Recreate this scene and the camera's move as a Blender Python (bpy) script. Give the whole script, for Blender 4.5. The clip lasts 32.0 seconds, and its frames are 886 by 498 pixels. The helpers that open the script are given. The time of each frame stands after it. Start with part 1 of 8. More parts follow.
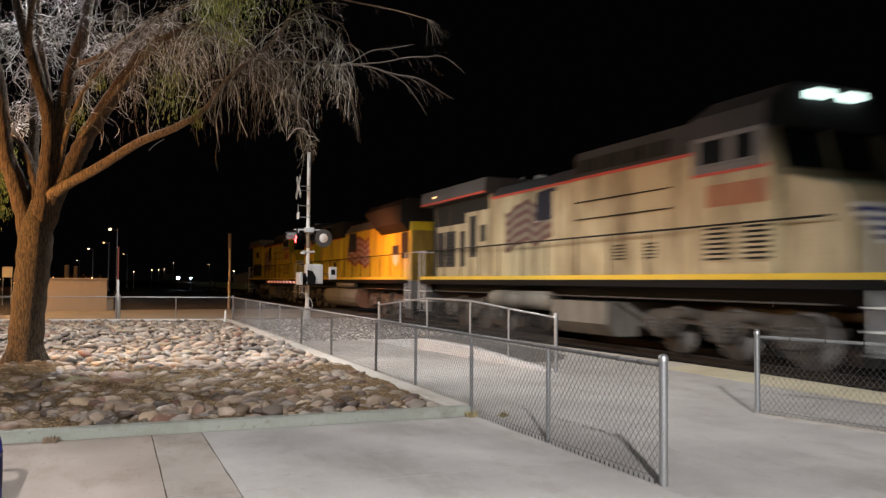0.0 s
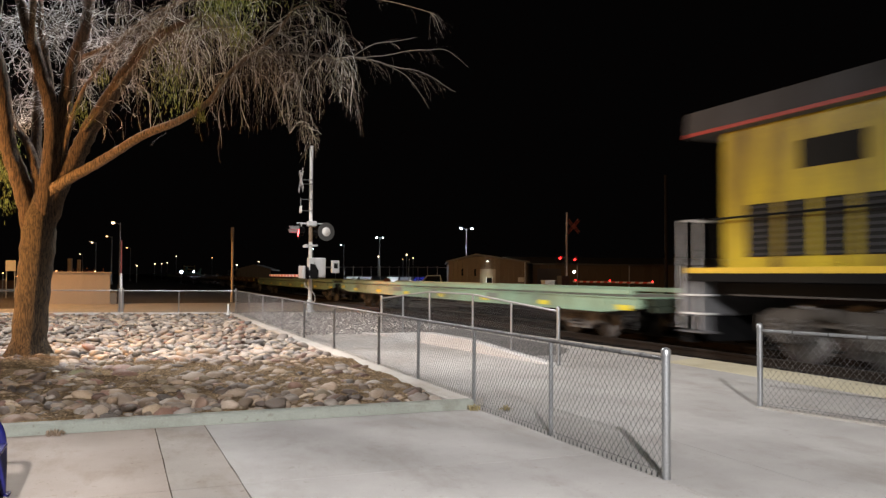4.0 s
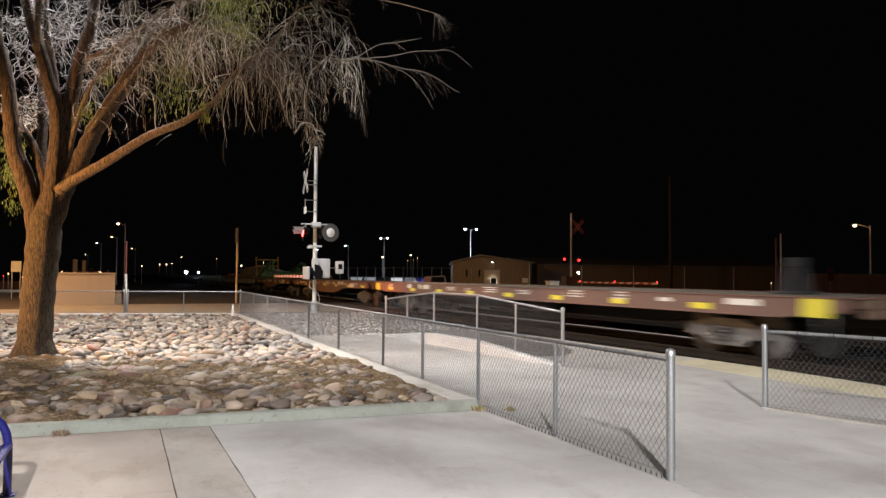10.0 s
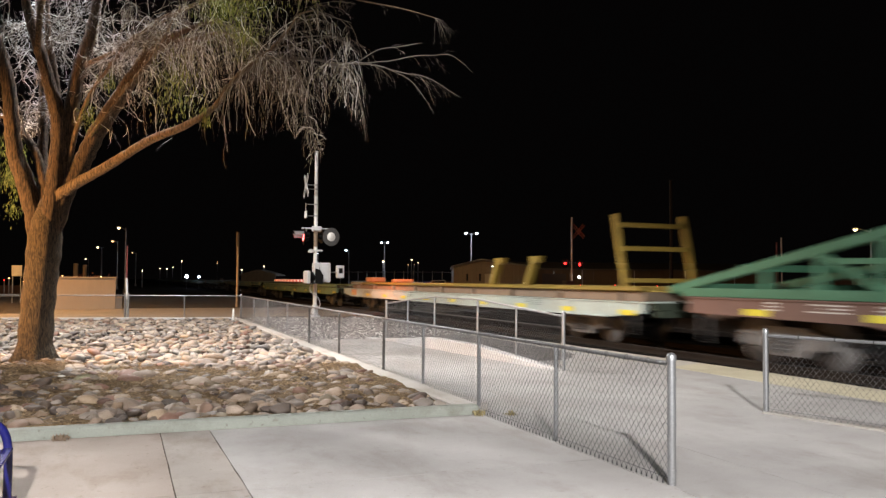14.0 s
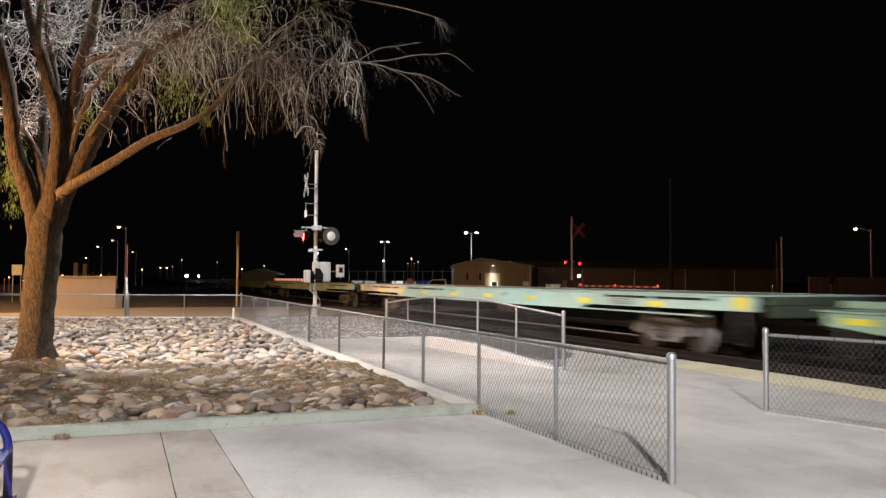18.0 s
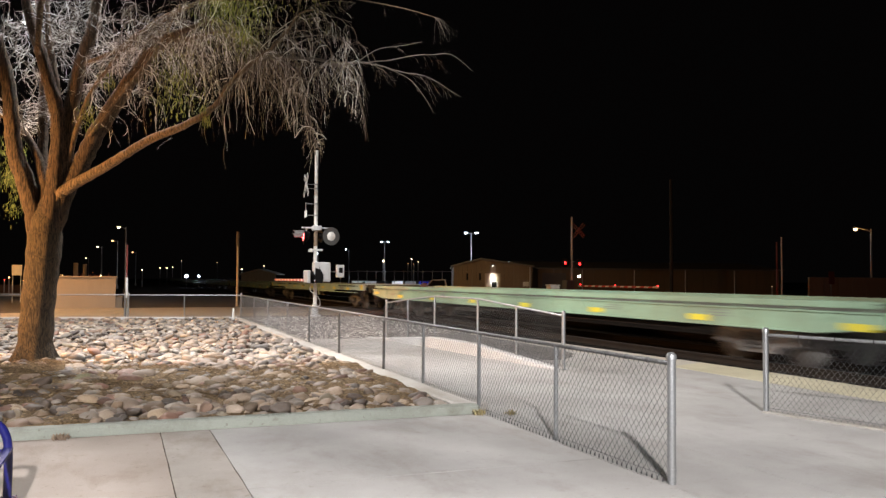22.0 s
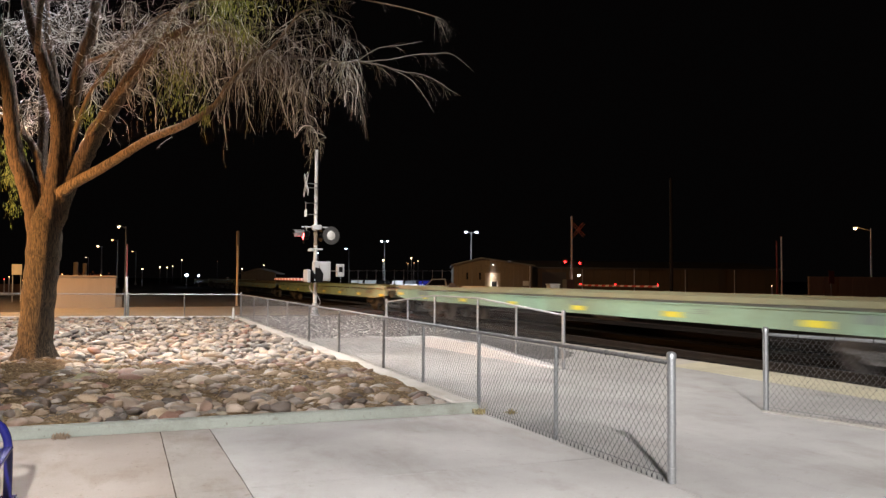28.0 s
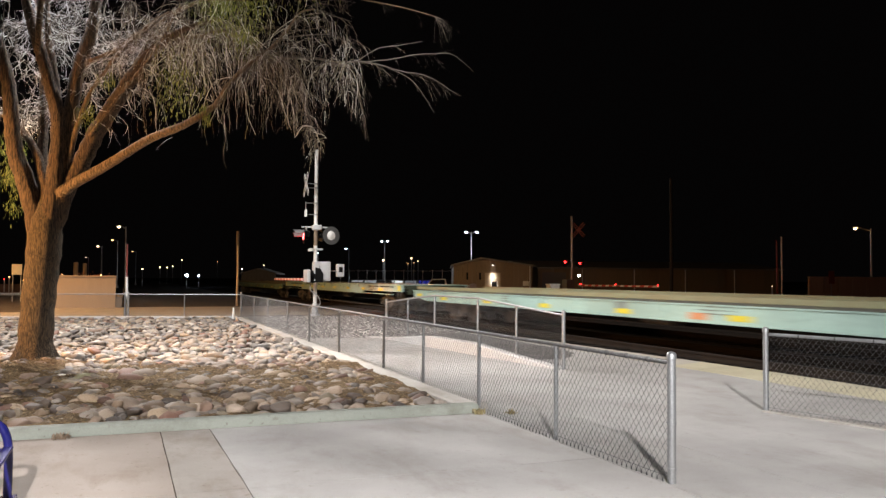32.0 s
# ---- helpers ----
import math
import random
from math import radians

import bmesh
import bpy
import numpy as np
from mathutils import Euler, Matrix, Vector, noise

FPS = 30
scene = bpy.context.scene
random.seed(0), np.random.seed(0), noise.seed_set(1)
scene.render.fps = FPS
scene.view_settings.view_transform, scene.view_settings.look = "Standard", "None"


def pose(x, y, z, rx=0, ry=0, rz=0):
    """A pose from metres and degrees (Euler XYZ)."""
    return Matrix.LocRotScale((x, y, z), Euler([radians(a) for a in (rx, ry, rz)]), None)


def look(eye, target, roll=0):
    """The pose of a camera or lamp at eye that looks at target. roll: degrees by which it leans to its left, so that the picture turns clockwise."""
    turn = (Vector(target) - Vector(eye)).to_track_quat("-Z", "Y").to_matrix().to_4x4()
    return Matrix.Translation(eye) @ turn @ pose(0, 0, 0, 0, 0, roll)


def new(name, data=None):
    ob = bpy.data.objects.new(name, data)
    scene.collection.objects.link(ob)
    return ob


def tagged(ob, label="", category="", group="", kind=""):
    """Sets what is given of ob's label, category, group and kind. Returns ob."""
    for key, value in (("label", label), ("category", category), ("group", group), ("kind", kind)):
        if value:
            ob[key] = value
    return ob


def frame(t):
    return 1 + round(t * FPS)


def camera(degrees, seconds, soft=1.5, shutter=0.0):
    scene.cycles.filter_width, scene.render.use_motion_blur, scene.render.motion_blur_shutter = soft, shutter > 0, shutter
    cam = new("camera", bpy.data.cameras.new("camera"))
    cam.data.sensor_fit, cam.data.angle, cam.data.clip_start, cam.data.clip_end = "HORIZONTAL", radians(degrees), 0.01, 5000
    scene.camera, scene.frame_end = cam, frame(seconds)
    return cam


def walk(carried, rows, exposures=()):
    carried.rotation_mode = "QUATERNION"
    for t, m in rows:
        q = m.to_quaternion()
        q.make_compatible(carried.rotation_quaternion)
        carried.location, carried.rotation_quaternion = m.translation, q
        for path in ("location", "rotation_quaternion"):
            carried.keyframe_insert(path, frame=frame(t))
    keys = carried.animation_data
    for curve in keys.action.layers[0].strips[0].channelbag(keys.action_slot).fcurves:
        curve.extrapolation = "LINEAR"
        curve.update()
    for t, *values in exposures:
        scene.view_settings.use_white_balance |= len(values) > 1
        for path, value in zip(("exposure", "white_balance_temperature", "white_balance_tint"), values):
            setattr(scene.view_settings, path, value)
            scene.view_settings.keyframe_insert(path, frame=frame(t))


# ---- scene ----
# Camera: on a tripod-like hold, it only drifts a fraction of a degree.
FOCAL = 1431.0
EYE = Vector((0.0, 0.0, 1.69))
YAW, PITCH, ROLL = 21.243, 2.144, 0.373
cam = camera(57.44, 32.0, 1.4, 0.85)


def aim(dx, dy):
    """The camera's pose when the picture's content has drifted by dx, dy."""
    a, b = radians(YAW) - dx / FOCAL, radians(PITCH) + dy / FOCAL
    way = Vector((math.sin(a) * math.cos(b), math.cos(a) * math.cos(b), math.sin(b)))
    return look(EYE, EYE + way * 10, ROLL)


DRIFT = [
    (0.0, -13.3, 4.0), (0.5, -14.4, 2.6), (1.0, -13.6, 1.5), (1.5, -12.9, 1.0), (2.0, -12.2, 0.2), (2.5, -10.9, -0.8),
    (3.0, -9.6, -3.2), (3.5, -9.1, -6.0), (4.5, -8.4, -7.6), (5.5, -7.6, -7.6), (6.0, -6.6, -6.5), (7.0, -4.8, -6.1), (8.0, -2.9, -6.1),
    (9.0, -1.5, -6.1), (10.0, -1.1, -6.1), (11.0, -0.1, -5.5), (11.5, 0.0, -4.6), (12.0, 0.0, -2.8), (12.5, -0.2, -0.5), (13.0, -0.2, 0.3),
    (14.0, -0.1, 1.4), (15.5, 0.0, 1.4), (17.0, 0.0, 0.1), (20.0, 0.0, 0.0), (23.0, -0.1, 0.5), (25.2, -0.8, 0.1), (27.5, -0.2, -0.9),
    (30.0, 0.0, -0.9), (32.0, 0.0, -0.8)]
walk(cam, [(t, aim(dx, dy)) for t, dx, dy in DRIFT],
     [(0.0, -0.45), (1.0, -0.3), (3.0, -0.22), (6.0, -0.25), (7.0, -0.24), (9.0, -0.14), (13.0, 0.0), (32.0, 0.0)])

# Night: a near-black sky, the lamps of the place and some added fill lights.
world = bpy.data.worlds.new("night")
scene.world = world
world.use_nodes = True
world.node_tree.nodes["Background"].inputs["Color"].default_value = (0.6, 0.5, 0.5, 1)
world.node_tree.nodes["Background"].inputs["Strength"].default_value = 0.0022


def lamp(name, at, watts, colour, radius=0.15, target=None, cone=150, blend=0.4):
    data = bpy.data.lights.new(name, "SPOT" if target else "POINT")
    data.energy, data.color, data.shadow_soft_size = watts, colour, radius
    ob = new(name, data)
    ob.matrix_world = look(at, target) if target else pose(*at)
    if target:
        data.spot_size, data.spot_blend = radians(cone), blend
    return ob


WHITE, SODIUM = (1.0, 0.97, 0.97), (1.0, 0.5, 0.16)
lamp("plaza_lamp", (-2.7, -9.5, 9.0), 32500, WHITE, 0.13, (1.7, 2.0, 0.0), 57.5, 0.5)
# unseen light added to brighten the walkway and the train
lamp("walk_fill", (4.6, 12.0, 8.0), 850, WHITE, 0.15, (6.3, 18.5, 0.0), 68, 0.7)
lamp("sodium_lamp", (-5.4, 15.9, 2.6), 3700, (1.0, 0.5, 0.18), 0.2, (-1.7, 17.2, 2.7), 88, 0.7)
lamp("crossing_lamp", (-1.5, 24.0, 11.5), 11900, (1.0, 0.96, 0.93), 0.2, (-2.3, 24.5, 0.0), 138, 0.2)
lamp("path_lamp", (-2.8, 19.3, 8.4), 2400, (1.0, 0.97, 0.97), 0.15)
# added spot above the view, only to brighten the twigs
lamp("crown_fill", (1.5, 19.5, 10.5), 5700, (1.0, 0.97, 0.95), 0.15, (0.9, 16.3, 6.3), 84, 0.5)
lamp("road_lamp", (-9.0, 44.0, 8.0), 8500, SODIUM, 0.2, (-8.0, 44.0, 0.0), 154, 0.3)
lamp("signal_work_lamp", (28.2, 47.9, 2.2), 110, (1.0, 0.95, 0.85), 0.05)
lamp("yard_lamp", (36.0, 100.0, 6.0), 6500, (0.8, 0.9, 1.0), 0.2)
# warm light without a fixture, added to lift the hall and shed
lamp("hall_fill", (21.0, 57.0, 6.5), 1000, (1.0, 0.66, 0.3), 0.1)
lamp("door_lamp", (29.32, 63.42, 2.92), 30000, (1.0, 0.95, 0.86), 0.04, (29.36, 63.5, 0.0), 40, 0.1)
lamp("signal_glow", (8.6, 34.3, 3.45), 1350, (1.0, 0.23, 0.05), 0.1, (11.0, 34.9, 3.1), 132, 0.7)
lamp("far_signal_glow", (28.4, 45.9, 2.9), 900, (1.0, 0.05, 0.03), 0.1, (46.0, 46.3, 2.2), 44, 0.5)
# invented spot, set high out of sight, that lifts the signal mast
lamp("mast_fill", (2.5, 31.0, 13.0), 4200, (1.0, 0.98, 0.97), 0.15, (7.6, 34.6, 2.6), 44, 0.5)
lamp("corner_lamp", (63.0, 55.0, 6.6), 30, SODIUM, 0.1)
lamp("verge_lamp", (-11.5, 57.5, 7.0), 3000, SODIUM, 0.15)
# ---- materials ----
def nodes_of(name):
    m = bpy.data.materials.new(name)
    m.use_nodes = True
    t = m.node_tree
    return m, t, t.nodes["Principled BSDF"]


def noise_node(t, scale, detail=4.0, rough=0.6, coords="Object", stretch=None):
    tc = t.nodes.new("ShaderNodeTexCoord")
    n = t.nodes.new("ShaderNodeTexNoise")
    n.inputs["Scale"].default_value, n.inputs["Detail"].default_value, n.inputs["Roughness"].default_value = scale, detail, rough
    src = tc.outputs[coords]
    if stretch:
        mp = t.nodes.new("ShaderNodeMapping")
        mp.inputs["Scale"].default_value = stretch
        t.links.new(src, mp.inputs["Vector"])
        src = mp.outputs["Vector"]
    t.links.new(src, n.inputs["Vector"])
    return n.outputs["Fac"]


def ramp_node(t, fac, stops):
    r = t.nodes.new("ShaderNodeValToRGB")
    e = r.color_ramp.elements
    while len(e) < len(stops):
        e.new(0.5)
    for el, (at, c) in zip(e, stops):
        el.position, el.color = at, (*c, 1) if len(c) == 3 else c
    t.links.new(fac, r.inputs["Fac"])
    return r.outputs["Color"]


def mix_node(t, fac, a, b, kind="MIX"):
    m = t.nodes.new("ShaderNodeMix")
    m.data_type, m.blend_type = "RGBA", kind
    for value, slot in ((fac, m.inputs["Factor"]), (a, m.inputs["A"]), (b, m.inputs["B"])):
        pass
    slots = [s for s in m.inputs if s.type == "RGBA"]
    for value, slot in ((a, slots[0]), (b, slots[1])):
        if isinstance(value, tuple):
            slot.default_value = (*value, 1)
        else:
            t.links.new(value, slot)
    if isinstance(fac, float):
        m.inputs[0].default_value = fac
    else:
        t.links.new(fac, m.inputs[0])
    return [s for s in m.outputs if s.type == "RGBA"][0]


def bump_node(t, b, fac, strength, distance=0.01):
    n = t.nodes.new("ShaderNodeBump")
    n.inputs["Strength"].default_value, n.inputs["Distance"].default_value = strength, distance
    t.links.new(fac, n.inputs["Height"])
    t.links.new(n.outputs["Normal"], b.inputs["Normal"])


def paint(name, colour, dirt=(0.08, 0.06, 0.045), rough=0.5, metal=0.0, grime=0.55, scale=1.3, streak=True, bump=0.15, coords="Object", spec=0.5):
    """Painted or bare surface with grime at two scales."""
    m, t, b = nodes_of(name)
    big = noise_node(t, scale, 5, 0.65, coords, (1.6, 1.6, 0.35) if streak else None)
    fine = noise_node(t, scale * 22, 3, 0.6, coords)
    var = ramp_node(t, fine, [(0.25, tuple(c * 0.78 for c in colour)), (0.75, tuple(min(1, c * 1.12) for c in colour))])
    mask = ramp_node(t, big, [(0.42, (0, 0, 0)), (0.75, (grime, grime, grime))])
    t.links.new(mix_node(t, mask, var, dirt), b.inputs["Base Color"])
    rr = ramp_node(t, fine, [(0.2, (rough * 0.75,) * 3), (0.8, (min(1, rough * 1.25),) * 3)])
    t.links.new(rr, b.inputs["Roughness"])
    b.inputs["Metallic"].default_value = metal
    b.inputs["Specular IOR Level"].default_value = spec
    bump_node(t, b, fine, bump, 0.01)
    return m


def glow(name, colour, strength):
    m, t, b = nodes_of(name)
    b.inputs["Base Color"].default_value = (*colour, 1)
    b.inputs["Emission Color"].default_value = (*colour, 1)
    b.inputs["Emission Strength"].default_value = strength
    return m


def concrete(name, a, c, stain, stain_amount=0.5):
    m, t, b = nodes_of(name)
    big = noise_node(t, 0.55, 5, 0.6)
    smear = noise_node(t, 1.4, 6, 0.7, "Object", (1.0, 0.45, 1.0))
    fine = noise_node(t, 70, 4, 0.7)
    base = ramp_node(t, big, [(0.3, a), (0.7, c)])
    mask = ramp_node(t, smear, [(0.5, (0, 0, 0)), (0.8, (stain_amount,) * 3)])
    col = mix_node(t, mask, base, stain)
    marks = noise_node(t, 7.5, 3, 0.55)
    col = mix_node(t, ramp_node(t, marks, [(0.66, (0, 0, 0)), (0.74, (0.5, 0.5, 0.5))]), col, stain)
    spots = noise_node(t, 22, 2, 0.5)
    col = mix_node(t, ramp_node(t, spots, [(0.68, (0, 0, 0)), (0.72, (0.55, 0.55, 0.55))]), col, stain)
    grain = ramp_node(t, fine, [(0.2, (0.72, 0.72, 0.72)), (0.8, (1.0, 1.0, 1.0))])
    t.links.new(mix_node(t, 0.8, col, grain, "MULTIPLY"), b.inputs["Base Color"])
    b.inputs["Roughness"].default_value = 0.85
    bump_node(t, b, fine, 0.35, 0.006)
    return m


def pebbly(name, stops, scale, bump=0.9, rough=0.9):
    """Loose stone or soil: cells of changing tone with relief."""
    m, t, b = nodes_of(name)
    tc = t.nodes.new("ShaderNodeTexCoord")
    v = t.nodes.new("ShaderNodeTexVoronoi")
    v.inputs["Scale"].default_value = scale
    t.links.new(tc.outputs["Object"], v.inputs["Vector"])
    sep = t.nodes.new("ShaderNodeSeparateColor")
    t.links.new(v.outputs["Color"], sep.inputs["Color"])
    big = noise_node(t, 0.35, 5, 0.6)
    tone = ramp_node(t, sep.outputs["Red"], stops)
    shade = ramp_node(t, big, [(0.3, (0.65, 0.62, 0.6)), (0.7, (1, 1, 1))])
    t.links.new(mix_node(t, 1.0, tone, shade, "MULTIPLY"), b.inputs["Base Color"])
    b.inputs["Roughness"].default_value = rough
    b.inputs["Specular IOR Level"].default_value = 0.15
    bump_node(t, b, v.outputs["Distance"], bump, 0.03)
    return m


def cobble_material(name, per_island):
    m, t, b = nodes_of(name)
    if per_island:
        g = t.nodes.new("ShaderNodeNewGeometry")
        rnd = g.outputs["Random Per Island"]
    else:
        g = t.nodes.new("ShaderNodeObjectInfo")
        rnd = g.outputs["Random"]
    tone = ramp_node(t, rnd, [(0.0, (0.2, 0.19, 0.185)), (0.1, (0.46, 0.42, 0.365)), (0.2, (0.07, 0.068, 0.07)), (0.3, (0.4, 0.385, 0.365)), (0.4, (0.11, 0.1, 0.105)), (0.48, (0.3, 0.29, 0.235)),
                              (0.56, (0.24, 0.14, 0.11)), (0.64, (0.055, 0.048, 0.045)), (0.72, (0.24, 0.24, 0.25)), (0.84, (0.46, 0.385, 0.29)), (0.92, (0.16, 0.15, 0.14)), (1.0, (0.64, 0.61, 0.57))])
    grain = noise_node(t, 45, 5, 0.7)
    spots = noise_node(t, 9, 4, 0.6)
    tone = mix_node(t, 0.85, tone, ramp_node(t, grain, [(0.25, (0.6, 0.58, 0.56)), (0.75, (1, 1, 1))]), "MULTIPLY")
    tone = mix_node(t, ramp_node(t, spots, [(0.5, (0, 0, 0)), (0.75, (0.45, 0.45, 0.45))]), tone, (0.2, 0.14, 0.09))
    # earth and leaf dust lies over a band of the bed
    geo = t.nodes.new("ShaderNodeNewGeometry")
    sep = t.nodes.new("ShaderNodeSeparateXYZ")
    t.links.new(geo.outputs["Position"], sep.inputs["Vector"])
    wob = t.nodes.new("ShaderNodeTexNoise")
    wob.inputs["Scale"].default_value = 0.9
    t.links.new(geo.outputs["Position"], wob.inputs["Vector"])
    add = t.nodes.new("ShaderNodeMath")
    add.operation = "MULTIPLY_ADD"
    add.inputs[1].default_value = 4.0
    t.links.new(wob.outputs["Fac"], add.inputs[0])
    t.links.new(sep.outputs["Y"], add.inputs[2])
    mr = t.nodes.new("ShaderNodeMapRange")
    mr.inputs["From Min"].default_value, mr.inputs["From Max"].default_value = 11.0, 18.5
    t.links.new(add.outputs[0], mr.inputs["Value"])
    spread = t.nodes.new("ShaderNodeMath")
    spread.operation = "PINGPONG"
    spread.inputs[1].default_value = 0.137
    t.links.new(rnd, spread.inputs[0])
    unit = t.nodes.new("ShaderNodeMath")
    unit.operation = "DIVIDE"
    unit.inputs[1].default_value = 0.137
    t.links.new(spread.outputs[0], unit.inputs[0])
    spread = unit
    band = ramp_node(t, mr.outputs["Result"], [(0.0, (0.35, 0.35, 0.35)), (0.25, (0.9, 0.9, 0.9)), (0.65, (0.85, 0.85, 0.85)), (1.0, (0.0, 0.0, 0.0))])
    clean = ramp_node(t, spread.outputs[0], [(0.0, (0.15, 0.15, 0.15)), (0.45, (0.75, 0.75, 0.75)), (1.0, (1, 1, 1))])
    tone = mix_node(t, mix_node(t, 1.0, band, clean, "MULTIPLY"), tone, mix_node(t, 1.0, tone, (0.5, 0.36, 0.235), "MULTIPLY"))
    tone = mix_node(t, 1.0, tone, (0.9, 0.84, 0.78), "MULTIPLY")
    t.links.new(tone, b.inputs["Base Color"])
    b.inputs["Roughness"].default_value = 0.7
    bump_node(t, b, grain, 0.3, 0.006)
    return m


def bark_material(name, dark, light, scale=14.0, bump=0.9):
    m, t, b = nodes_of(name)
    ridge = noise_node(t, scale, 6, 0.7, "Object", (1.0, 1.0, 0.09))
    fine = noise_node(t, scale * 4, 4, 0.6)
    col = ramp_node(t, ridge, [(0.4, dark), (0.58, light)])
    col = mix_node(t, 0.6, col, ramp_node(t, fine, [(0.2, (0.6, 0.6, 0.6)), (0.8, (1, 1, 1))]), "MULTIPLY")
    t.links.new(col, b.inputs["Base Color"])
    b.inputs["Roughness"].default_value = 0.9
    bump_node(t, b, ridge, bump, 0.07)
    return m


def island_tones(name, stops, rough=0.8, translucent=0.0):
    m, t, b = nodes_of(name)
    g = t.nodes.new("ShaderNodeNewGeometry")
    t.links.new(ramp_node(t, g.outputs["Random Per Island"], stops), b.inputs["Base Color"])
    b.inputs["Roughness"].default_value = rough
    if translucent:
        # thin leaves let a share of the light through
        thin, both = t.nodes.new("ShaderNodeBsdfTranslucent"), t.nodes.new("ShaderNodeMixShader")
        t.links.new(b.inputs["Base Color"].links[0].from_socket, thin.inputs["Color"])
        both.inputs[0].default_value = translucent
        out = next(n for n in t.nodes if n.type == "OUTPUT_MATERIAL")
        t.links.new(b.outputs[0], both.inputs[1])
        t.links.new(thin.outputs[0], both.inputs[2])
        t.links.new(both.outputs[0], out.inputs["Surface"])
    return m


def glass_material(name, tint=(0.012, 0.014, 0.016)):
    m, t, b = nodes_of(name)
    b.inputs["Base Color"].default_value = (*tint, 1)
    b.inputs["Roughness"].default_value = 0.06
    b.inputs["Specular IOR Level"].default_value = 0.6
    return m


M_CONCRETE = concrete("concrete", (0.335, 0.32, 0.303), (0.47, 0.455, 0.436), (0.25, 0.22, 0.19), 0.75)
# these two stained concretes hold the left side's sodium light in their colour
M_CONCRETE_MID = concrete("half_tinted_concrete", (0.285, 0.25, 0.22), (0.395, 0.358, 0.322), (0.17, 0.125, 0.09), 0.9)
M_CONCRETE_TINT = concrete("sodium_tinted_concrete", (0.285, 0.232, 0.195), (0.39, 0.33, 0.285), (0.17, 0.115, 0.078), 0.9)
M_KERB = concrete("kerb_paint", (0.21, 0.228, 0.195), (0.29, 0.305, 0.265), (0.13, 0.115, 0.085), 0.85)
M_KERB_PLAIN = concrete("kerb_concrete", (0.33, 0.31, 0.28), (0.43, 0.405, 0.37), (0.22, 0.18, 0.14), 0.8)
M_KERB_WHITE = concrete("kerb_white", (0.48, 0.47, 0.46), (0.58, 0.57, 0.56), (0.33, 0.31, 0.29), 0.6)
M_TACTILE = concrete("tactile_yellow", (0.53, 0.475, 0.33), (0.6, 0.545, 0.39), (0.3, 0.26, 0.19), 0.6)
M_EDGE = concrete("cream_concrete", (0.45, 0.41, 0.35), (0.55, 0.51, 0.44), (0.3, 0.25, 0.19), 0.6)
M_ASPHALT = concrete("asphalt", (0.045, 0.045, 0.047), (0.07, 0.068, 0.066), (0.03, 0.028, 0.026), 0.6)
M_ROAD = concrete("dusty_road", (0.27, 0.235, 0.19), (0.36, 0.315, 0.26), (0.16, 0.13, 0.1), 0.7)
M_SOIL = pebbly("soil", [(0, (0.05, 0.038, 0.027)), (0.6, (0.075, 0.057, 0.04)), (1, (0.11, 0.085, 0.06))], 25, 0.5)
M_STRAW = pebbly("leaf_straw", [(0, (0.07, 0.045, 0.022)), (0.5, (0.15, 0.1, 0.052)), (1, (0.25, 0.175, 0.095))], 42, 0.9)
M_EARTH = pebbly("desert_earth", [(0, (0.05, 0.042, 0.033)), (0.6, (0.075, 0.06, 0.046)), (1, (0.1, 0.083, 0.066))], 6, 0.5)
M_GRAVEL = pebbly("gravel", [(0, (0.06, 0.058, 0.055)), (0.35, (0.2, 0.19, 0.18)), (0.75, (0.36, 0.34, 0.325)), (1, (0.78, 0.75, 0.72))], 8, 1.0)
M_GRIT = pebbly("fine_gravel", [(0, (0.12, 0.118, 0.115)), (0.5, (0.24, 0.235, 0.23)), (1, (0.42, 0.41, 0.4))], 38, 0.8)
# dark stone taken down to near black, which stands in for track-bed shade
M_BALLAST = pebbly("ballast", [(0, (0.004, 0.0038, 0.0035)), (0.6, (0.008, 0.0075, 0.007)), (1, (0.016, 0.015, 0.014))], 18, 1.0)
M_STONES = island_tones("crushed_stones", [(0, (0.06, 0.058, 0.056)), (0.4, (0.2, 0.19, 0.185)), (0.75, (0.42, 0.4, 0.39)), (1, (0.8, 0.78, 0.76))])
M_PALESTONE = paint("pale_stone", (0.62, 0.58, 0.5), (0.4, 0.34, 0.25), 0.7, 0, 0.4, 6.0, False, 0.2)
M_GREENSTONE = paint("green_stone", (0.2, 0.185, 0.105), (0.1, 0.085, 0.05), 0.75, 0, 0.6, 6.0, False, 0.3)
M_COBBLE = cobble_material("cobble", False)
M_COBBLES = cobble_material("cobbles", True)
M_BARK = bark_material("bark", (0.012, 0.009, 0.0065), (0.14, 0.1, 0.058), 70, 1.0)
M_STEM = bark_material("stem_bark", (0.012, 0.008, 0.0055), (0.13, 0.084, 0.052), 54, 1.0)
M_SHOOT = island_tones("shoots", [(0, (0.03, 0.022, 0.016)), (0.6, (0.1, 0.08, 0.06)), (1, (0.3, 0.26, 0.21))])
M_LIMB = bark_material("limb_bark", (0.04, 0.028, 0.018), (0.24, 0.165, 0.1), 40, 0.7)
M_BOUGH = bark_material("bough_bark", (0.05, 0.042, 0.034), (0.17, 0.15, 0.125), 60, 0.4)
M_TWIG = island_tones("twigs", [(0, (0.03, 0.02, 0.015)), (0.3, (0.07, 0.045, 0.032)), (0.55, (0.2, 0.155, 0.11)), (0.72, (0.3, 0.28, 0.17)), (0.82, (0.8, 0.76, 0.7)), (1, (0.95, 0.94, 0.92))])
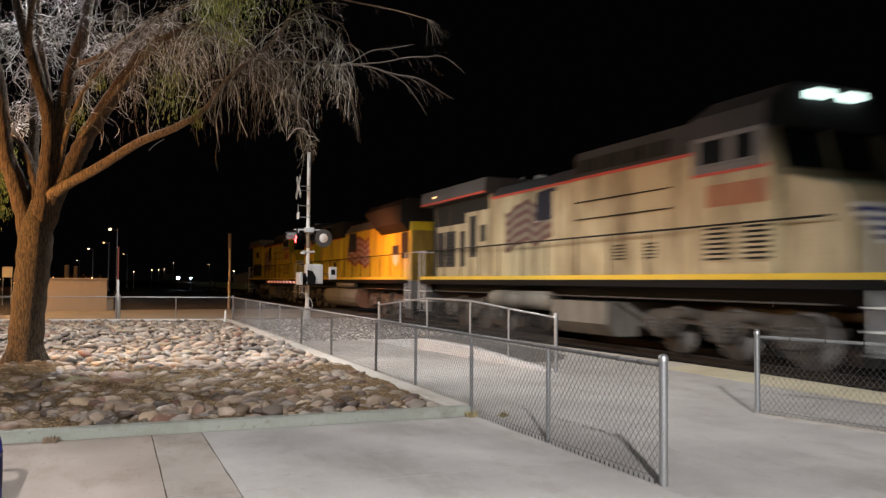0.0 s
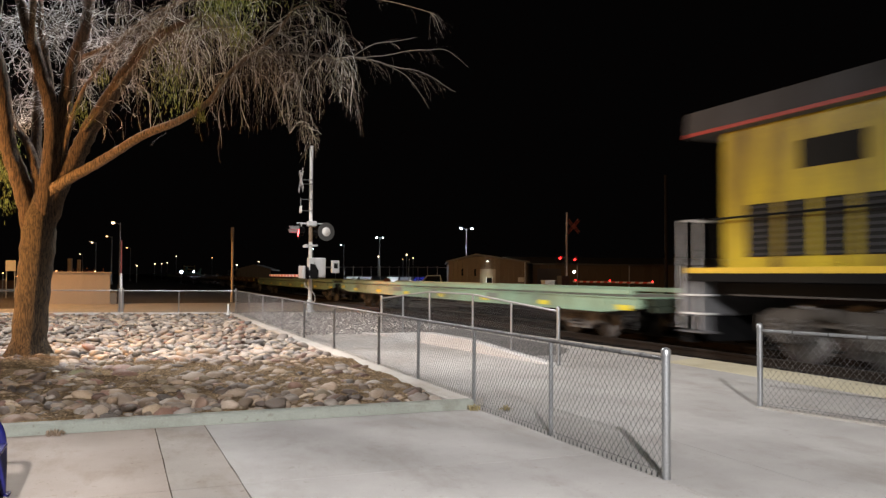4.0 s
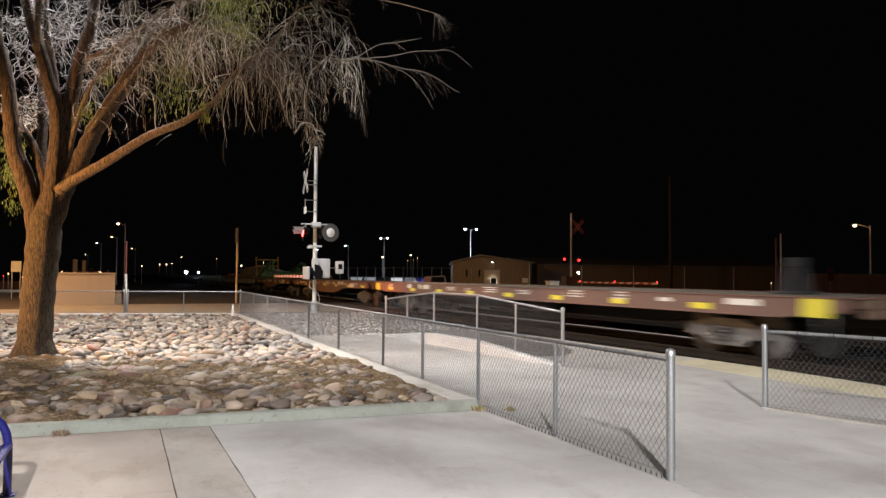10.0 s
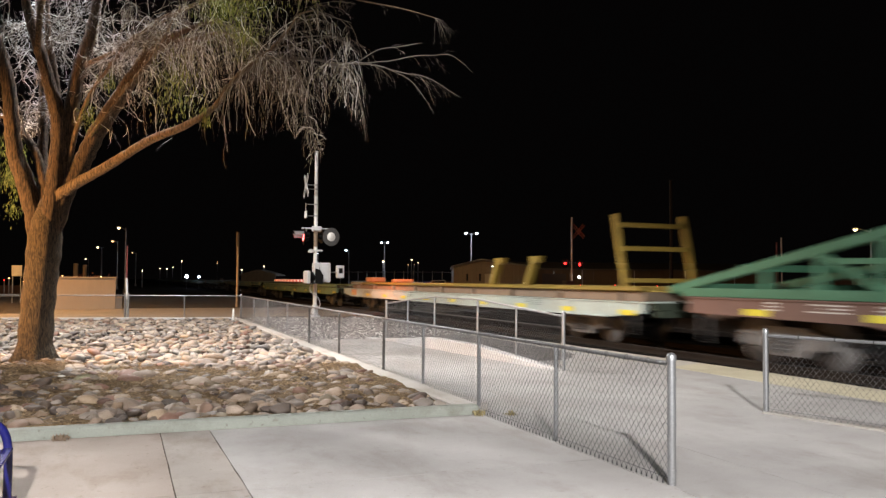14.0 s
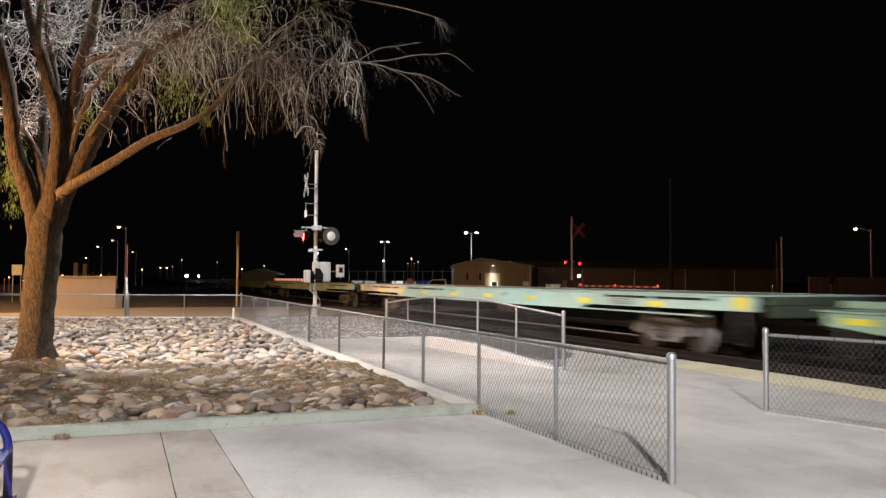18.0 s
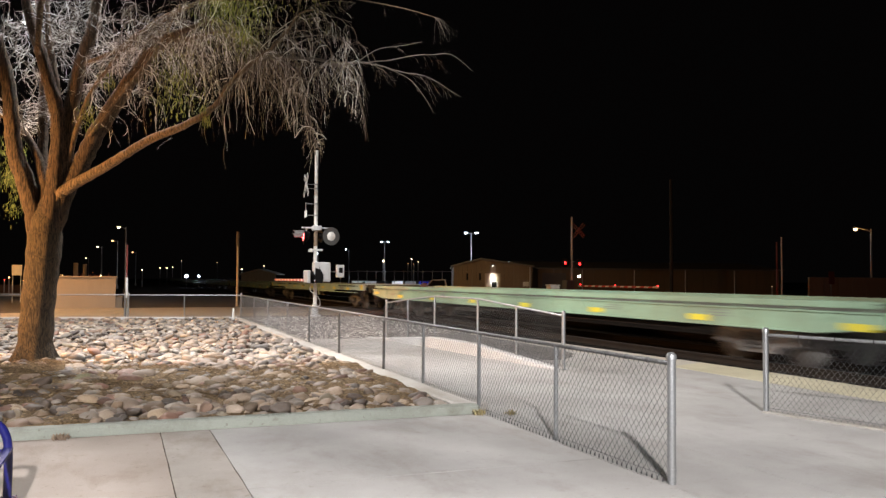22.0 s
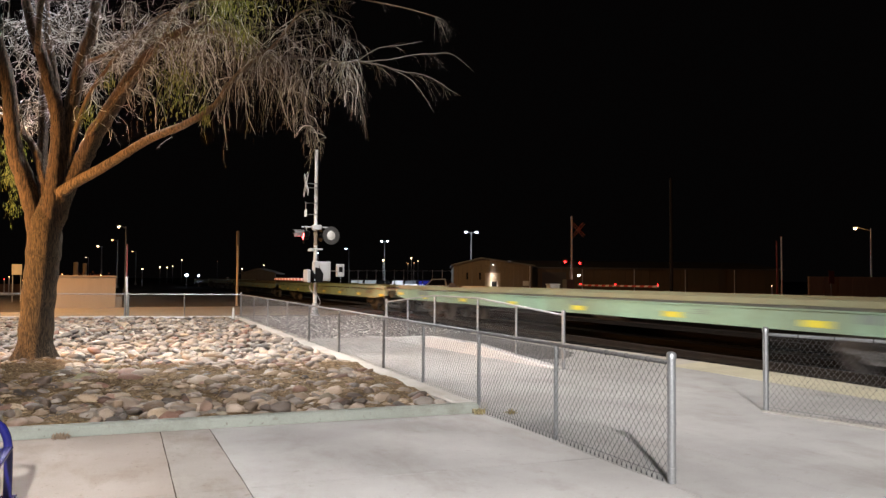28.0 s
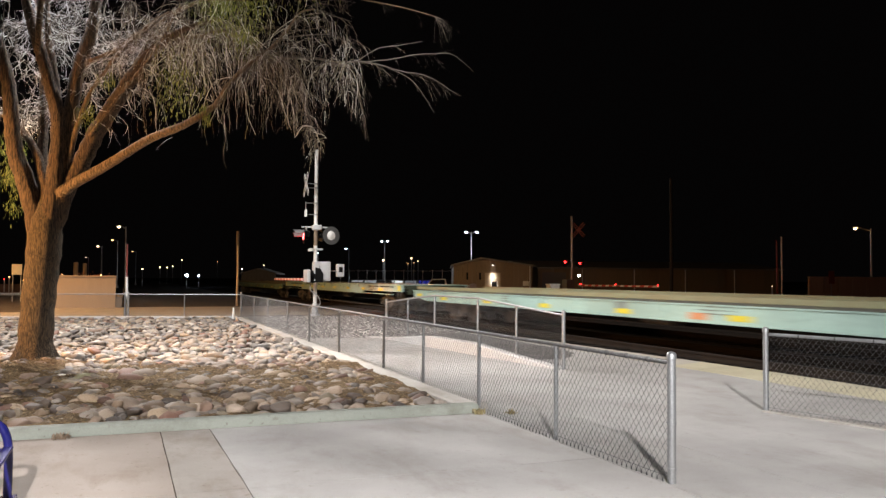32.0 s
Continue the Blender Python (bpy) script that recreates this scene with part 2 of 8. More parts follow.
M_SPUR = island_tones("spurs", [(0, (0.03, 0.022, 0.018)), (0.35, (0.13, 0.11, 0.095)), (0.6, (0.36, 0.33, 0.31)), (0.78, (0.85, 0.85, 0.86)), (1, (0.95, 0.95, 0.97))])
M_LITTER = island_tones("leaf_litter", [(0, (0.07, 0.044, 0.022)), (0.5, (0.16, 0.105, 0.055)), (1, (0.3, 0.215, 0.12))])
M_DRYGRASS = island_tones("dry_grass", [(0, (0.16, 0.12, 0.06)), (0.5, (0.26, 0.21, 0.10)), (1, (0.36, 0.30, 0.15))])
M_LEAF = island_tones("leaves", [(0, (0.05, 0.07, 0.015)), (0.5, (0.13, 0.14, 0.03)), (1, (0.32, 0.31, 0.09))], 0.8, 0.55)
M_REDLEAF = island_tones("red_leaves", [(0, (0.05, 0.014, 0.01)), (0.6, (0.12, 0.035, 0.02)), (1, (0.2, 0.07, 0.03))])
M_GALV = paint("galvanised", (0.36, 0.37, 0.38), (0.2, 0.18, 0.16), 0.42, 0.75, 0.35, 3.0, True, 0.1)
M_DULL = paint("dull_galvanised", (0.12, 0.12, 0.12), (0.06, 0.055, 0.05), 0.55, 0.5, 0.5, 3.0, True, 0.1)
M_RAILING = paint("weathered_railing", (0.23, 0.232, 0.235), (0.12, 0.105, 0.09), 0.5, 0.65, 0.5, 5.0, False, 0.15)
M_WIRE = paint("galvanised_wire", (0.165, 0.165, 0.168), (0.1, 0.09, 0.08), 0.45, 0.7, 0.3, 3.0, False, 0.0)
M_STEEL = paint("rail_steel", (0.2, 0.19, 0.18), (0.03, 0.02, 0.015), 0.4, 0.6, 0.5, 2.0, False)
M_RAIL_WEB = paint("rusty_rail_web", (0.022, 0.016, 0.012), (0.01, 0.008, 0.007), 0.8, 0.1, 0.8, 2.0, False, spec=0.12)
# rail heads and ties are blackened likewise, as if shaded
M_RAILTOP = paint("shaded_rail_head", (0.045, 0.04, 0.036), (0.015, 0.012, 0.01), 0.6, 0.4, 0.6, 2.0, False, spec=0.2)
M_RUST = paint("rusty_steel", (0.12, 0.075, 0.05), (0.05, 0.035, 0.03), 0.8, 0.1, 0.6, 2.0, False)
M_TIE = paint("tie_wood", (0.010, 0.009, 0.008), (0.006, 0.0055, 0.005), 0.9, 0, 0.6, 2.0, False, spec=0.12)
M_BLUE = paint("blue_enamel", (0.012, 0.013, 0.11), (0.02, 0.02, 0.05), 0.22, 0.0, 0.2, 4.0, False, 0.03)
M_STUCCO = paint("tan_stucco", (0.34, 0.27, 0.2), (0.2, 0.15, 0.11), 0.9, 0, 0.4, 1.0, True, 0.5)
M_SIDING = paint("metal_siding", (0.16, 0.11, 0.062), (0.1, 0.075, 0.05), 0.6, 0.0, 0.4, 0.6, True, 0.1)
M_ROOF = paint("metal_roof", (0.13, 0.12, 0.11), (0.14, 0.12, 0.1), 0.6, 0.2, 0.4, 0.6, False, 0.1)
M_WHITE = paint("white_paint", (0.72, 0.72, 0.70), (0.35, 0.32, 0.28), 0.45, 0, 0.35, 2.0, True, 0.05)
M_GREYBOX = paint("grey_case", (0.5, 0.51, 0.52), (0.26, 0.24, 0.22), 0.5, 0.1, 0.35, 2.0, True, 0.05)
M_BLACK = paint("black_paint", (0.006, 0.006, 0.0065), (0.013, 0.012, 0.011), 0.5, 0, 0.5, 2.0, True, 0.1, spec=0.12)
M_WOOD = paint("weathered_wood", (0.22, 0.16, 0.11), (0.1, 0.075, 0.05), 0.9, 0, 0.5, 2.0, True, 0.5)
M_REDP = paint("red_paint", (0.5, 0.06, 0.04), (0.2, 0.04, 0.03), 0.5, 0, 0.3, 3.0, False, 0.05)
M_ORANGEP = paint("faded_orange", (0.55, 0.25, 0.12), (0.3, 0.14, 0.08), 0.5, 0, 0.3, 3.0, False, 0.05)
M_LOCO_Y = paint("armour_yellow", (0.61, 0.465, 0.022), (0.12, 0.07, 0.025), 0.45, 0, 0.95, 0.8, True, 0.05)
M_LOCO_P = paint("faded_cream", (0.50, 0.42, 0.26), (0.10, 0.062, 0.03), 0.5, 0, 1.0, 1.1, True, 0.05)
M_LOCO_PD = paint("sooty_cream", (0.43, 0.36, 0.225), (0.05, 0.034, 0.02), 0.6, 0, 1.0, 0.9, True, 0.05)
M_STRIPE = paint("stripe_yellow", (0.75, 0.5, 0.05), (0.3, 0.2, 0.05), 0.4, 0, 0.3, 2.0, True, 0.03)
M_LOCO_R = paint("sooty_grey", (0.05, 0.05, 0.052), (0.025, 0.023, 0.022), 0.7, 0, 0.6, 0.9, True, 0.05, spec=0.12)
M_LOCO_G = paint("harbor_grey", (0.135, 0.135, 0.14), (0.05, 0.047, 0.045), 0.5, 0, 0.5, 0.9, True, 0.05)
M_LOCO_D = paint("dark_grille", (0.018, 0.0185, 0.0175), (0.026, 0.022, 0.018), 0.6, 0.1, 0.5, 2.0, True, 0.1, spec=0.12)
M_TRUCK = paint("grey_running_gear", (0.2, 0.19, 0.18), (0.03, 0.026, 0.023), 0.7, 0.1, 0.7, 2.6, False, 0.2, spec=0.12)
M_GEAR = paint("grimy_locomotive_gear", (0.08, 0.072, 0.063), (0.014, 0.012, 0.011), 0.7, 0.1, 0.9, 2.6, False, 0.2, spec=0.12)
M_TANK = paint("grey_tank", (0.2, 0.183, 0.155), (0.04, 0.034, 0.03), 0.6, 0.1, 0.8, 1.2, True, 0.1, spec=0.12)
M_TANK_PALE = paint("pale_dusty_tank", (0.22, 0.205, 0.175), (0.08, 0.068, 0.055), 0.6, 0.1, 0.6, 1.2, True, 0.1, spec=0.12)
M_LOCO_W = paint("dusty_wing_grey", (0.095, 0.095, 0.1), (0.04, 0.037, 0.035), 0.6, 0, 0.5, 0.9, True, 0.05, spec=0.2)
# sooty yellow, with the shade on the hood's end mixed into the colour
M_SHADE_Y = paint("shaded_sooty_yellow", (0.22, 0.15, 0.02), (0.05, 0.03, 0.015), 0.7, 0, 1.0, 1.2, True, 0.05)
M_WING = paint("emblem_blue", (0.03, 0.035, 0.16), (0.03, 0.03, 0.06), 0.5, 0, 0.3, 2.0, False, 0.0)
M_MINT = paint("mint_paint", (0.33, 0.48, 0.435), (0.13, 0.16, 0.13), 0.5, 0, 0.45, 0.5, False, 0.05)
M_LIME = paint("weathered_green", (0.235, 0.36, 0.255), (0.12, 0.105, 0.06), 0.55, 0, 0.62, 0.5, False, 0.05)
M_BROWN = paint("boxcar_brown", (0.14, 0.075, 0.056), (0.07, 0.048, 0.04), 0.65, 0, 0.5, 0.5, False, 0.1)
M_PALE = paint("pale_grey_green", (0.40, 0.46, 0.42), (0.2, 0.19, 0.16), 0.55, 0, 0.5, 0.5, False, 0.05)
M_DECK = paint("deck_planks", (0.20, 0.19, 0.15), (0.1, 0.085, 0.06), 0.9, 0, 0.5, 1.5, False, 0.3)
M_REFLECT = paint("reflective_yellow", (0.62, 0.54, 0.05), (0.4, 0.32, 0.05), 0.35, 0, 0.2, 4.0, False, 0.0)
M_SHEET = paint("white_sheet", (0.62, 0.6, 0.55), (0.35, 0.32, 0.28), 0.5, 0, 0.4, 2.0, True, 0.0)
M_FRAME_G = paint("green_steel", (0.058, 0.165, 0.095), (0.05, 0.085, 0.05), 0.5, 0, 0.4, 1.5, False, 0.05)
M_FRAME_O = paint("stand_yellow", (0.36, 0.255, 0.05), (0.2, 0.13, 0.05), 0.5, 0, 0.45, 1.5, False, 0.05)
M_FRAME_Y = paint("yellow_steel", (0.2, 0.145, 0.025), (0.3, 0.18, 0.06), 0.5, 0, 0.45, 1.5, False, 0.05)
M_FLAG_B = paint("flag_blue", (0.02, 0.022, 0.035), (0.03, 0.028, 0.03), 0.6, 0, 0.5, 1.5, True, 0.0, spec=0.12)
M_FLAG_W = paint("flag_white", (0.3, 0.255, 0.22), (0.25, 0.18, 0.12), 0.5, 0, 0.4, 1.5, True, 0.0)
M_DARKRED = paint("dark_red_paint", (0.16, 0.03, 0.025), (0.06, 0.02, 0.02), 0.6, 0, 0.4, 3.0, False, 0.05)
M_DARKWOOD = paint("dark_creosote", (0.035, 0.03, 0.026), (0.02, 0.018, 0.016), 0.9, 0, 0.5, 2.0, True, 0.4, spec=0.12)
M_GLASS = glass_material("window_glass")
G_WHITE = glow("lamp_white", (0.7, 0.85, 1.0), 22)
G_WARM = glow("lamp_warm", (1.0, 0.68, 0.38), 10)
G_AMBER = glow("lamp_amber", (1.0, 0.5, 0.2), 5)
G_RED = glow("signal_red", (1.0, 0.02, 0.02), 9)
G_RED_NEAR = glow("bright_signal_red", (1.0, 0.03, 0.03), 40)
G_HEAD = glow("headlamp", (0.6, 0.72, 1.0), 30)
G_SIGNAL_WHITE = glow("signal_white", (1.0, 0.95, 0.85), 20)


# ---- mesh building ----
class Shape:
    """Gathers boxes, tubes and prisms into one mesh."""

    def __init__(self):
        self.v, self.f, self.smooth = [], [], []

    def add(self, verts, faces, m=None, smooth=False):
        o = len(self.v)
        self.v += [tuple(m @ Vector(q)) if m else tuple(q) for q in verts]
        self.f += [tuple(i + o for i in q) for q in faces]
        self.smooth += [smooth] * len(faces)
        return self

    def box(self, x0, x1, y0, y1, z0, z1, b=0.0, m=None):
        lo, hi = (x0, y0, z0), (x1, y1, z1)
        if b <= 0:
            v = [(hi[0] if i & 1 else lo[0], hi[1] if i & 2 else lo[1], hi[2] if i & 4 else lo[2]) for i in range(8)]
            return self.add(v, [(0, 2, 3, 1), (4, 5, 7, 6), (0, 1, 5, 4), (2, 6, 7, 3), (0, 4, 6, 2), (1, 3, 7, 5)], m)
        b = min(b, *((h - l) * 0.45 for l, h in zip(lo, hi)))
        v, ix = [], {}
        for s in range(8):
            for a in range(3):
                q = []
                for k in range(3):
                    side = (s >> k) & 1
                    q.append((hi[k] if side else lo[k]) + (0 if k == a else (-b if side else b)))
                ix[s, a] = len(v)
                v.append(q)
        faces = []
        for a in range(3):
            c, d = (a + 1) % 3, (a + 2) % 3
            for s in (0, 1):
                base = s << a
                faces.append([ix[base | (i << c) | (j << d), a] for i, j in ((0, 0), (1, 0), (1, 1), (0, 1))])
        for a in range(3):
            c, d = (a + 1) % 3, (a + 2) % 3
            for i in (0, 1):
                for j in (0, 1):
                    s0 = (i << c) | (j << d)
                    s1 = s0 | (1 << a)
                    faces.append([ix[s0, c], ix[s1, c], ix[s1, d], ix[s0, d]])
        for s in range(8):
            faces.append([ix[s, 0], ix[s, 1], ix[s, 2]])
        mid = Vector([(l + h) / 2 for l, h in zip(lo, hi)])
        out = []
        for q in faces:
            p0, p1, p2 = (Vector(v[i]) for i in q[:3])
            n = (p1 - p0).cross(p2 - p0)
            ctr = sum((Vector(v[i]) for i in q), Vector()) / len(q)
            out.append(q if n.dot(ctr - mid) > 0 else q[::-1])
        return self.add(v, out, m)

    def tube(self, path, r, sides=8, caps=True, smooth=True):
        """A round bar along a path; r one radius or one for each point."""
        path = [Vector(q) for q in path]
        rs = [r] * len(path) if isinstance(r, (int, float)) else r
        up = None
        v, f = [], []
        for i, q in enumerate(path):
            d = (path[min(i + 1, len(path) - 1)] - path[max(i - 1, 0)]).normalized()
            if up is None:
                up = d.cross(Vector((0, 0, 1)) if abs(d.z) < 0.9 else Vector((1, 0, 0))).normalized()
            else:
                up = (up - d * up.dot(d)).normalized()
            side = d.cross(up)
            for k in range(sides):
                a = 2 * math.pi * k / sides
                v.append(q + (up * math.cos(a) + side * math.sin(a)) * rs[i])
        for i in range(len(path) - 1):
            for k in range(sides):
                a, b = i * sides + k, i * sides + (k + 1) % sides
                f.append((a, b, b + sides, a + sides))
        self.add(v, f, None, smooth)
        if caps:
            n = len(path) - 1
            self.add(v[:sides], [tuple(range(sides))[::-1]])
            self.add(v[n * sides:], [tuple(range(sides))])
        return self

    def prism(self, profile, axis, a0, a1, m=None):
        """Extrudes a closed profile. axis 'x': profile is (y, z); 'y': (x, z); 'z': (x, y)."""
        n = len(profile)
        put = {"x": lambda q, a: (a, q[0], q[1]), "y": lambda q, a: (q[0], a, q[1]), "z": lambda q, a: (q[0], q[1], a)}[axis]
        v = [put(q, a0) for q in profile] + [put(q, a1) for q in profile]
        area = sum(profile[i][0] * profile[(i + 1) % n][1] - profile[(i + 1) % n][0] * profile[i][1] for i in range(n))
        flip = (area > 0) != (axis == "y")
        f = [tuple(range(n))[::-1], tuple(range(n, 2 * n))] + [(i, (i + 1) % n, n + (i + 1) % n, n + i) for i in range(n)]
        return self.add(v, f if flip else [q[::-1] for q in f], m)

    def mesh(self, name, mat):
        me = bpy.data.meshes.new(name)
        me.from_pydata(self.v, [], self.f)
        me.polygons.foreach_set("use_smooth", self.smooth)
        me.materials.append(mat)
        me.update()
        return me


def part(name, shape, mat, parent, label="", m=None):
    """One mesh object under a thing or a part; shape a Shape or a ready mesh."""
    ob = new(name, shape.mesh(name, mat) if isinstance(shape, Shape) else shape)
    ob.parent = parent
    if m:
        ob.matrix_basis = m
    if label:
        ob["label"] = label
    return ob


def thing(name, label, category, m=None, group="", kind=""):
    ob = new(name)
    ob.empty_display_size = 0.3
    if m:
        ob.matrix_basis = m
    return tagged(ob, label, category, group, kind)


def solid(name, shape, mat, label="", category="", m=None, kind="", group=""):
    ob = new(name, shape.mesh(name, mat) if isinstance(shape, Shape) else shape)
    if m:
        ob.matrix_basis = m
    return tagged(ob, label, category, group, kind)

M_NUMBER = paint("faded_red_number", (0.32, 0.075, 0.03), (0.25, 0.14, 0.05), 0.5, 0, 0.5, 3.0, False, 0.03)
M_RAIL = paint("olive_rusty_rail", (0.21, 0.215, 0.125), (0.16, 0.09, 0.045), 0.7, 0, 0.7, 0.7, False, 0.1)
M_POST = paint("pale_weathered_wood", (0.66, 0.52, 0.37), (0.3, 0.2, 0.13), 0.9, 0, 0.5, 2.0, True, 0.4)
# ---- ground and paving ----
def ground():
    s = Shape().box(-1500, 1500, -1500, 1500, -1.0, -0.06)
    solid("ground", s, M_EARTH, "dark bare desert earth reaching the horizon", "ground", kind="structure")
    # the bed of gravel round the signal and along the track
    s = Shape().box(4.42, 10.2, 22.4, 36.4, -0.3, -0.01)
    solid("gravel_bed", s, M_GRAVEL, "grey crushed gravel beside the crossing signal", "gravel", kind="structure")
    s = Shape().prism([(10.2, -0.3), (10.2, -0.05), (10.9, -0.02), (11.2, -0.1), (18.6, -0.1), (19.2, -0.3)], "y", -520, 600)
    solid("ballast_bed", s, M_BALLAST, "dark crushed stone ballast, its colour deepened for shade", "ballast", kind="structure")
    # road over the crossing
    s = Shape().prism([(-120, 37.2), (10.1, 37.2), (10.1, 48.8), (-0.28, 48.8), (-0.28, 47.92), (-3.7, 47.92), (-4.0, 42.8), (-120, 42.4)], "z", -0.3, -0.015)
    solid("road", s, M_ROAD, "dusty tan worn asphalt road towards the crossing", "road", kind="structure")
    s = Shape().box(18.8, 140, 37.6, 46.0, -0.3, -0.015)
    solid("road_beyond", s, M_ASPHALT, "dark asphalt road beyond the tracks", "road", kind="structure")
    s = Shape().box(-120, 9.5, 34.6, 37.18, -0.3, -0.02)
    solid("verge", s, M_ASPHALT, "dark asphalt verge between fence and road", "verge", kind="structure")
    s = Shape().box(-60, -7.2, 82.0, 88.5, -0.3, 0.10, 0.02)
    solid("far_sidewalk", s, M_KERB_WHITE, "pale concrete sidewalk far along the road", "sidewalk", kind="structure")


def plaza():
    base = Shape().box(-14, 9.6, -16, 9.42, -0.3, -0.006)
    base.box(4.4, 8.7, 9.42, 22.4, -0.3, -0.006)
    floor = solid("pavement", base, M_SOIL, "pale broom-finished concrete plaza paving", "pavement", kind="structure")
    gap = 0.006
    xs = [-14, -9.0, -4.2, 0.36, 0.88, 4.2]
    ys = [-16, -12.6, -9.4, -6.2, -3.0, 0.2, 3.4, 6.68, 9.41]
    for x0, x1 in zip(xs, xs[1:]):
        for y0, y1 in zip(ys, ys[1:]):
            # the two close joints run a little askew
            n = 14
            edge = lambda x, y, sg: x + sg * gap * (0.9 + 0.8 * noise.noise(Vector((x * 3 + sg, y * 2.3, 0)))) + 0.008 * noise.noise(Vector((x * 3, y * 1.1, 5)))
            run = [(edge(x1, y0 + 0.004 + (y1 - y0 - 0.008) * k / n, -1), y0 + 0.004 + (y1 - y0 - 0.008) * k / n) for k in range(n + 1)]
            run += [(edge(x0, y1 - 0.004 - (y1 - y0 - 0.008) * k / n, 1), y1 - 0.004 - (y1 - y0 - 0.008) * k / n) for k in range(n + 1)]
            run = [(x + (9.41 - y) * (0.006 if abs(x - 0.36) < 0.1 else 0.0165 if abs(x - 0.88) < 0.1 else 0.0), y) for x, y in run]
            # slabs to the left get the browner concretes in place of warm light
            part("slab", Shape().prism(run, "z", -0.06, 0.0), M_CONCRETE_TINT if x1 < 0.5 else M_CONCRETE_MID if x1 < 0.9 else M_CONCRETE, floor)
    yy = [-16, -8.5, -1.0, 7.03, 13.4, 22.4]
    for y0, y1 in zip(yy, yy[1:]):
        x0, x1, top = (4.42, 8.72 - gap * 0.3, 0.0) if y0 > 9 else (4.2 + gap * 0.2, 8.72 - gap * 0.3, 0.001)
        # a saw-cut joint runs down the nearest walkway slab
        for a, b in (((x0, 5.29), (5.297, x1)) if y1 == 7.03 else ((x0, x1),)):
            part("slab", Shape().box(a, b, y0 + gap * 0.1, y1 - gap * 0.1, -0.06, top), M_CONCRETE, floor)
    # the apron climbs gently to the platform's edge
    ye = [-16, -8.5, -1, 13, 22.4]
    for y0, y1 in zip(ye, ye[1:]):
        part("slab", Shape().prism([(8.72 + gap, -0.06), (8.72 + gap, 0.0), (9.612, 0.066), (9.612, -0.06)], "y", y0 + gap, y1 - gap), M_CONCRETE, floor)
    edge = thing("platform_edge", "worn pale yellow tactile strip along the platform edge", "platform edge", kind="structure")
    def bow(y):
        return 10.25 + 0.16 * math.sin((y - 7.0) * 0.42) - (0.6 * ((y - 17.5) / 4.9) ** 2 if y > 17.5 else 0)
    n = 60
    for i in range(n):
        y0, y1 = -16 + 38.4 * i / n, -16 + 38.4 * (i + 1) / n
        v = []
        for y in (y0 + 0.002, y1 - 0.002):
            e = bow(y)
            v += [(9.63, y, -0.2), (9.63, y, 0.07), (e, y, 0.12), (e + 0.03, y, 0.10), (e + 0.03, y, -0.2)]
        f = [(i2, i2 + 1, i2 + 6, i2 + 5) for i2 in range(4)] + [(0, 1, 2, 3, 4)[::1], (9, 8, 7, 6, 5)]
        if y0 > 12.4:
            part("edge_panel", Shape().add(v, f), M_EDGE, edge, "worn cream concrete edge panel")
        else:
            part("tactile_panel", Shape().add(v, f), M_TACTILE, edge)


def kerbs():
    front = thing("kerb_front", "pale green painted concrete kerb round the cobble bed", "kerb", kind="structure")
    xs = [-12, -7.0, 4.18]
    for x0, x1 in zip(xs, xs[1:]):
        part("kerb_stone", Shape().box(x0 + 0.003, x1 - 0.003, 9.42, 9.62, -0.2, 0.112, 0.025), M_KERB, front)
    side = thing("kerb_side", "plain concrete kerb below the chain-link fence", "kerb", kind="structure")
    for i in range(9):
        y0 = 9.63 + i * 2.65
        part("kerb_stone", Shape().box(3.95, 4.40, y0, y0 + 2.645, -0.2, 0.10, 0.02), M_KERB_PLAIN, side)
    back = thing("kerb_back", "pale concrete kerb at the back of the cobble bed", "kerb", kind="structure")
    turn = math.degrees(math.atan2(0.9, -4.23))
    for i in range(6):
        part("kerb_stone", Shape().box(i * 2.7, i * 2.7 + 2.694, -0.14, 0.14, -0.2, 0.14, 0.02), M_KERB_WHITE, back, "", pose(4.1, 33.28, 0, 0, 0, turn))


def tracks():
    for k, xc in enumerate((12.45, 16.6)):
        tr = thing("railway_track", "steel rails on dark wooden ties", "railway track", kind="structure", group="parallel tracks")
        for sx in (-0.7525, 0.7525):
            prof = [(-0.07, -0.13), (0.07, -0.13), (0.07, -0.118), (0.012, -0.1), (0.012, -0.02), (0.036, -0.015), (0.036, 0.022), (0.028, 0.03), (-0.028, 0.03), (-0.036, 0.022), (-0.036, -0.015), (-0.012, -0.02), (-0.012, -0.1), (-0.07, -0.118)]
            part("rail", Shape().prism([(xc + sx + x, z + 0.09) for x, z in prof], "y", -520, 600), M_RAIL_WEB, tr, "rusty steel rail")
            part("rail_head", Shape().box(xc + sx - 0.03, xc + sx + 0.03, -520, 600, 0.1205, 0.127), M_RAILTOP, tr, "rail head darkened for the shade of the track bed")
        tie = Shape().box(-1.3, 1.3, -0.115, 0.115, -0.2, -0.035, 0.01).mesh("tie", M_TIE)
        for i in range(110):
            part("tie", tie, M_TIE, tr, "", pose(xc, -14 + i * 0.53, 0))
    # road panels between the rails at the crossing
    deck = thing("crossing_panels", "grey concrete crossing panels between rails", "crossing", kind="structure")
    for x0, x1 in ((10.15, 11.6), (11.82, 13.08), (13.3, 15.75), (15.97, 17.23), (17.45, 18.78)):
        for i in range(3):
            part("panel", Shape().box(x0, x1, 37.6 + i * 2.8, 40.39 + i * 2.8, -0.15, 0.1, 0.01), M_ASPHALT, deck)


ground()
plaza()
kerbs()
tracks()


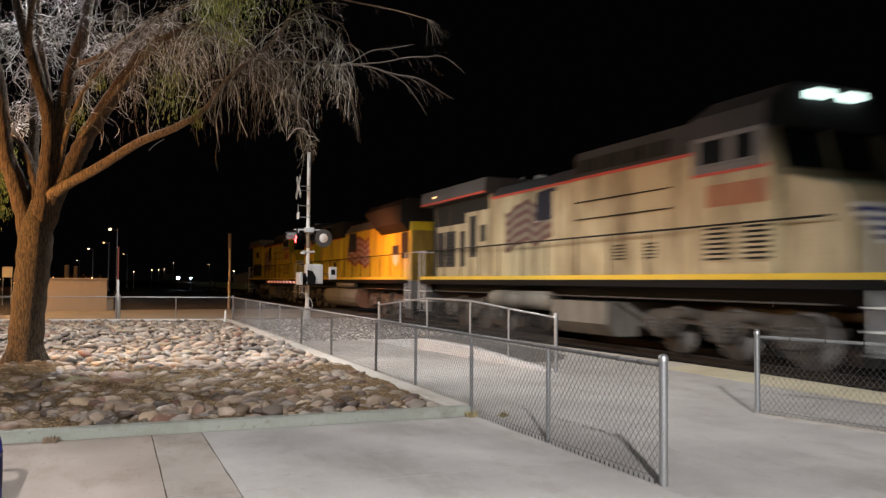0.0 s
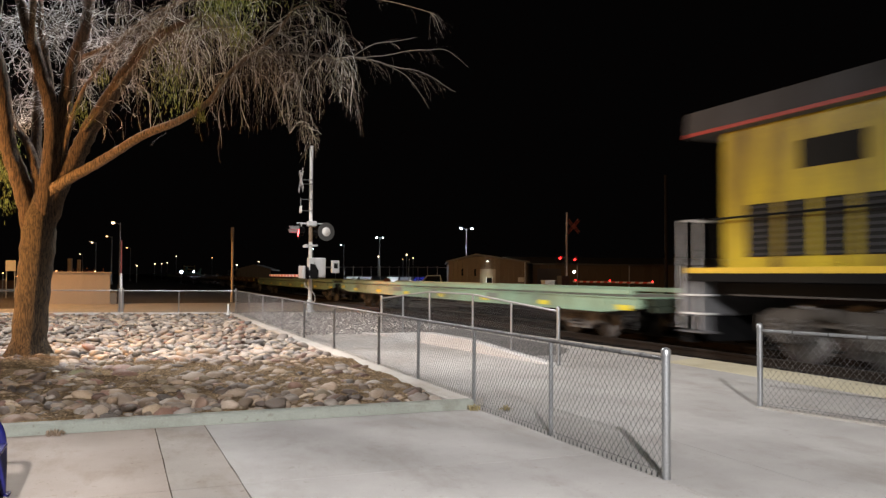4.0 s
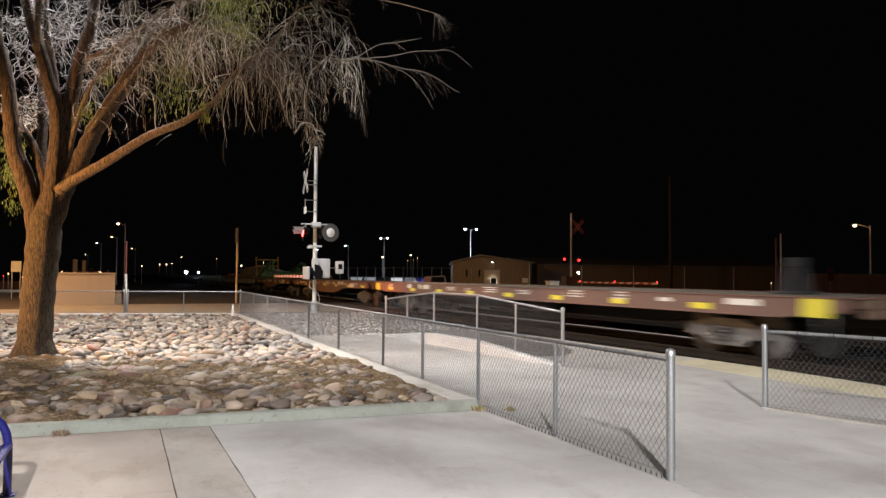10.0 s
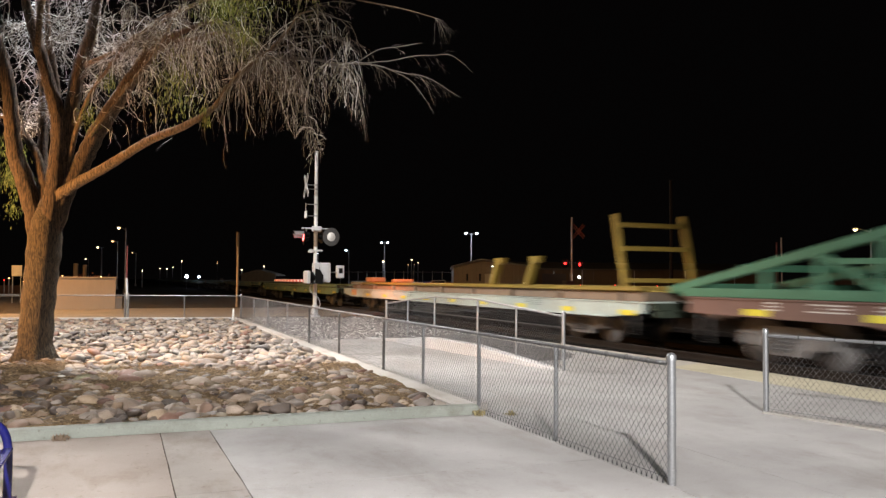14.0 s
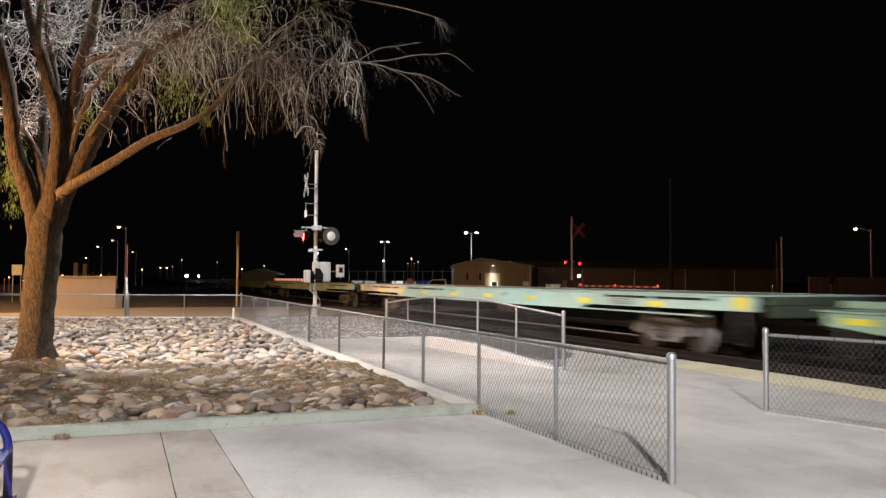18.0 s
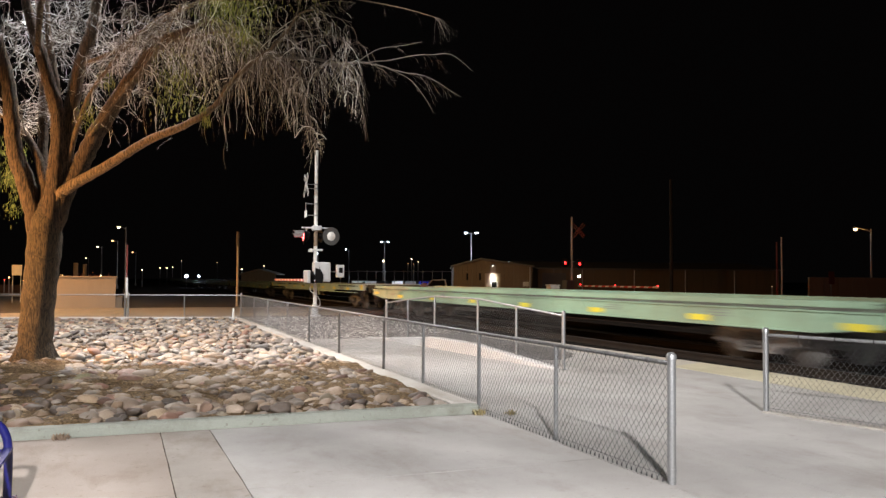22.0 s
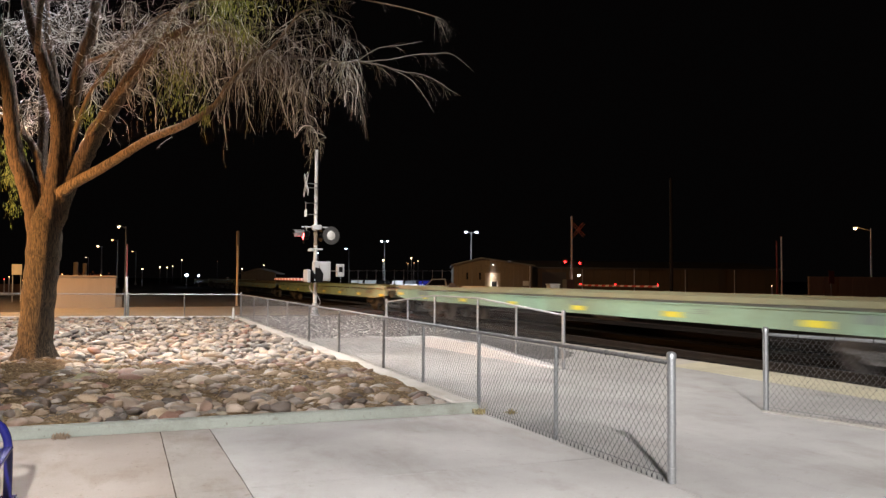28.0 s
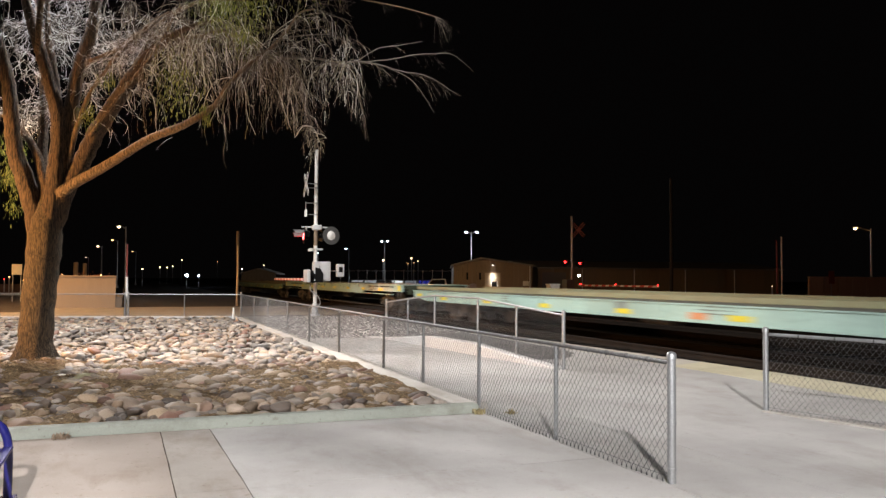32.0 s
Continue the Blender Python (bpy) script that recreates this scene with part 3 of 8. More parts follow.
# ---- cobble bed ----
def rock_mesh(name, seed, sub, mat):
    bm = bmesh.new()
    bmesh.ops.create_icosphere(bm, subdivisions=sub, radius=1.0)
    rnd = random.Random(seed)
    off = Vector((rnd.uniform(0, 50), rnd.uniform(0, 50), rnd.uniform(0, 50)))
    sx, sy, sz = 1.0, rnd.uniform(0.55, 0.85), rnd.uniform(0.36, 0.58)
    cuts = [(Vector((rnd.gauss(0, 1), rnd.gauss(0, 1), rnd.gauss(0, 1))).normalized(), rnd.uniform(0.7, 0.95)) for _ in range(5)]
    for v in bm.verts:
        d = 1 + 0.3 * noise.noise(v.co * 1.2 + off) + 0.1 * noise.noise(v.co * 2.9 + off)
        q = v.co * d
        for axis, far_out in cuts:
            over = q.dot(axis) - far_out
            if over > 0:
                q = q - axis * over * 0.7
        v.co = Vector((q.x * sx, q.y * sy, q.z * sz))
    for f in bm.faces:
        f.smooth = True
    me = bpy.data.meshes.new(name)
    bm.to_mesh(me)
    bm.free()
    me.materials.append(mat)
    return me


def cobble_bed():
    soil = Shape().prism([(-12, 9.62), (3.95, 9.62), (3.95, 33.16), (-12, 36.5)], "z", -0.3, 0.02)
    bed = solid("cobble_bed", soil, M_SOIL, "brown soil bed filled with river cobbles", "rock bed", kind="structure")
    rnd = random.Random(5)
    near = [rock_mesh("cobble", i, 3, M_COBBLE) for i in range(12)]
    far = [rock_mesh("cobbles", 20 + i, 2, M_COBBLES) for i in range(12)]
    fv = [np.array([v.co[:] for v in m.vertices]) for m in far]
    ff = [np.array([p.vertices[:] for p in m.polygons]) for m in far]
    V, F, count, picked = [], [], 0, 0
    y = 9.66
    while y < 35.4:
        step = 0.148 if y < 15 else 0.155 if y < 22 else 0.18
        x = -2.6 - (y - 9.6) * 0.14
        while x < 3.9:
            size = (0.062 + 0.105 * rnd.random() ** 1.4 if y < 16 else 0.05 + 0.105 * rnd.random() ** 1.7) + (rnd.uniform(0.03, 0.08) if rnd.random() < 0.07 and y > 12.5 else 0)
            px, py = x + rnd.uniform(-0.07, 0.07), y + rnd.uniform(-0.07, 0.07)
            if px < 3.93 - size and py > 9.63 + size and py + size < 33.1 + (4.1 - px) * 0.2128 and (px + 1.63) ** 2 + (py - 17.3) ** 2 > 0.45 ** 2:
                rot = Euler((rnd.gauss(0, 0.24), rnd.gauss(0, 0.24), rnd.uniform(0, 6.28)))
                pz = 0.02 + size * 0.3 + (rnd.uniform(-0.035, 0.06) if py < 27 else rnd.uniform(-0.04, 0.03))
                m = Matrix.LocRotScale((px, py, pz), rot, Vector((size, size * rnd.uniform(0.85, 1.15), size * rnd.uniform(0.85, 1.2))))
                k = rnd.randrange(12)
                if py < 12.6 and picked < 300 and -1.2 < px and size > 0.07:
                    part("cobble", near[k], M_COBBLE, bed, "", m)
                    picked += 1
                else:
                    a = np.array(m)
                    V.append(fv[k] @ a[:3, :3].T + a[:3, 3])
                    F.append(ff[k] + count)
                    count += len(fv[k])
            x += step
        y += step * 0.92
    me = bpy.data.meshes.new("cobbles")
    me.from_pydata(np.concatenate(V), [], np.concatenate(F))
    me.polygons.foreach_set("use_smooth", [True] * len(me.polygons))
    me.materials.append(M_COBBLES)
    for k, (px, py, size, mat, label) in enumerate(((-0.95, 14.05, 0.13, M_PALESTONE, "smooth white boulder"), (-0.58, 13.55, 0.22, M_GREENSTONE, "large greenish boulder"))):
        part("boulder", rock_mesh("boulder", 80 + k, 3, mat), mat, bed, label, Matrix.LocRotScale((px, py, 0.1), Euler((0, 0.1, 0.4)), Vector((size, size, size))))
    # earth and dry leaf straw fill the gaps of the front band
    def straw_depth(gx, gy):
        n = noise.noise(Vector((gx * 0.8, gy * 0.8, 0))) + 0.5 * noise.noise(Vector((gx * 2.7, gy * 2.7, 4)))
        foot = math.exp(-((gx + 1.4) ** 2 + (gy - 16.2) ** 2) / 1.1)
        return 0.03 + max(0.0, 0.105 + 0.08 * n - 0.035 * max(0.0, abs(gy - 13.0) - 1.2)) + 0.12 * foot
    nx, ny, cell = 112, 112, 0.0625
    grid = []
    for j in range(ny):
        for i in range(nx):
            gx, gy = -3.04 + i * cell, 9.63 + j * cell
            grid.append((gx, gy, straw_depth(gx, gy) + 0.012 * noise.noise(Vector((gx * 13, gy * 13, 1))) - (0.06 if j in (0, ny - 1) or i == 0 else 0)))
    straw = Shape().add(grid, [(j * nx + i, j * nx + i + 1, (j + 1) * nx + i + 1, (j + 1) * nx + i) for j in range(ny - 1) for i in range(nx - 1)], smooth=True)
    tagged(part("straw_layer", straw, M_STRAW, bed, "brown earth and leaf straw between the stones"), kind="stuff")
    lit = Shape()
    for _ in range(5200):
        gx, gy = rnd.uniform(-3.0, 3.85), 9.7 + 7.0 * rnd.random()
        if straw_depth(gx, gy) < rnd.uniform(0.05, 0.12):
            continue
        m = Matrix.LocRotScale((gx, gy, straw_depth(gx, gy) + rnd.uniform(0.0, 0.03)), Euler((rnd.gauss(0, 0.3), rnd.gauss(0, 0.3), rnd.uniform(0, 6.3))), None)
        l, w = rnd.uniform(0.015, 0.05), rnd.uniform(0.004, 0.012)
        lit.add([(-l, 0, 0), (0, w, 0.008), (l, 0, 0), (0, -w, 0.004)], [(0, 1, 2), (0, 2, 3)], m)
    tagged(part("leaf_litter", lit, M_LITTER, bed, "dry brown leaf bits between the stones"), kind="stuff")
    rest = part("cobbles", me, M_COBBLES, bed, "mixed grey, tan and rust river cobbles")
    tagged(rest, kind="stuff")


def gravel_stones():
    """Crushed stones lying on the gravel bed by the signal."""
    rnd = random.Random(9)
    kinds = [rock_mesh("gravel_stone", 60 + i, 1, M_STONES) for i in range(8)]
    kv = [np.array([v.co[:] for v in m.vertices]) for m in kinds]
    kf = [np.array([p.vertices[:] for p in m.polygons]) for m in kinds]
    V, F, count = [], [], 0
    for _ in range(9500):
        x, y = rnd.uniform(4.5, 10.1), 22.5 + 13.3 * rnd.random() ** 1.15
        size = 0.018 + 0.035 * rnd.random() ** 2
        m = Matrix.LocRotScale((x, y, -0.01 + size * 0.25), Euler((rnd.uniform(-0.5, 0.5), rnd.uniform(-0.5, 0.5), rnd.uniform(0, 6.28))), Vector((size, size, size)))
        k = rnd.randrange(8)
        a = np.array(m)
        V.append(kv[k] @ a[:3, :3].T + a[:3, 3])
        F.append(kf[k] + count)
        count += len(kv[k])
    me = bpy.data.meshes.new("gravel_stones")
    me.from_pydata(np.concatenate(V), [], np.concatenate(F))
    me.materials.append(M_STONES)
    tagged(new("gravel_stones", me), "loose grey crushed stones beside the crossing signal", "gravel", kind="stuff")


gravel_stones()
cobble_bed()


# ---- chain-link fences ----
def chain_link(s, a, b, z0, z1, r=0.0021, mesh=0.076, knuckles=False):
    """Diamond wire between two base points; z0 and z1 are the heights at either end, of bottom and top."""
    a, b = Vector(a), Vector(b)
    run = (b - a).length
    d = (b - a) / run
    side = Vector((-d.y, d.x, 0)).normalized()
    tall = z1[0] - z0[0]
    n = int(run / mesh)
    lean = tall * 0.84

    def spot(u, k):
        q = a + d * u
        f = u / run
        lo, hi = z0[0] + (z0[1] - z0[0]) * f, z1[0] + (z1[1] - z1[0]) * f
        return Vector((q.x, q.y, q.z + lo + (hi - lo) * k))
    for sign in (1, -1):
        for i in range(-int(lean / mesh) - 1, n + int(lean / mesh) + 2):
            u0 = i * mesh
            u1 = u0 + sign * lean
            k0, k1 = 0.0, 1.0
            lo, hi = min(u0, u1), max(u0, u1)
            if hi <= 0 or lo >= run:
                continue
            if sign > 0:
                if u0 < 0:
                    k0 = -u0 / lean
                if u1 > run:
                    k1 = (run - u0) / lean
            else:
                if u0 > run:
                    k0 = (u0 - run) / lean
                if u1 < 0:
                    k1 = u0 / lean
            if k1 - k0 < 0.03:
                continue
            # the cut ends stand a little past the edge
            if knuckles:
                k0, k1 = (-0.022 if k0 == 0 else k0), (1.02 if k1 == 1 else k1)
            p0, p1 = spot(u0 + sign * lean * k0, k0), spot(u0 + sign * lean * k1, k1)
            o = side * (0.0022 * sign)
            if knuckles and k0 < 0:
                # the wires are twisted together below and above the last diamond
                end = spot(u0, 0.0)
                s.tube([end + Vector((0, 0, 0.004)), end + Vector((0, 0, -0.026))], 0.0058, 5)
            if knuckles and k1 > 1:
                end = spot(u0 + sign * lean, 1.0)
                s.tube([end + Vector((0, 0, -0.004)), end + Vector((0, 0, 0.016))], 0.004, 5)
            s.tube([p0 + o, p1 + o], r, 3, False)
    return s


def fence(name, label, posts, tall=1.0, ends=(True, True), rail=True, wire=0.0021, darkened=False, face=0.0):
    """posts: (x, y, z of the ground) in order. Ends get stout posts with domed caps."""
    f = thing(name, label, "fence")
    last = len(posts) - 1
    for i, (x, y, z) in enumerate(posts):
        stout = (i == 0 and ends[0]) or (i == last and ends[1])
        r, h = (0.036, tall + 0.06) if stout else (0.024, tall)
        # middle posts take a darker metal in place of weaker lamp light
        p = part("post", Shape().tube([(x, y, z - 0.1), (x, y, z + h)], r, 14), M_DULL if darkened and 12.5 < y < 21 else M_GALV, f)
        if stout:
            part("post_cap", Shape().tube([(x, y, z + h - 0.03), (x, y, z + h + 0.01), (x, y, z + h + 0.028), (x, y, z + h + 0.036)], [0.042, 0.042, 0.03, 0.008], 14), M_GALV, p)
            for k in (0.12, 0.5, 0.88):
                part("band", Shape().tube([(x, y, z + tall * k - 0.011), (x, y, z + tall * k + 0.011)], 0.041, 14), M_GALV, p)
        else:
            part("rail_clamp", Shape().tube([(x, y, z + h - 0.05), (x, y, z + h - 0.02)], 0.03, 12), M_GALV, p)
    for (x0, y0, z0), (x1, y1, z1) in zip(posts, posts[1:]):
        if rail:
            part("top_rail", Shape().tube([(x0, y0, z0 + tall), (x1, y1, z1 + tall)], 0.021, 10), M_RAILING if max(y0, y1) < 34 and darkened else M_GALV, f)
        part("wire_mesh", chain_link(Shape(), (x0 + face, y0, 0), (x1 + face, y1, 0), (z0 + 0.03, z1 + 0.03), (z0 + tall + 0.002, z1 + tall + 0.002), wire, 0.076, max(y0, y1) < 14), M_WIRE, f, "galvanised diamond chain-link wire")
        if rail and max(y0, y1) < 14:
            a, b = Vector((x0, y0, z0 + tall)), Vector((x1, y1, z1 + tall))
            for k in range(1, 6):
                q, d = a.lerp(b, k / 6), (b - a).normalized() * 0.006
                part("tie", Shape().tube([q - d * 1.5, q - d * 0.5, q + d * 0.5, q + d * 1.5], [0.024, 0.0265, 0.0265, 0.024], 10, False), M_DULL, f)
        part("tension_wire", Shape().tube([(x0 + face, y0, z0 + 0.06), (x1 + face, y1, z1 + 0.06)], 0.003, 5), M_WIRE, f)
    return f


LONG = [(4.25, y, 0.0) for y in (5.64, 7.6, 9.62, 11.74, 13.8, 17.06, 20.15, 23.15, 26.6, 29.7, 33.32)]
fence("chain_link_fence", "galvanised low chain-link fence on the kerb beside the walkway", LONG, darkened=True, wire=0.0022, face=-0.034)
BACK = [(4.25, 33.32, 0.0), (2.1, 33.78, 0.0), (0.02, 34.22, 0.0)]
BACK_LEFT = [(-0.1, 34.45, 0.0), (-4.9, 35.3, 0.0), (-7.6, 35.8, 0.0)]
fence("chain_link_fence", "galvanised low chain-link fence behind the cobble bed", BACK, 1.0, (False, True))
fence("chain_link_fence", "galvanised low chain-link fence beside the tree", BACK_LEFT, 1.0, (True, False))
RAMP = [(6.83, 21.94, 0.0), (6.97, 20.48, 0.13), (7.13, 18.89, 0.25), (7.34, 16.7, 0.24), (7.5, 15.08, 0.12), (7.67, 13.43, 0.0)]
fence("chain_link_fence", "galvanised chain-link fence rising over a ramp", RAMP, 1.02)
GATE_SIDE = [(7.72, 8.29, 0.0), (8.42, 5.6, 0.0), (9.0, 3.3, 0.0), (9.4, 0.6, 0.0), (9.5, -2.5, 0.0)]
fence("chain_link_fence", "galvanised chain-link fence beside the platform strip", GATE_SIDE)


def ramp_wall():
    """The gravel hump that the arched fence climbs, with a pale kerb at its foot."""
    top = [(6.6, 22.6, 0.004), (6.88, 21.94, 0.02), (7.02, 20.48, 0.13), (7.18, 18.89, 0.25), (7.39, 16.7, 0.24), (7.55, 15.08, 0.12), (7.72, 13.43, 0.004)]
    rnd = random.Random(2)
    v, f = [], []
    for x, y, z in top:
        if y < 15.5:
            v += [(x, y, -0.05), (x, y, -0.02)] + [(x + (9.5 - x) * k / 6, y, -0.02) for k in range(1, 7)]
            continue
        v += [(x, y, -0.05), (x, y, z - 0.03)] + [(x + (9.5 - x) * k / 6, y, (z - 0.03) * (1 - (k / 6) ** 2) + 0.07 * k / 6 + rnd.uniform(-0.01, 0.02)) for k in range(1, 7)]
    for i in range(len(top) - 1):
        o = i * 8
        f += [(o + k, o + 8 + k, o + 9 + k, o + 1 + k) for k in range(7)]
    solid("gravel_hump", Shape().add(v, f), M_GRIT, "grey gravel hump under the arched fence", "gravel", kind="structure")
    k = thing("kerb_ramp", "bright pale concrete kerb along the arched fence", "kerb", kind="structure")
    for (x0, y0, z0), (x1, y1, z1) in zip(top, top[1:]):
        v = []
        for x, y, z in ((x0, y0, z0), (x1, y1, z1)):
            v += [(x - 0.2, y, -0.05), (x - 0.2, y, z + 0.0), (x - 0.17, y, z + 0.02), (x + 0.03, y, z + 0.02), (x + 0.03, y, -0.05)]
        part("kerb_stone", Shape().add(v, [(q, q + 1, q + 6, q + 5)[::-1] for q in range(4)] + [(0, 1, 2, 3, 4), (9, 8, 7, 6, 5)]), M_KERB_WHITE, k)
    m = thing("mow_strip", "narrow pale concrete strip under the platform fence", "kerb", kind="structure")
    for (x0, y0, _), (x1, y1, _) in zip(GATE_SIDE, GATE_SIDE[1:]):
        d = Vector((x1 - x0, y1 - y0, 0))
        n = Vector((-d.y, d.x, 0)).normalized() * 0.09
        a, b = Vector((x0, y0, 0)), Vector((x1, y1, 0))
        v = [q + s + Vector((0, 0, z)) for q in (a, b) for s in (n, -n) for z in (-0.02, 0.022)]
        part("kerb_stone", Shape().add(v, [(0, 1, 5, 4), (2, 6, 7, 3), (1, 3, 7, 5), (0, 2, 3, 1), (4, 5, 7, 6)]), M_KERB_PLAIN, m)


ramp_wall()
# ---- the tree ----
RIGHT = Vector((math.cos(radians(YAW)), -math.sin(radians(YAW)), 0))
AWAY = Vector((math.sin(radians(YAW)), math.cos(radians(YAW)), 0))
TREE_AT = Vector((-1.63, 17.25, 0.0))


def bough(rows):
    """Rows (across, height, away, radius) in metres from the foot of the tree."""
    return [TREE_AT + RIGHT * a + AWAY * d + Vector((0, 0, h)) for a, h, d, r in rows], [r for *_, r in rows]


def smooth_path(pts, rs, steps=4):
    out, ro = [], []
    for i in range(len(pts) - 1):
        p0, p1, p2, p3 = pts[max(i - 1, 0)], pts[i], pts[i + 1], pts[min(i + 2, len(pts) - 1)]
        for k in range(steps):
            t = k / steps
            out.append(0.5 * ((2 * p1) + (p2 - p0) * t + (2 * p0 - 5 * p1 + 4 * p2 - p3) * t * t + (3 * p1 - p0 - 3 * p2 + p3) * t ** 3))
            ro.append(rs[i] + (rs[i + 1] - rs[i]) * t)
    return out + [pts[-1]], ro + [rs[-1]]


def knobbly(path, rs, rnd, amount):
    return [q + Vector((rnd.uniform(-1, 1), rnd.uniform(-1, 1), rnd.uniform(-1, 1))) * r * amount for q, r in zip(path, rs)]


def hem(a):
    """The height of the crown's ragged lower edge at a distance across."""
    spots = ((-2.0, 3.6), (0.6, 4.3), (1.2, 3.95), (1.9, 4.15), (2.8, 4.25), (3.1, 4.0), (3.45, 3.85), (3.6, 3.3), (3.75, 3.45), (3.95, 3.8), (4.15, 3.85), (4.66, 4.15), (5.07, 4.2), (5.25, 3.85), (5.42, 3.35), (5.55, 3.35), (5.7, 4.2), (5.85, 4.75), (6.15, 4.4), (6.35, 4.15), (6.48, 4.8), (6.7, 5.05), (7.2, 5.0), (7.58, 4.68), (8.1, 5.0), (8.6, 5.5))
    for (a0, h0), (a1, h1) in zip(spots, spots[1:]):
        if a0 <= a <= a1:
            return h0 + (h1 - h0) * (a - a0) / (a1 - a0)
    return 4.0


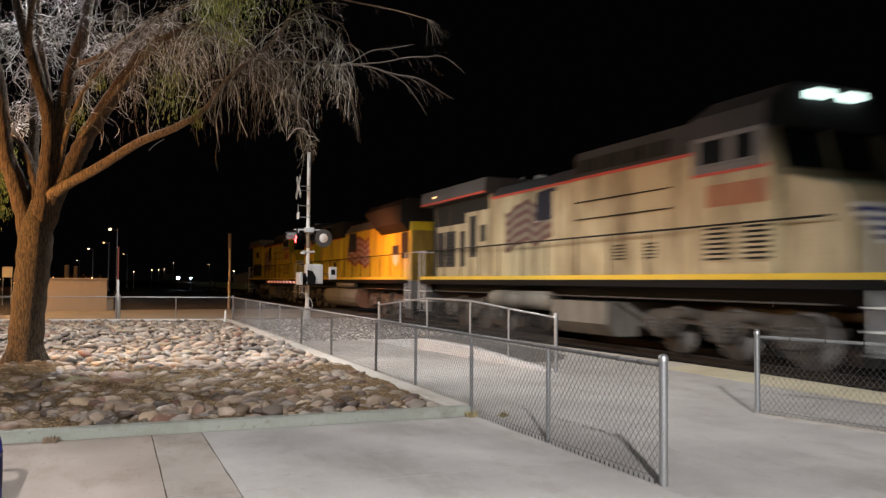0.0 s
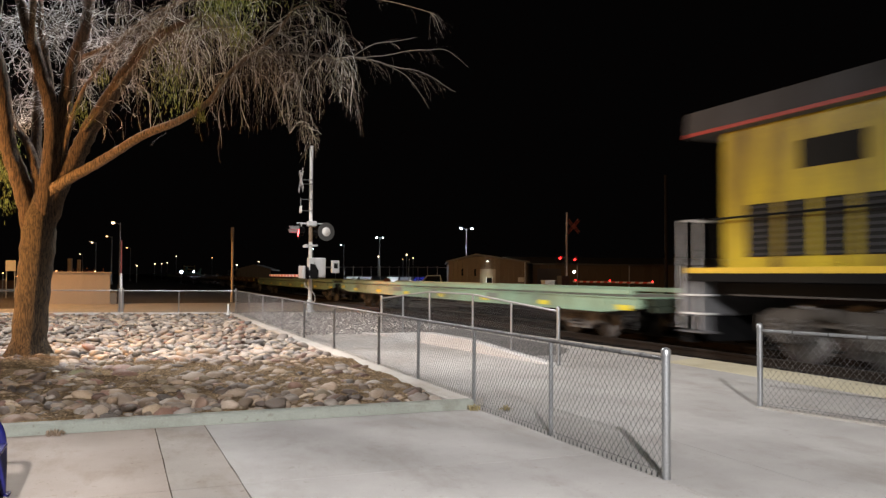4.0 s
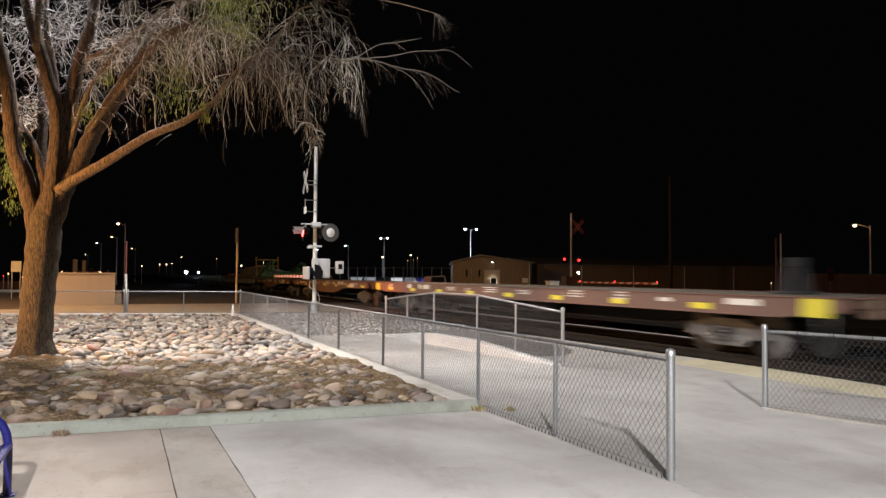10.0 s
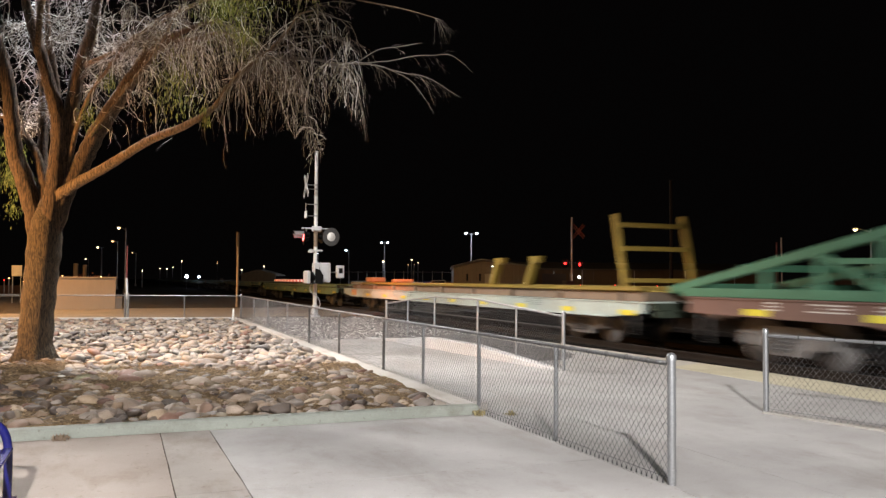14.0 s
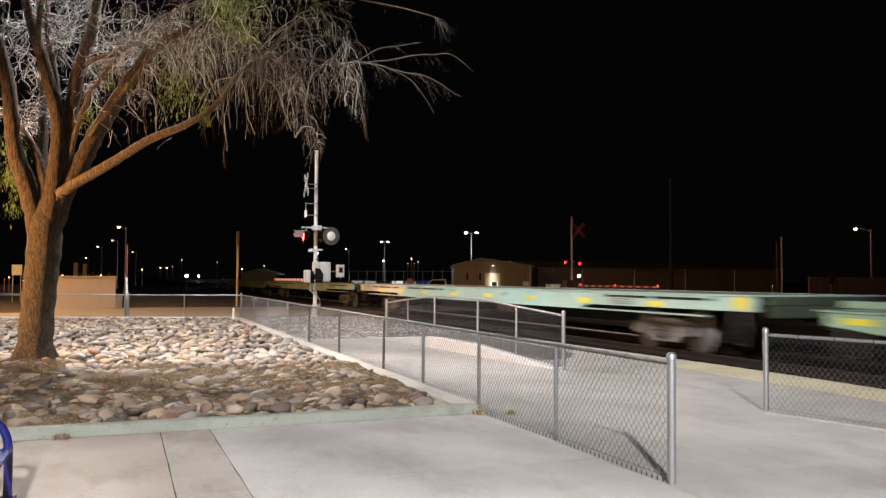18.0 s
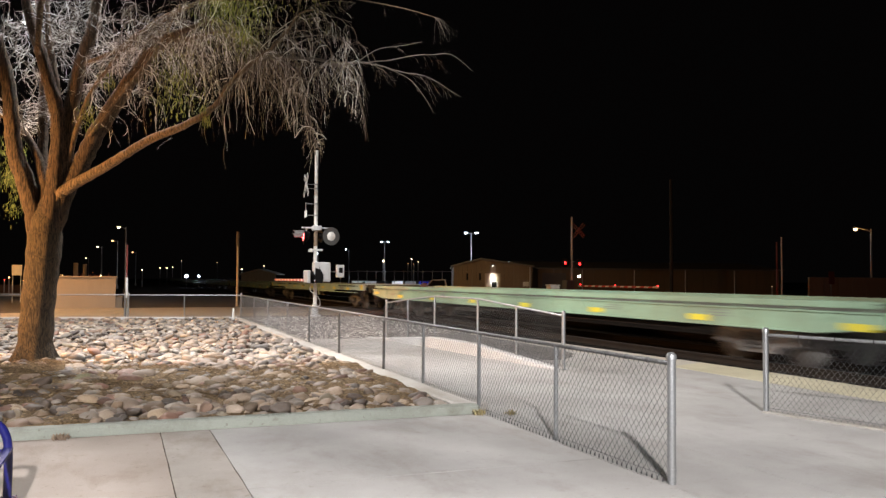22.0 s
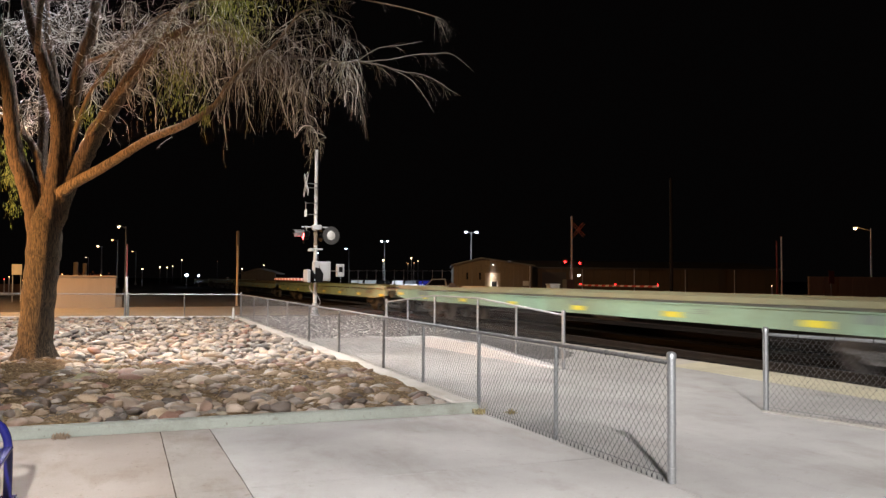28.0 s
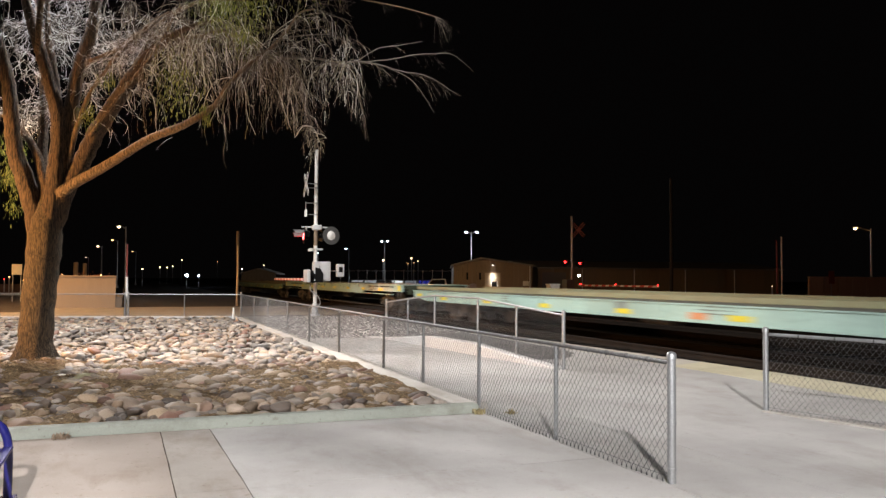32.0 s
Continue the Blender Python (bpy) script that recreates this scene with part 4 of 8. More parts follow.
def tree():
    rnd = random.Random(11)
    t = thing("tree", "bare weeping tree with furrowed bark and drooping twigs", "tree")
    trunk = [(0, -0.1, 0, 0.43), (0.0, 0.08, 0, 0.375), (0.0, 0.4, 0, 0.31), (0.04, 1.2, 0, 0.3), (0.09, 1.8, 0, 0.3), (0.13, 2.3, 0, 0.315), (0.16, 2.75, 0, 0.27), (0.2, 3.2, 0, 0.13)]
    limbs = {
        "a": [(0.05, 2.1, 0, 0.2), (-0.07, 2.94, 0, 0.185), (-0.3, 3.64, -0.05, 0.17), (-0.45, 4.17, -0.1, 0.15), (-0.5, 4.92, -0.15, 0.135), (-0.62, 5.72, -0.2, 0.12), (-0.85, 6.5, -0.4, 0.09), (-1.4, 7.3, -0.8, 0.05)],
        "a2": [(0.1, 2.9, 0.05, 0.11), (0.08, 3.43, 0.05, 0.1), (0.0, 3.76, 0.05, 0.09), (-0.12, 4.09, 0.08, 0.08), (-0.31, 4.36, 0.15, 0.07), (-0.62, 4.66, 0.3, 0.055), (-1.3, 5.05, 0.6, 0.035)],
        "b": [(0.16, 2.3, 0, 0.2), (0.3, 3.2, -0.05, 0.18), (0.38, 4.07, -0.08, 0.155), (0.38, 4.7, -0.1, 0.14), (0.23, 5.36, -0.15, 0.12), (0.07, 5.94, -0.2, 0.11), (-0.1, 6.44, -0.2, 0.1), (-0.17, 6.84, -0.3, 0.085), (-0.25, 7.5, -0.5, 0.05)],
        "b2": [(0.1, 2.9, 0.1, 0.12), (0.02, 3.6, 0.1, 0.105), (-0.05, 4.11, 0.2, 0.1), (-0.13, 5.03, 0.35, 0.09), (-0.22, 5.74, 0.5, 0.08), (-0.37, 6.57, 0.6, 0.065), (-0.6, 7.5, 0.9, 0.04)],
        "b3": [(0.34, 4.3, -0.02, 0.09), (0.3, 5.0, 0.02, 0.085), (0.19, 5.75, 0.05, 0.075), (0.05, 6.45, 0.1, 0.06), (-0.03, 7.2, 0.2, 0.035)],
        "c": [(0.22, 2.5, 0.02, 0.19), (0.37, 3.5, 0.0, 0.165), (0.46, 4.09, 0.0, 0.15), (0.57, 4.95, 0.05, 0.135), (0.66, 5.7, 0.1, 0.13), (0.84, 6.43, 0.2, 0.125), (0.9, 7.16, 0.3, 0.1), (0.98, 8.2, 0.5, 0.055)],
        "d": [(0.2, 2.4, 0.03, 0.19), (0.5, 3.35, 0.04, 0.175), (0.73, 3.79, 0.05, 0.17), (1.03, 4.42, 0.05, 0.16), (1.5, 5.15, 0.0, 0.145), (1.95, 5.77, -0.1, 0.115), (2.39, 6.16, -0.2, 0.08), (2.95, 6.4, -0.4, 0.05), (3.6, 6.5, -0.6, 0.025)],
        "d2": [(1.0, 4.38, -0.13, 0.032), (1.49, 4.97, -0.25, 0.03), (1.96, 5.47, -0.4, 0.026), (2.49, 6.03, -0.6, 0.02), (2.8, 6.5, -0.8, 0.01)],
        "d3": [(0.5, 3.6, 0.0, 0.06), (0.66, 4.3, -0.05, 0.05), (0.78, 4.67, -0.1, 0.045), (0.99, 5.22, -0.1, 0.04), (1.25, 5.6, -0.1, 0.036), (1.46, 5.87, -0.15, 0.032), (1.8, 6.2, -0.2, 0.026), (2.3, 6.6, -0.3, 0.018), (3.0, 6.8, -0.5, 0.01)],
        "e": [(0.2, 2.75, -0.05, 0.13), (0.4, 3.22, -0.08, 0.115), (0.58, 3.36, -0.12, 0.105), (0.9, 3.54, -0.2, 0.098), (1.49, 3.8, -0.4, 0.09), (1.96, 4.04, -0.55, 0.082), (2.4, 4.25, -0.7, 0.076), (2.92, 4.39, -0.9, 0.068), (3.29, 4.54, -1.0, 0.06), (3.66, 4.77, -1.1, 0.05), (3.89, 5.09, -1.15, 0.042), (4.13, 5.35, -1.2, 0.037), (4.52, 5.62, -1.3, 0.033), (4.74, 5.77, -1.35, 0.03), (5.0, 6.05, -1.4, 0.024), (5.22, 6.31, -1.5, 0.018), (5.5, 6.4, -1.5, 0.01)],
        "f": [(4.44, 5.57, -1.28, 0.024), (4.94, 5.6, -1.25, 0.024), (5.47, 5.61, -1.2, 0.022), (5.88, 5.51, -1.1, 0.019), (6.12, 5.61, -1.0, 0.016), (6.55, 5.56, -1.0, 0.013), (6.97, 5.44, -1.0, 0.011), (7.36, 5.38, -1.0, 0.009), (7.66, 5.25, -1.0, 0.007), (7.91, 5.08, -1.0, 0.005), (8.07, 4.99, -1.0, 0.003)],
        "j": [(6.33, 5.6, -1.0, 0.012), (6.81, 5.65, -1.0, 0.01), (7.23, 5.74, -1.0, 0.008), (7.57, 5.74, -1.05, 0.007), (7.91, 5.72, -1.1, 0.005), (8.29, 5.42, -1.1, 0.003)],
        "k": [(6.2, 5.61, -1.0, 0.009), (6.55, 5.84, -1.0, 0.007), (6.97, 5.91, -1.0, 0.005), (7.36, 5.98, -1.0, 0.003)],
        "l": [(6.75, 5.5, -1.0, 0.008), (7.15, 5.3, -1.0, 0.007), (7.4, 5.0, -1.0, 0.005), (7.59, 4.69, -1.0, 0.003)],
        "m": [(5.7, 5.55, -1.0, 0.011), (6.08, 5.19, -1.0, 0.008), (6.28, 4.78, -1.0, 0.006), (6.37, 4.2, -1.0, 0.003)],
        "n": [(5.13, 5.65, -1.2, 0.013), (5.25, 4.94, -1.2, 0.01), (5.42, 4.43, -1.2, 0.008), (5.53, 3.7, -1.2, 0.004)],
        "g": [(0.66, 5.75, 0.1, 0.05), (0.95, 5.88, 0.05, 0.045), (1.25, 5.99, 0.0, 0.043), (1.51, 6.1, -0.05, 0.041), (1.85, 6.35, -0.1, 0.04), (2.23, 6.58, -0.1, 0.038), (2.66, 6.79, -0.15, 0.036), (3.07, 6.97, -0.2, 0.034), (3.6, 7.2, -0.2, 0.031), (4.4, 7.36, -0.3, 0.028), (5.13, 7.27, -0.4, 0.025), (6.0, 6.97, -0.5, 0.017), (6.64, 6.84, -0.5, 0.011), (7.11, 6.74, -0.5, 0.007), (7.67, 6.58, -0.5, 0.003)],
        "h": [(1.55, 5.3, 0.02, 0.06), (1.75, 5.68, 0.0, 0.05), (1.96, 6.07, -0.02, 0.046), (2.13, 6.3, -0.05, 0.042), (2.51, 6.27, -0.1, 0.038), (2.89, 6.25, -0.2, 0.034), (3.22, 6.3, -0.3, 0.028), (3.6, 6.32, -0.4, 0.022), (4.24, 6.0, -0.7, 0.015), (4.6, 5.4, -0.9, 0.008)],
        "i": [(0.1, 5.9, -0.4, 0.06), (0.6, 6.7, -1.2, 0.05), (1.6, 7.2, -2.0, 0.04), (3.0, 7.2, -2.4, 0.03), (4.4, 6.8, -2.6, 0.015)],
    }
    p, r = smooth_path(*bough(trunk), 5)
    s = Shape()
    s.tube(p, [q * (1 + 0.04 * math.sin(i * 1.7)) for i, q in enumerate(r)], 26)
    # root flare
    for k in range(7):
        a = k * 0.9 + 0.3
        d = Vector((math.cos(a), math.sin(a), 0))
        s.tube([TREE_AT + d * 0.2 + Vector((0, 0, 0.6)), TREE_AT + d * 0.27 + Vector((0, 0, 0.3)), TREE_AT + d * 0.33 + Vector((0, 0, 0.16)), TREE_AT + d * 0.48 + Vector((0, 0, -0.02))], [0.06, 0.085, 0.09, 0.05], 8)
    part("trunk", s, M_BARK, t, "thick trunk with furrowed grey-brown bark")
    paths = {}
    for key, rows in limbs.items():
        p, r = smooth_path(*bough(rows), 6)
        p = knobbly(p, r, rnd, 0.10 if r[0] > 0.03 else 0.5)
        paths[key] = (p, r)
        part("limb", Shape().tube(p, r, 12 if r[0] > 0.03 else 6), M_STEM if r[0] >= 0.08 and key != "e" else M_LIMB if r[0] >= 0.03 else M_BOUGH, t)
    stout = [(np.array([((q - TREE_AT).dot(RIGHT), q.z, w) for q, w in zip(*paths[key])]), (paths[key][0][len(paths[key][0]) // 2] - TREE_AT).dot(AWAY)) for key in ("a", "b", "b3", "c", "d", "d3")]

    def bare(q):
        """Whether a spot lies just outside the clean bark of a stout limb."""
        a, h, d = (q - TREE_AT).dot(RIGHT), q.z, (q - TREE_AT).dot(AWAY)
        for rows, depth in stout:
            if d < depth + 0.1:
                gap = (rows[:, 0] - a) ** 2 + (rows[:, 1] - h) ** 2 - (rows[:, 2] * 1.15) ** 2
                if gap[rows[:, 2] > 0.03].min() < 0:
                    return True
        return False

    # arching side boughs: they rise, lean outwards and bend down
    arches, sb = [], Shape()
    plan = {"e": (13, 0.62, 0.97), "f": (7, 0.02, 0.4), "g": (20, 0.12, 0.72), "d": (14, 0.5, 0.98), "d2": (6, 0.3, 1.0), "d3": (8, 0.4, 1.0), "h": (12, 0.2, 0.9), "i": (12, 0.1, 0.9),
            "c": (26, 0.45, 0.98), "b": (20, 0.4, 0.98), "b3": (8, 0.3, 1.0), "a": (20, 0.4, 0.98), "b2": (16, 0.35, 0.98), "a2": (12, 0.4, 0.98)}
    for key, (count, lo, hi) in plan.items():
        p, r = paths[key]
        n = len(p)
        inner = key in ("a", "a2", "b", "b2", "b3", "c")
        for c in range(count):
            i = min(n - 2, int((lo + (hi - lo) * (c + rnd.random()) / count) * (n - 1)))
            lead = (p[i + 1] - p[max(i - 1, 0)]).normalized()
            turn = rnd.uniform(0, 6.28)
            d = (lead * 0.6 + RIGHT * (math.cos(turn) * 0.7 + (0.0 if inner else 0.5)) + AWAY * math.sin(turn) * 0.7 + Vector((0, 0, rnd.uniform(0.1, 1.0)))).normalized()
            length = rnd.uniform(0.7, 1.5) if inner else rnd.uniform(0.9, 2.1)
            q, path, rad = p[i].copy(), [p[i].copy()], [min(r[i] * 0.55, rnd.uniform(0.008, 0.016))]
            steps = 10
            for k in range(steps):
                d = (d + Vector((rnd.uniform(-0.28, 0.28), rnd.uniform(-0.28, 0.28), rnd.uniform(-0.22, 0.22) - (0.05 if inner else 0.17)))).normalized()
                q = q + d * length / steps
                across, high = (q - TREE_AT).dot(RIGHT), q.z
                if high < hem(across) + 0.25 or across > 6.2 or (k > 1 and bare(q)):
                    break
                path.append(q.copy())
                rad.append(max(rad[0] * (1 - (k + 1) / (steps + 0.5)), 0.003))
            if len(path) > 3:
                sb.tube(path, rad, 5, False)
                arches.append((path, inner))
    tagged(part("branchwork", sb, M_BOUGH, t, "thin grey side branches"), kind="stuff")
    # twigs: hanging strands on the outer crown, curling spurs on the inner
    tw, sp, sh = Shape(), Shape(), Shape()

    def strand(q, d, length, fall, r0, steps=6, wild=0.16, into=tw):
        path, rad = [q.copy()], [r0]
        for k in range(steps):
            d = (d + Vector((rnd.uniform(-wild, wild), rnd.uniform(-wild, wild), rnd.uniform(-wild, wild) - fall))).normalized()
            q = q + d * length / steps
            if q.z < hem((q - TREE_AT).dot(RIGHT)) + rnd.uniform(-0.1, 0.25) or (k > 1 and bare(q)):
                break
            path.append(q.copy())
            rad.append(r0 * (1 - 0.65 * (k + 1) / steps))
        if len(path) > 2:
            into.tube(path, rad, 3, False)
        return path

    def sprigs(sub, n, size, fall, r0, into):
        for _ in range(n if len(sub) > 3 else 0):
            j = rnd.randrange(1, len(sub) - 1)
            dd = (sub[j + 1] - sub[j]).normalized() + Vector((rnd.uniform(-1, 1), rnd.uniform(-1, 1), rnd.uniform(-0.6, 0.6))) * 0.75
            strand(sub[j], dd.normalized(), rnd.uniform(0.3, 1.0) * size, fall, r0, 5, 0.3, into)

    for path, inner in arches:
        # each bough has its own character: long curtains, short tufts, nearly bare
        hang, thick = rnd.choice((0.3, 0.5, 0.75, 1.05, 1.4)), rnd.choice((3, 6, 10, 16, 24))
        for _ in range(9 if inner else thick):
            x = (0.25 + 0.75 * rnd.random()) * (len(path) - 1.001)
            q = path[int(x)].lerp(path[int(x) + 1], x - int(x))
            d = Vector((rnd.uniform(-1, 1), rnd.uniform(-1, 1), rnd.uniform(-0.7, 0.7))).normalized()
            across = (q - TREE_AT).dot(RIGHT)
            if inner or across < 1.9:
                sub = strand(q, d, rnd.uniform(0.25, 0.75), rnd.uniform(-0.08, 0.2), rnd.uniform(0.0026, 0.0046), 9, 0.6, sp)
                sprigs(sub, 3, 0.3, 0.04, 0.0026, sp)
            else:
                sub = strand(q, d, rnd.uniform(0.5, 1.1) * hang, rnd.uniform(0.14, 0.5), rnd.uniform(0.0024, 0.0045), 11, 0.32)
                sprigs(sub, 2, 0.32, 0.2, 0.0021, tw)
    # dense hanging bundles below the main boughs
    for key, lo, hi, n, long in (("e", 0.62, 0.98, 130, 1.4), ("f", 0.0, 0.4, 80, 1.3), ("n", 0.05, 0.9, 60, 0.8), ("h", 0.35, 1.0, 190, 1.3), ("d", 0.8, 1.0, 80, 1.1), ("d3", 0.6, 1.0, 40, 1.0), ("d2", 0.5, 1.0, 30, 0.8), ("g", 0.35, 0.68, 120, 0.9), ("i", 0.4, 1.0, 60, 1.0)):
        p, r = paths[key]
        knots = [lo + (hi - lo) * rnd.random() for _ in range(max(3, n // 11))]
        for _ in range(n):
            x = min(max(rnd.choice(knots) + rnd.gauss(0, 0.018), lo), hi) * (len(p) - 2)
            q = p[int(x)].lerp(p[int(x) + 1], x - int(x))
            d = Vector((rnd.uniform(-1, 1), rnd.uniform(-1, 1), rnd.uniform(-0.7, 0.8))).normalized()
            sub = strand(q, d, rnd.choice((0.3, 0.5, 0.75, 1.0, 1.3)) * long, rnd.uniform(0.12, 0.42), rnd.uniform(0.0024, 0.0045), 11, 0.33)
            sprigs(sub, 2, 0.3, 0.12, 0.0021, tw)
    # bright curls hanging about the fork of the middle limbs
    for key, lo, hi, n in (("d", 0.45, 0.85, 120), ("d2", 0.1, 0.7, 30), ("d3", 0.2, 0.8, 50), ("h", 0.1, 0.4, 40), ("g", 0.05, 0.4, 60), ("b3", 0.2, 0.8, 50), ("c", 0.5, 0.9, 90)):
        p, r = paths[key]
        for _ in range(n):
            x = (lo + (hi - lo) * rnd.random()) * (len(p) - 2)
            q = p[int(x)].lerp(p[int(x) + 1], x - int(x))
            d = Vector((rnd.uniform(-1, 1), rnd.uniform(-1, 1), rnd.uniform(-0.9, 0.5))).normalized()
            sub = strand(q, d, rnd.uniform(0.3, 1.0), rnd.uniform(0.0, 0.22), rnd.uniform(0.0026, 0.0046), 10, 0.5, sp)
            sprigs(sub, 3, 0.3, 0.04, 0.0026, sp)
    # open sprays at the outer edge
    for key, n, size in (("f", 34, 0.7), ("j", 9, 0.4), ("k", 4, 0.4), ("l", 10, 0.4), ("m", 18, 0.5), ("n", 26, 0.5), ("g", 26, 0.5)):
        p, r = paths[key]
        for _ in range(n):
            x = ((0.6 if key == "g" else 0.38 if key == "f" else 0.15) + 0.8 * rnd.random()) * (len(p) - 2)
            x = min(x, len(p) - 2.01)
            i = int(x)
            lead = (p[i + 1] - p[i]).normalized()
            d = (lead * 0.9 + Vector((rnd.uniform(-1, 1), rnd.uniform(-1, 1), rnd.uniform(-0.9, 0.5))) * 0.75).normalized()
            sub = strand(p[i].lerp(p[i + 1], x - i), d, rnd.uniform(0.5, 1.2) * size, rnd.uniform(0.04, 0.28), rnd.uniform(0.0014, 0.0024), 9, 0.2, sh)
            sprigs(sub, 1, 0.24, 0.08, 0.0013, sh)
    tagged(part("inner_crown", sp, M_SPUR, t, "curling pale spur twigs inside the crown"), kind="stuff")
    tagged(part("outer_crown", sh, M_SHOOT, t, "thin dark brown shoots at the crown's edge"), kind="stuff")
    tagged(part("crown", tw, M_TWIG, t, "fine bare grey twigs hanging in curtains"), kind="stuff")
    # the last leaves
    lv = Shape()
    for (a, h, d, rad, n) in ((3.9, 6.5, -1.3, 0.5, 700), (4.3, 6.8, -1.2, 0.55, 700), (3.7, 6.9, -1.3, 0.4, 300), (4.25, 5.95, -1.3, 0.3, 240), (3.5, 4.65, -1.1, 0.1, 70), (3.5, 4.5, -1.1, 0.09, 60), (1.05, 4.7, -0.4, 0.2, 150), (1.45, 5.35, -0.4, 0.16, 90), (2.9, 5.0, -0.9, 0.45, 260), (3.0, 5.3, -1.1, 0.45, 300), (5.4, 6.7, -1.2, 0.5, 160), (-0.98, 3.7, 0.9, 0.24, 420), (-1.0, 4.25, 0.9, 0.26, 420), (-1.0, 3.1, 1.0, 0.2, 130)):
        c = TREE_AT + RIGHT * a + AWAY * d + Vector((0, 0, h))
        for _ in range(n):
            q = c + Vector((rnd.gauss(0, 0.5), rnd.gauss(0, 0.5), rnd.gauss(0, 0.6))) * rad
            m = Matrix.LocRotScale(q, Euler((rnd.gauss(0, 0.4), rnd.gauss(1.57, 0.35), rnd.uniform(0, 6.3))), None)
            w, l = rnd.uniform(0.004, 0.008), rnd.uniform(0.025, 0.06)
            lv.add([(-l, 0, 0), (0, w, 0.006), (l, 0, 0), (0, -w, 0.006)], [(0, 1, 2), (0, 2, 3)], m)
    tagged(part("foliage", lv, M_LEAF, t, "sparse yellow-green leaves left on the twigs"), kind="stuff")


tree()


# ---- crossing signals ----
def flasher(parent, at, face, lit, eye=0.15, disc_r=0.305):
    """One lamp of the signal, facing along face."""
    q = Vector((0, -1, 0)).rotation_difference(Vector(face)).to_matrix().to_4x4()
    m = Matrix.Translation(at) @ q
    disc = Shape().tube([(0, 0.03, 0), (0, 0.0, 0), (0, -0.012, 0)], [disc_r * 0.95, disc_r, disc_r], 28)
    bg = part("backing_disc", disc, M_BLACK if lit else M_DULL, parent, "round backing disc", m)
    part("lamp_case", Shape().tube([(0, 0.24, 0), (0, 0.2, 0), (0, 0.02, 0)], [0.06, 0.12, 0.15], 18), M_BLACK, bg)
    hood = Shape()
    n, v, f = 13, [], []
    for i in range(n + 1):
        a = math.pi * (i / n)
        for r in (0.165, 0.173):
            v += [(r * math.cos(a), -0.01, r * math.sin(a)), (r * math.cos(a) * 0.97, -0.5 + 0.1 * abs(math.cos(a)), r * math.sin(a) * 0.97)]
    for i in range(n):
        o = i * 4
        f += [(o, o + 4, o + 5, o + 1), (o + 2, o + 3, o + 7, o + 6), (o + 1, o + 5, o + 7, o + 3), (o, o + 2, o + 6, o + 4)]
    hood.add(v, f + [(0, 1, 3, 2), (4 * n, 4 * n + 2, 4 * n + 3, 4 * n + 1)])
    if lit:
        part("hood", hood, M_DULL, bg)
    part("lens", Shape().tube([(0, -0.012, 0), (0, -0.03, 0), (0, -0.045, 0)], [eye, eye * 0.8, 0.03], 20), (G_RED_NEAR if eye > 0.1 else G_RED) if lit else M_WHITE, bg, "red lamp lens" if lit else "pale unlit lens")


def crossbuck(parent, m, mat=None):
    for a in (45, -45):
        s = Shape().box(-0.61, 0.61, -0.01, 0.01, -0.115, 0.115, 0.004)
        b = part("crossbuck_blade", s, mat or M_WHITE, parent, "reflective blade with dark lettering", m @ pose(0, 0.012 if a > 0 else -0.012, 0, 0, a, 0))
        bars = Shape()
        for k in range(8):
            if k in (3, 4):
                continue
            x = -0.53 + k * 0.15
            bars.box(x, x + 0.09, -0.014, -0.010, -0.06, 0.06)
        part("lettering", bars, M_BLACK, b)


def gate_arm(parent, length, m, lights=True):
    arm = part("gate_arm", Shape().box(0, length, -0.02, 0.02, -0.055, 0.055, 0.01), M_WHITE, parent, "red and white striped gate arm", m)
    n = int(length / 0.8)
    for i in range(n):
        x = 0.4 + i * 0.8
        part("stripe", Shape().prism([(x, -0.057), (x + 0.4, -0.057), (x + 0.5, 0.057), (x + 0.1, 0.057)], "y", -0.024, 0.024), M_REDP, arm)
    if lights:
        for x in (0.3, length * 0.5, length - 0.1):
            part("arm_lamp", Shape().tube([(x, 0, 0.05), (x, 0, 0.12)], 0.035, 10), G_RED, arm, "glowing red arm lamp")


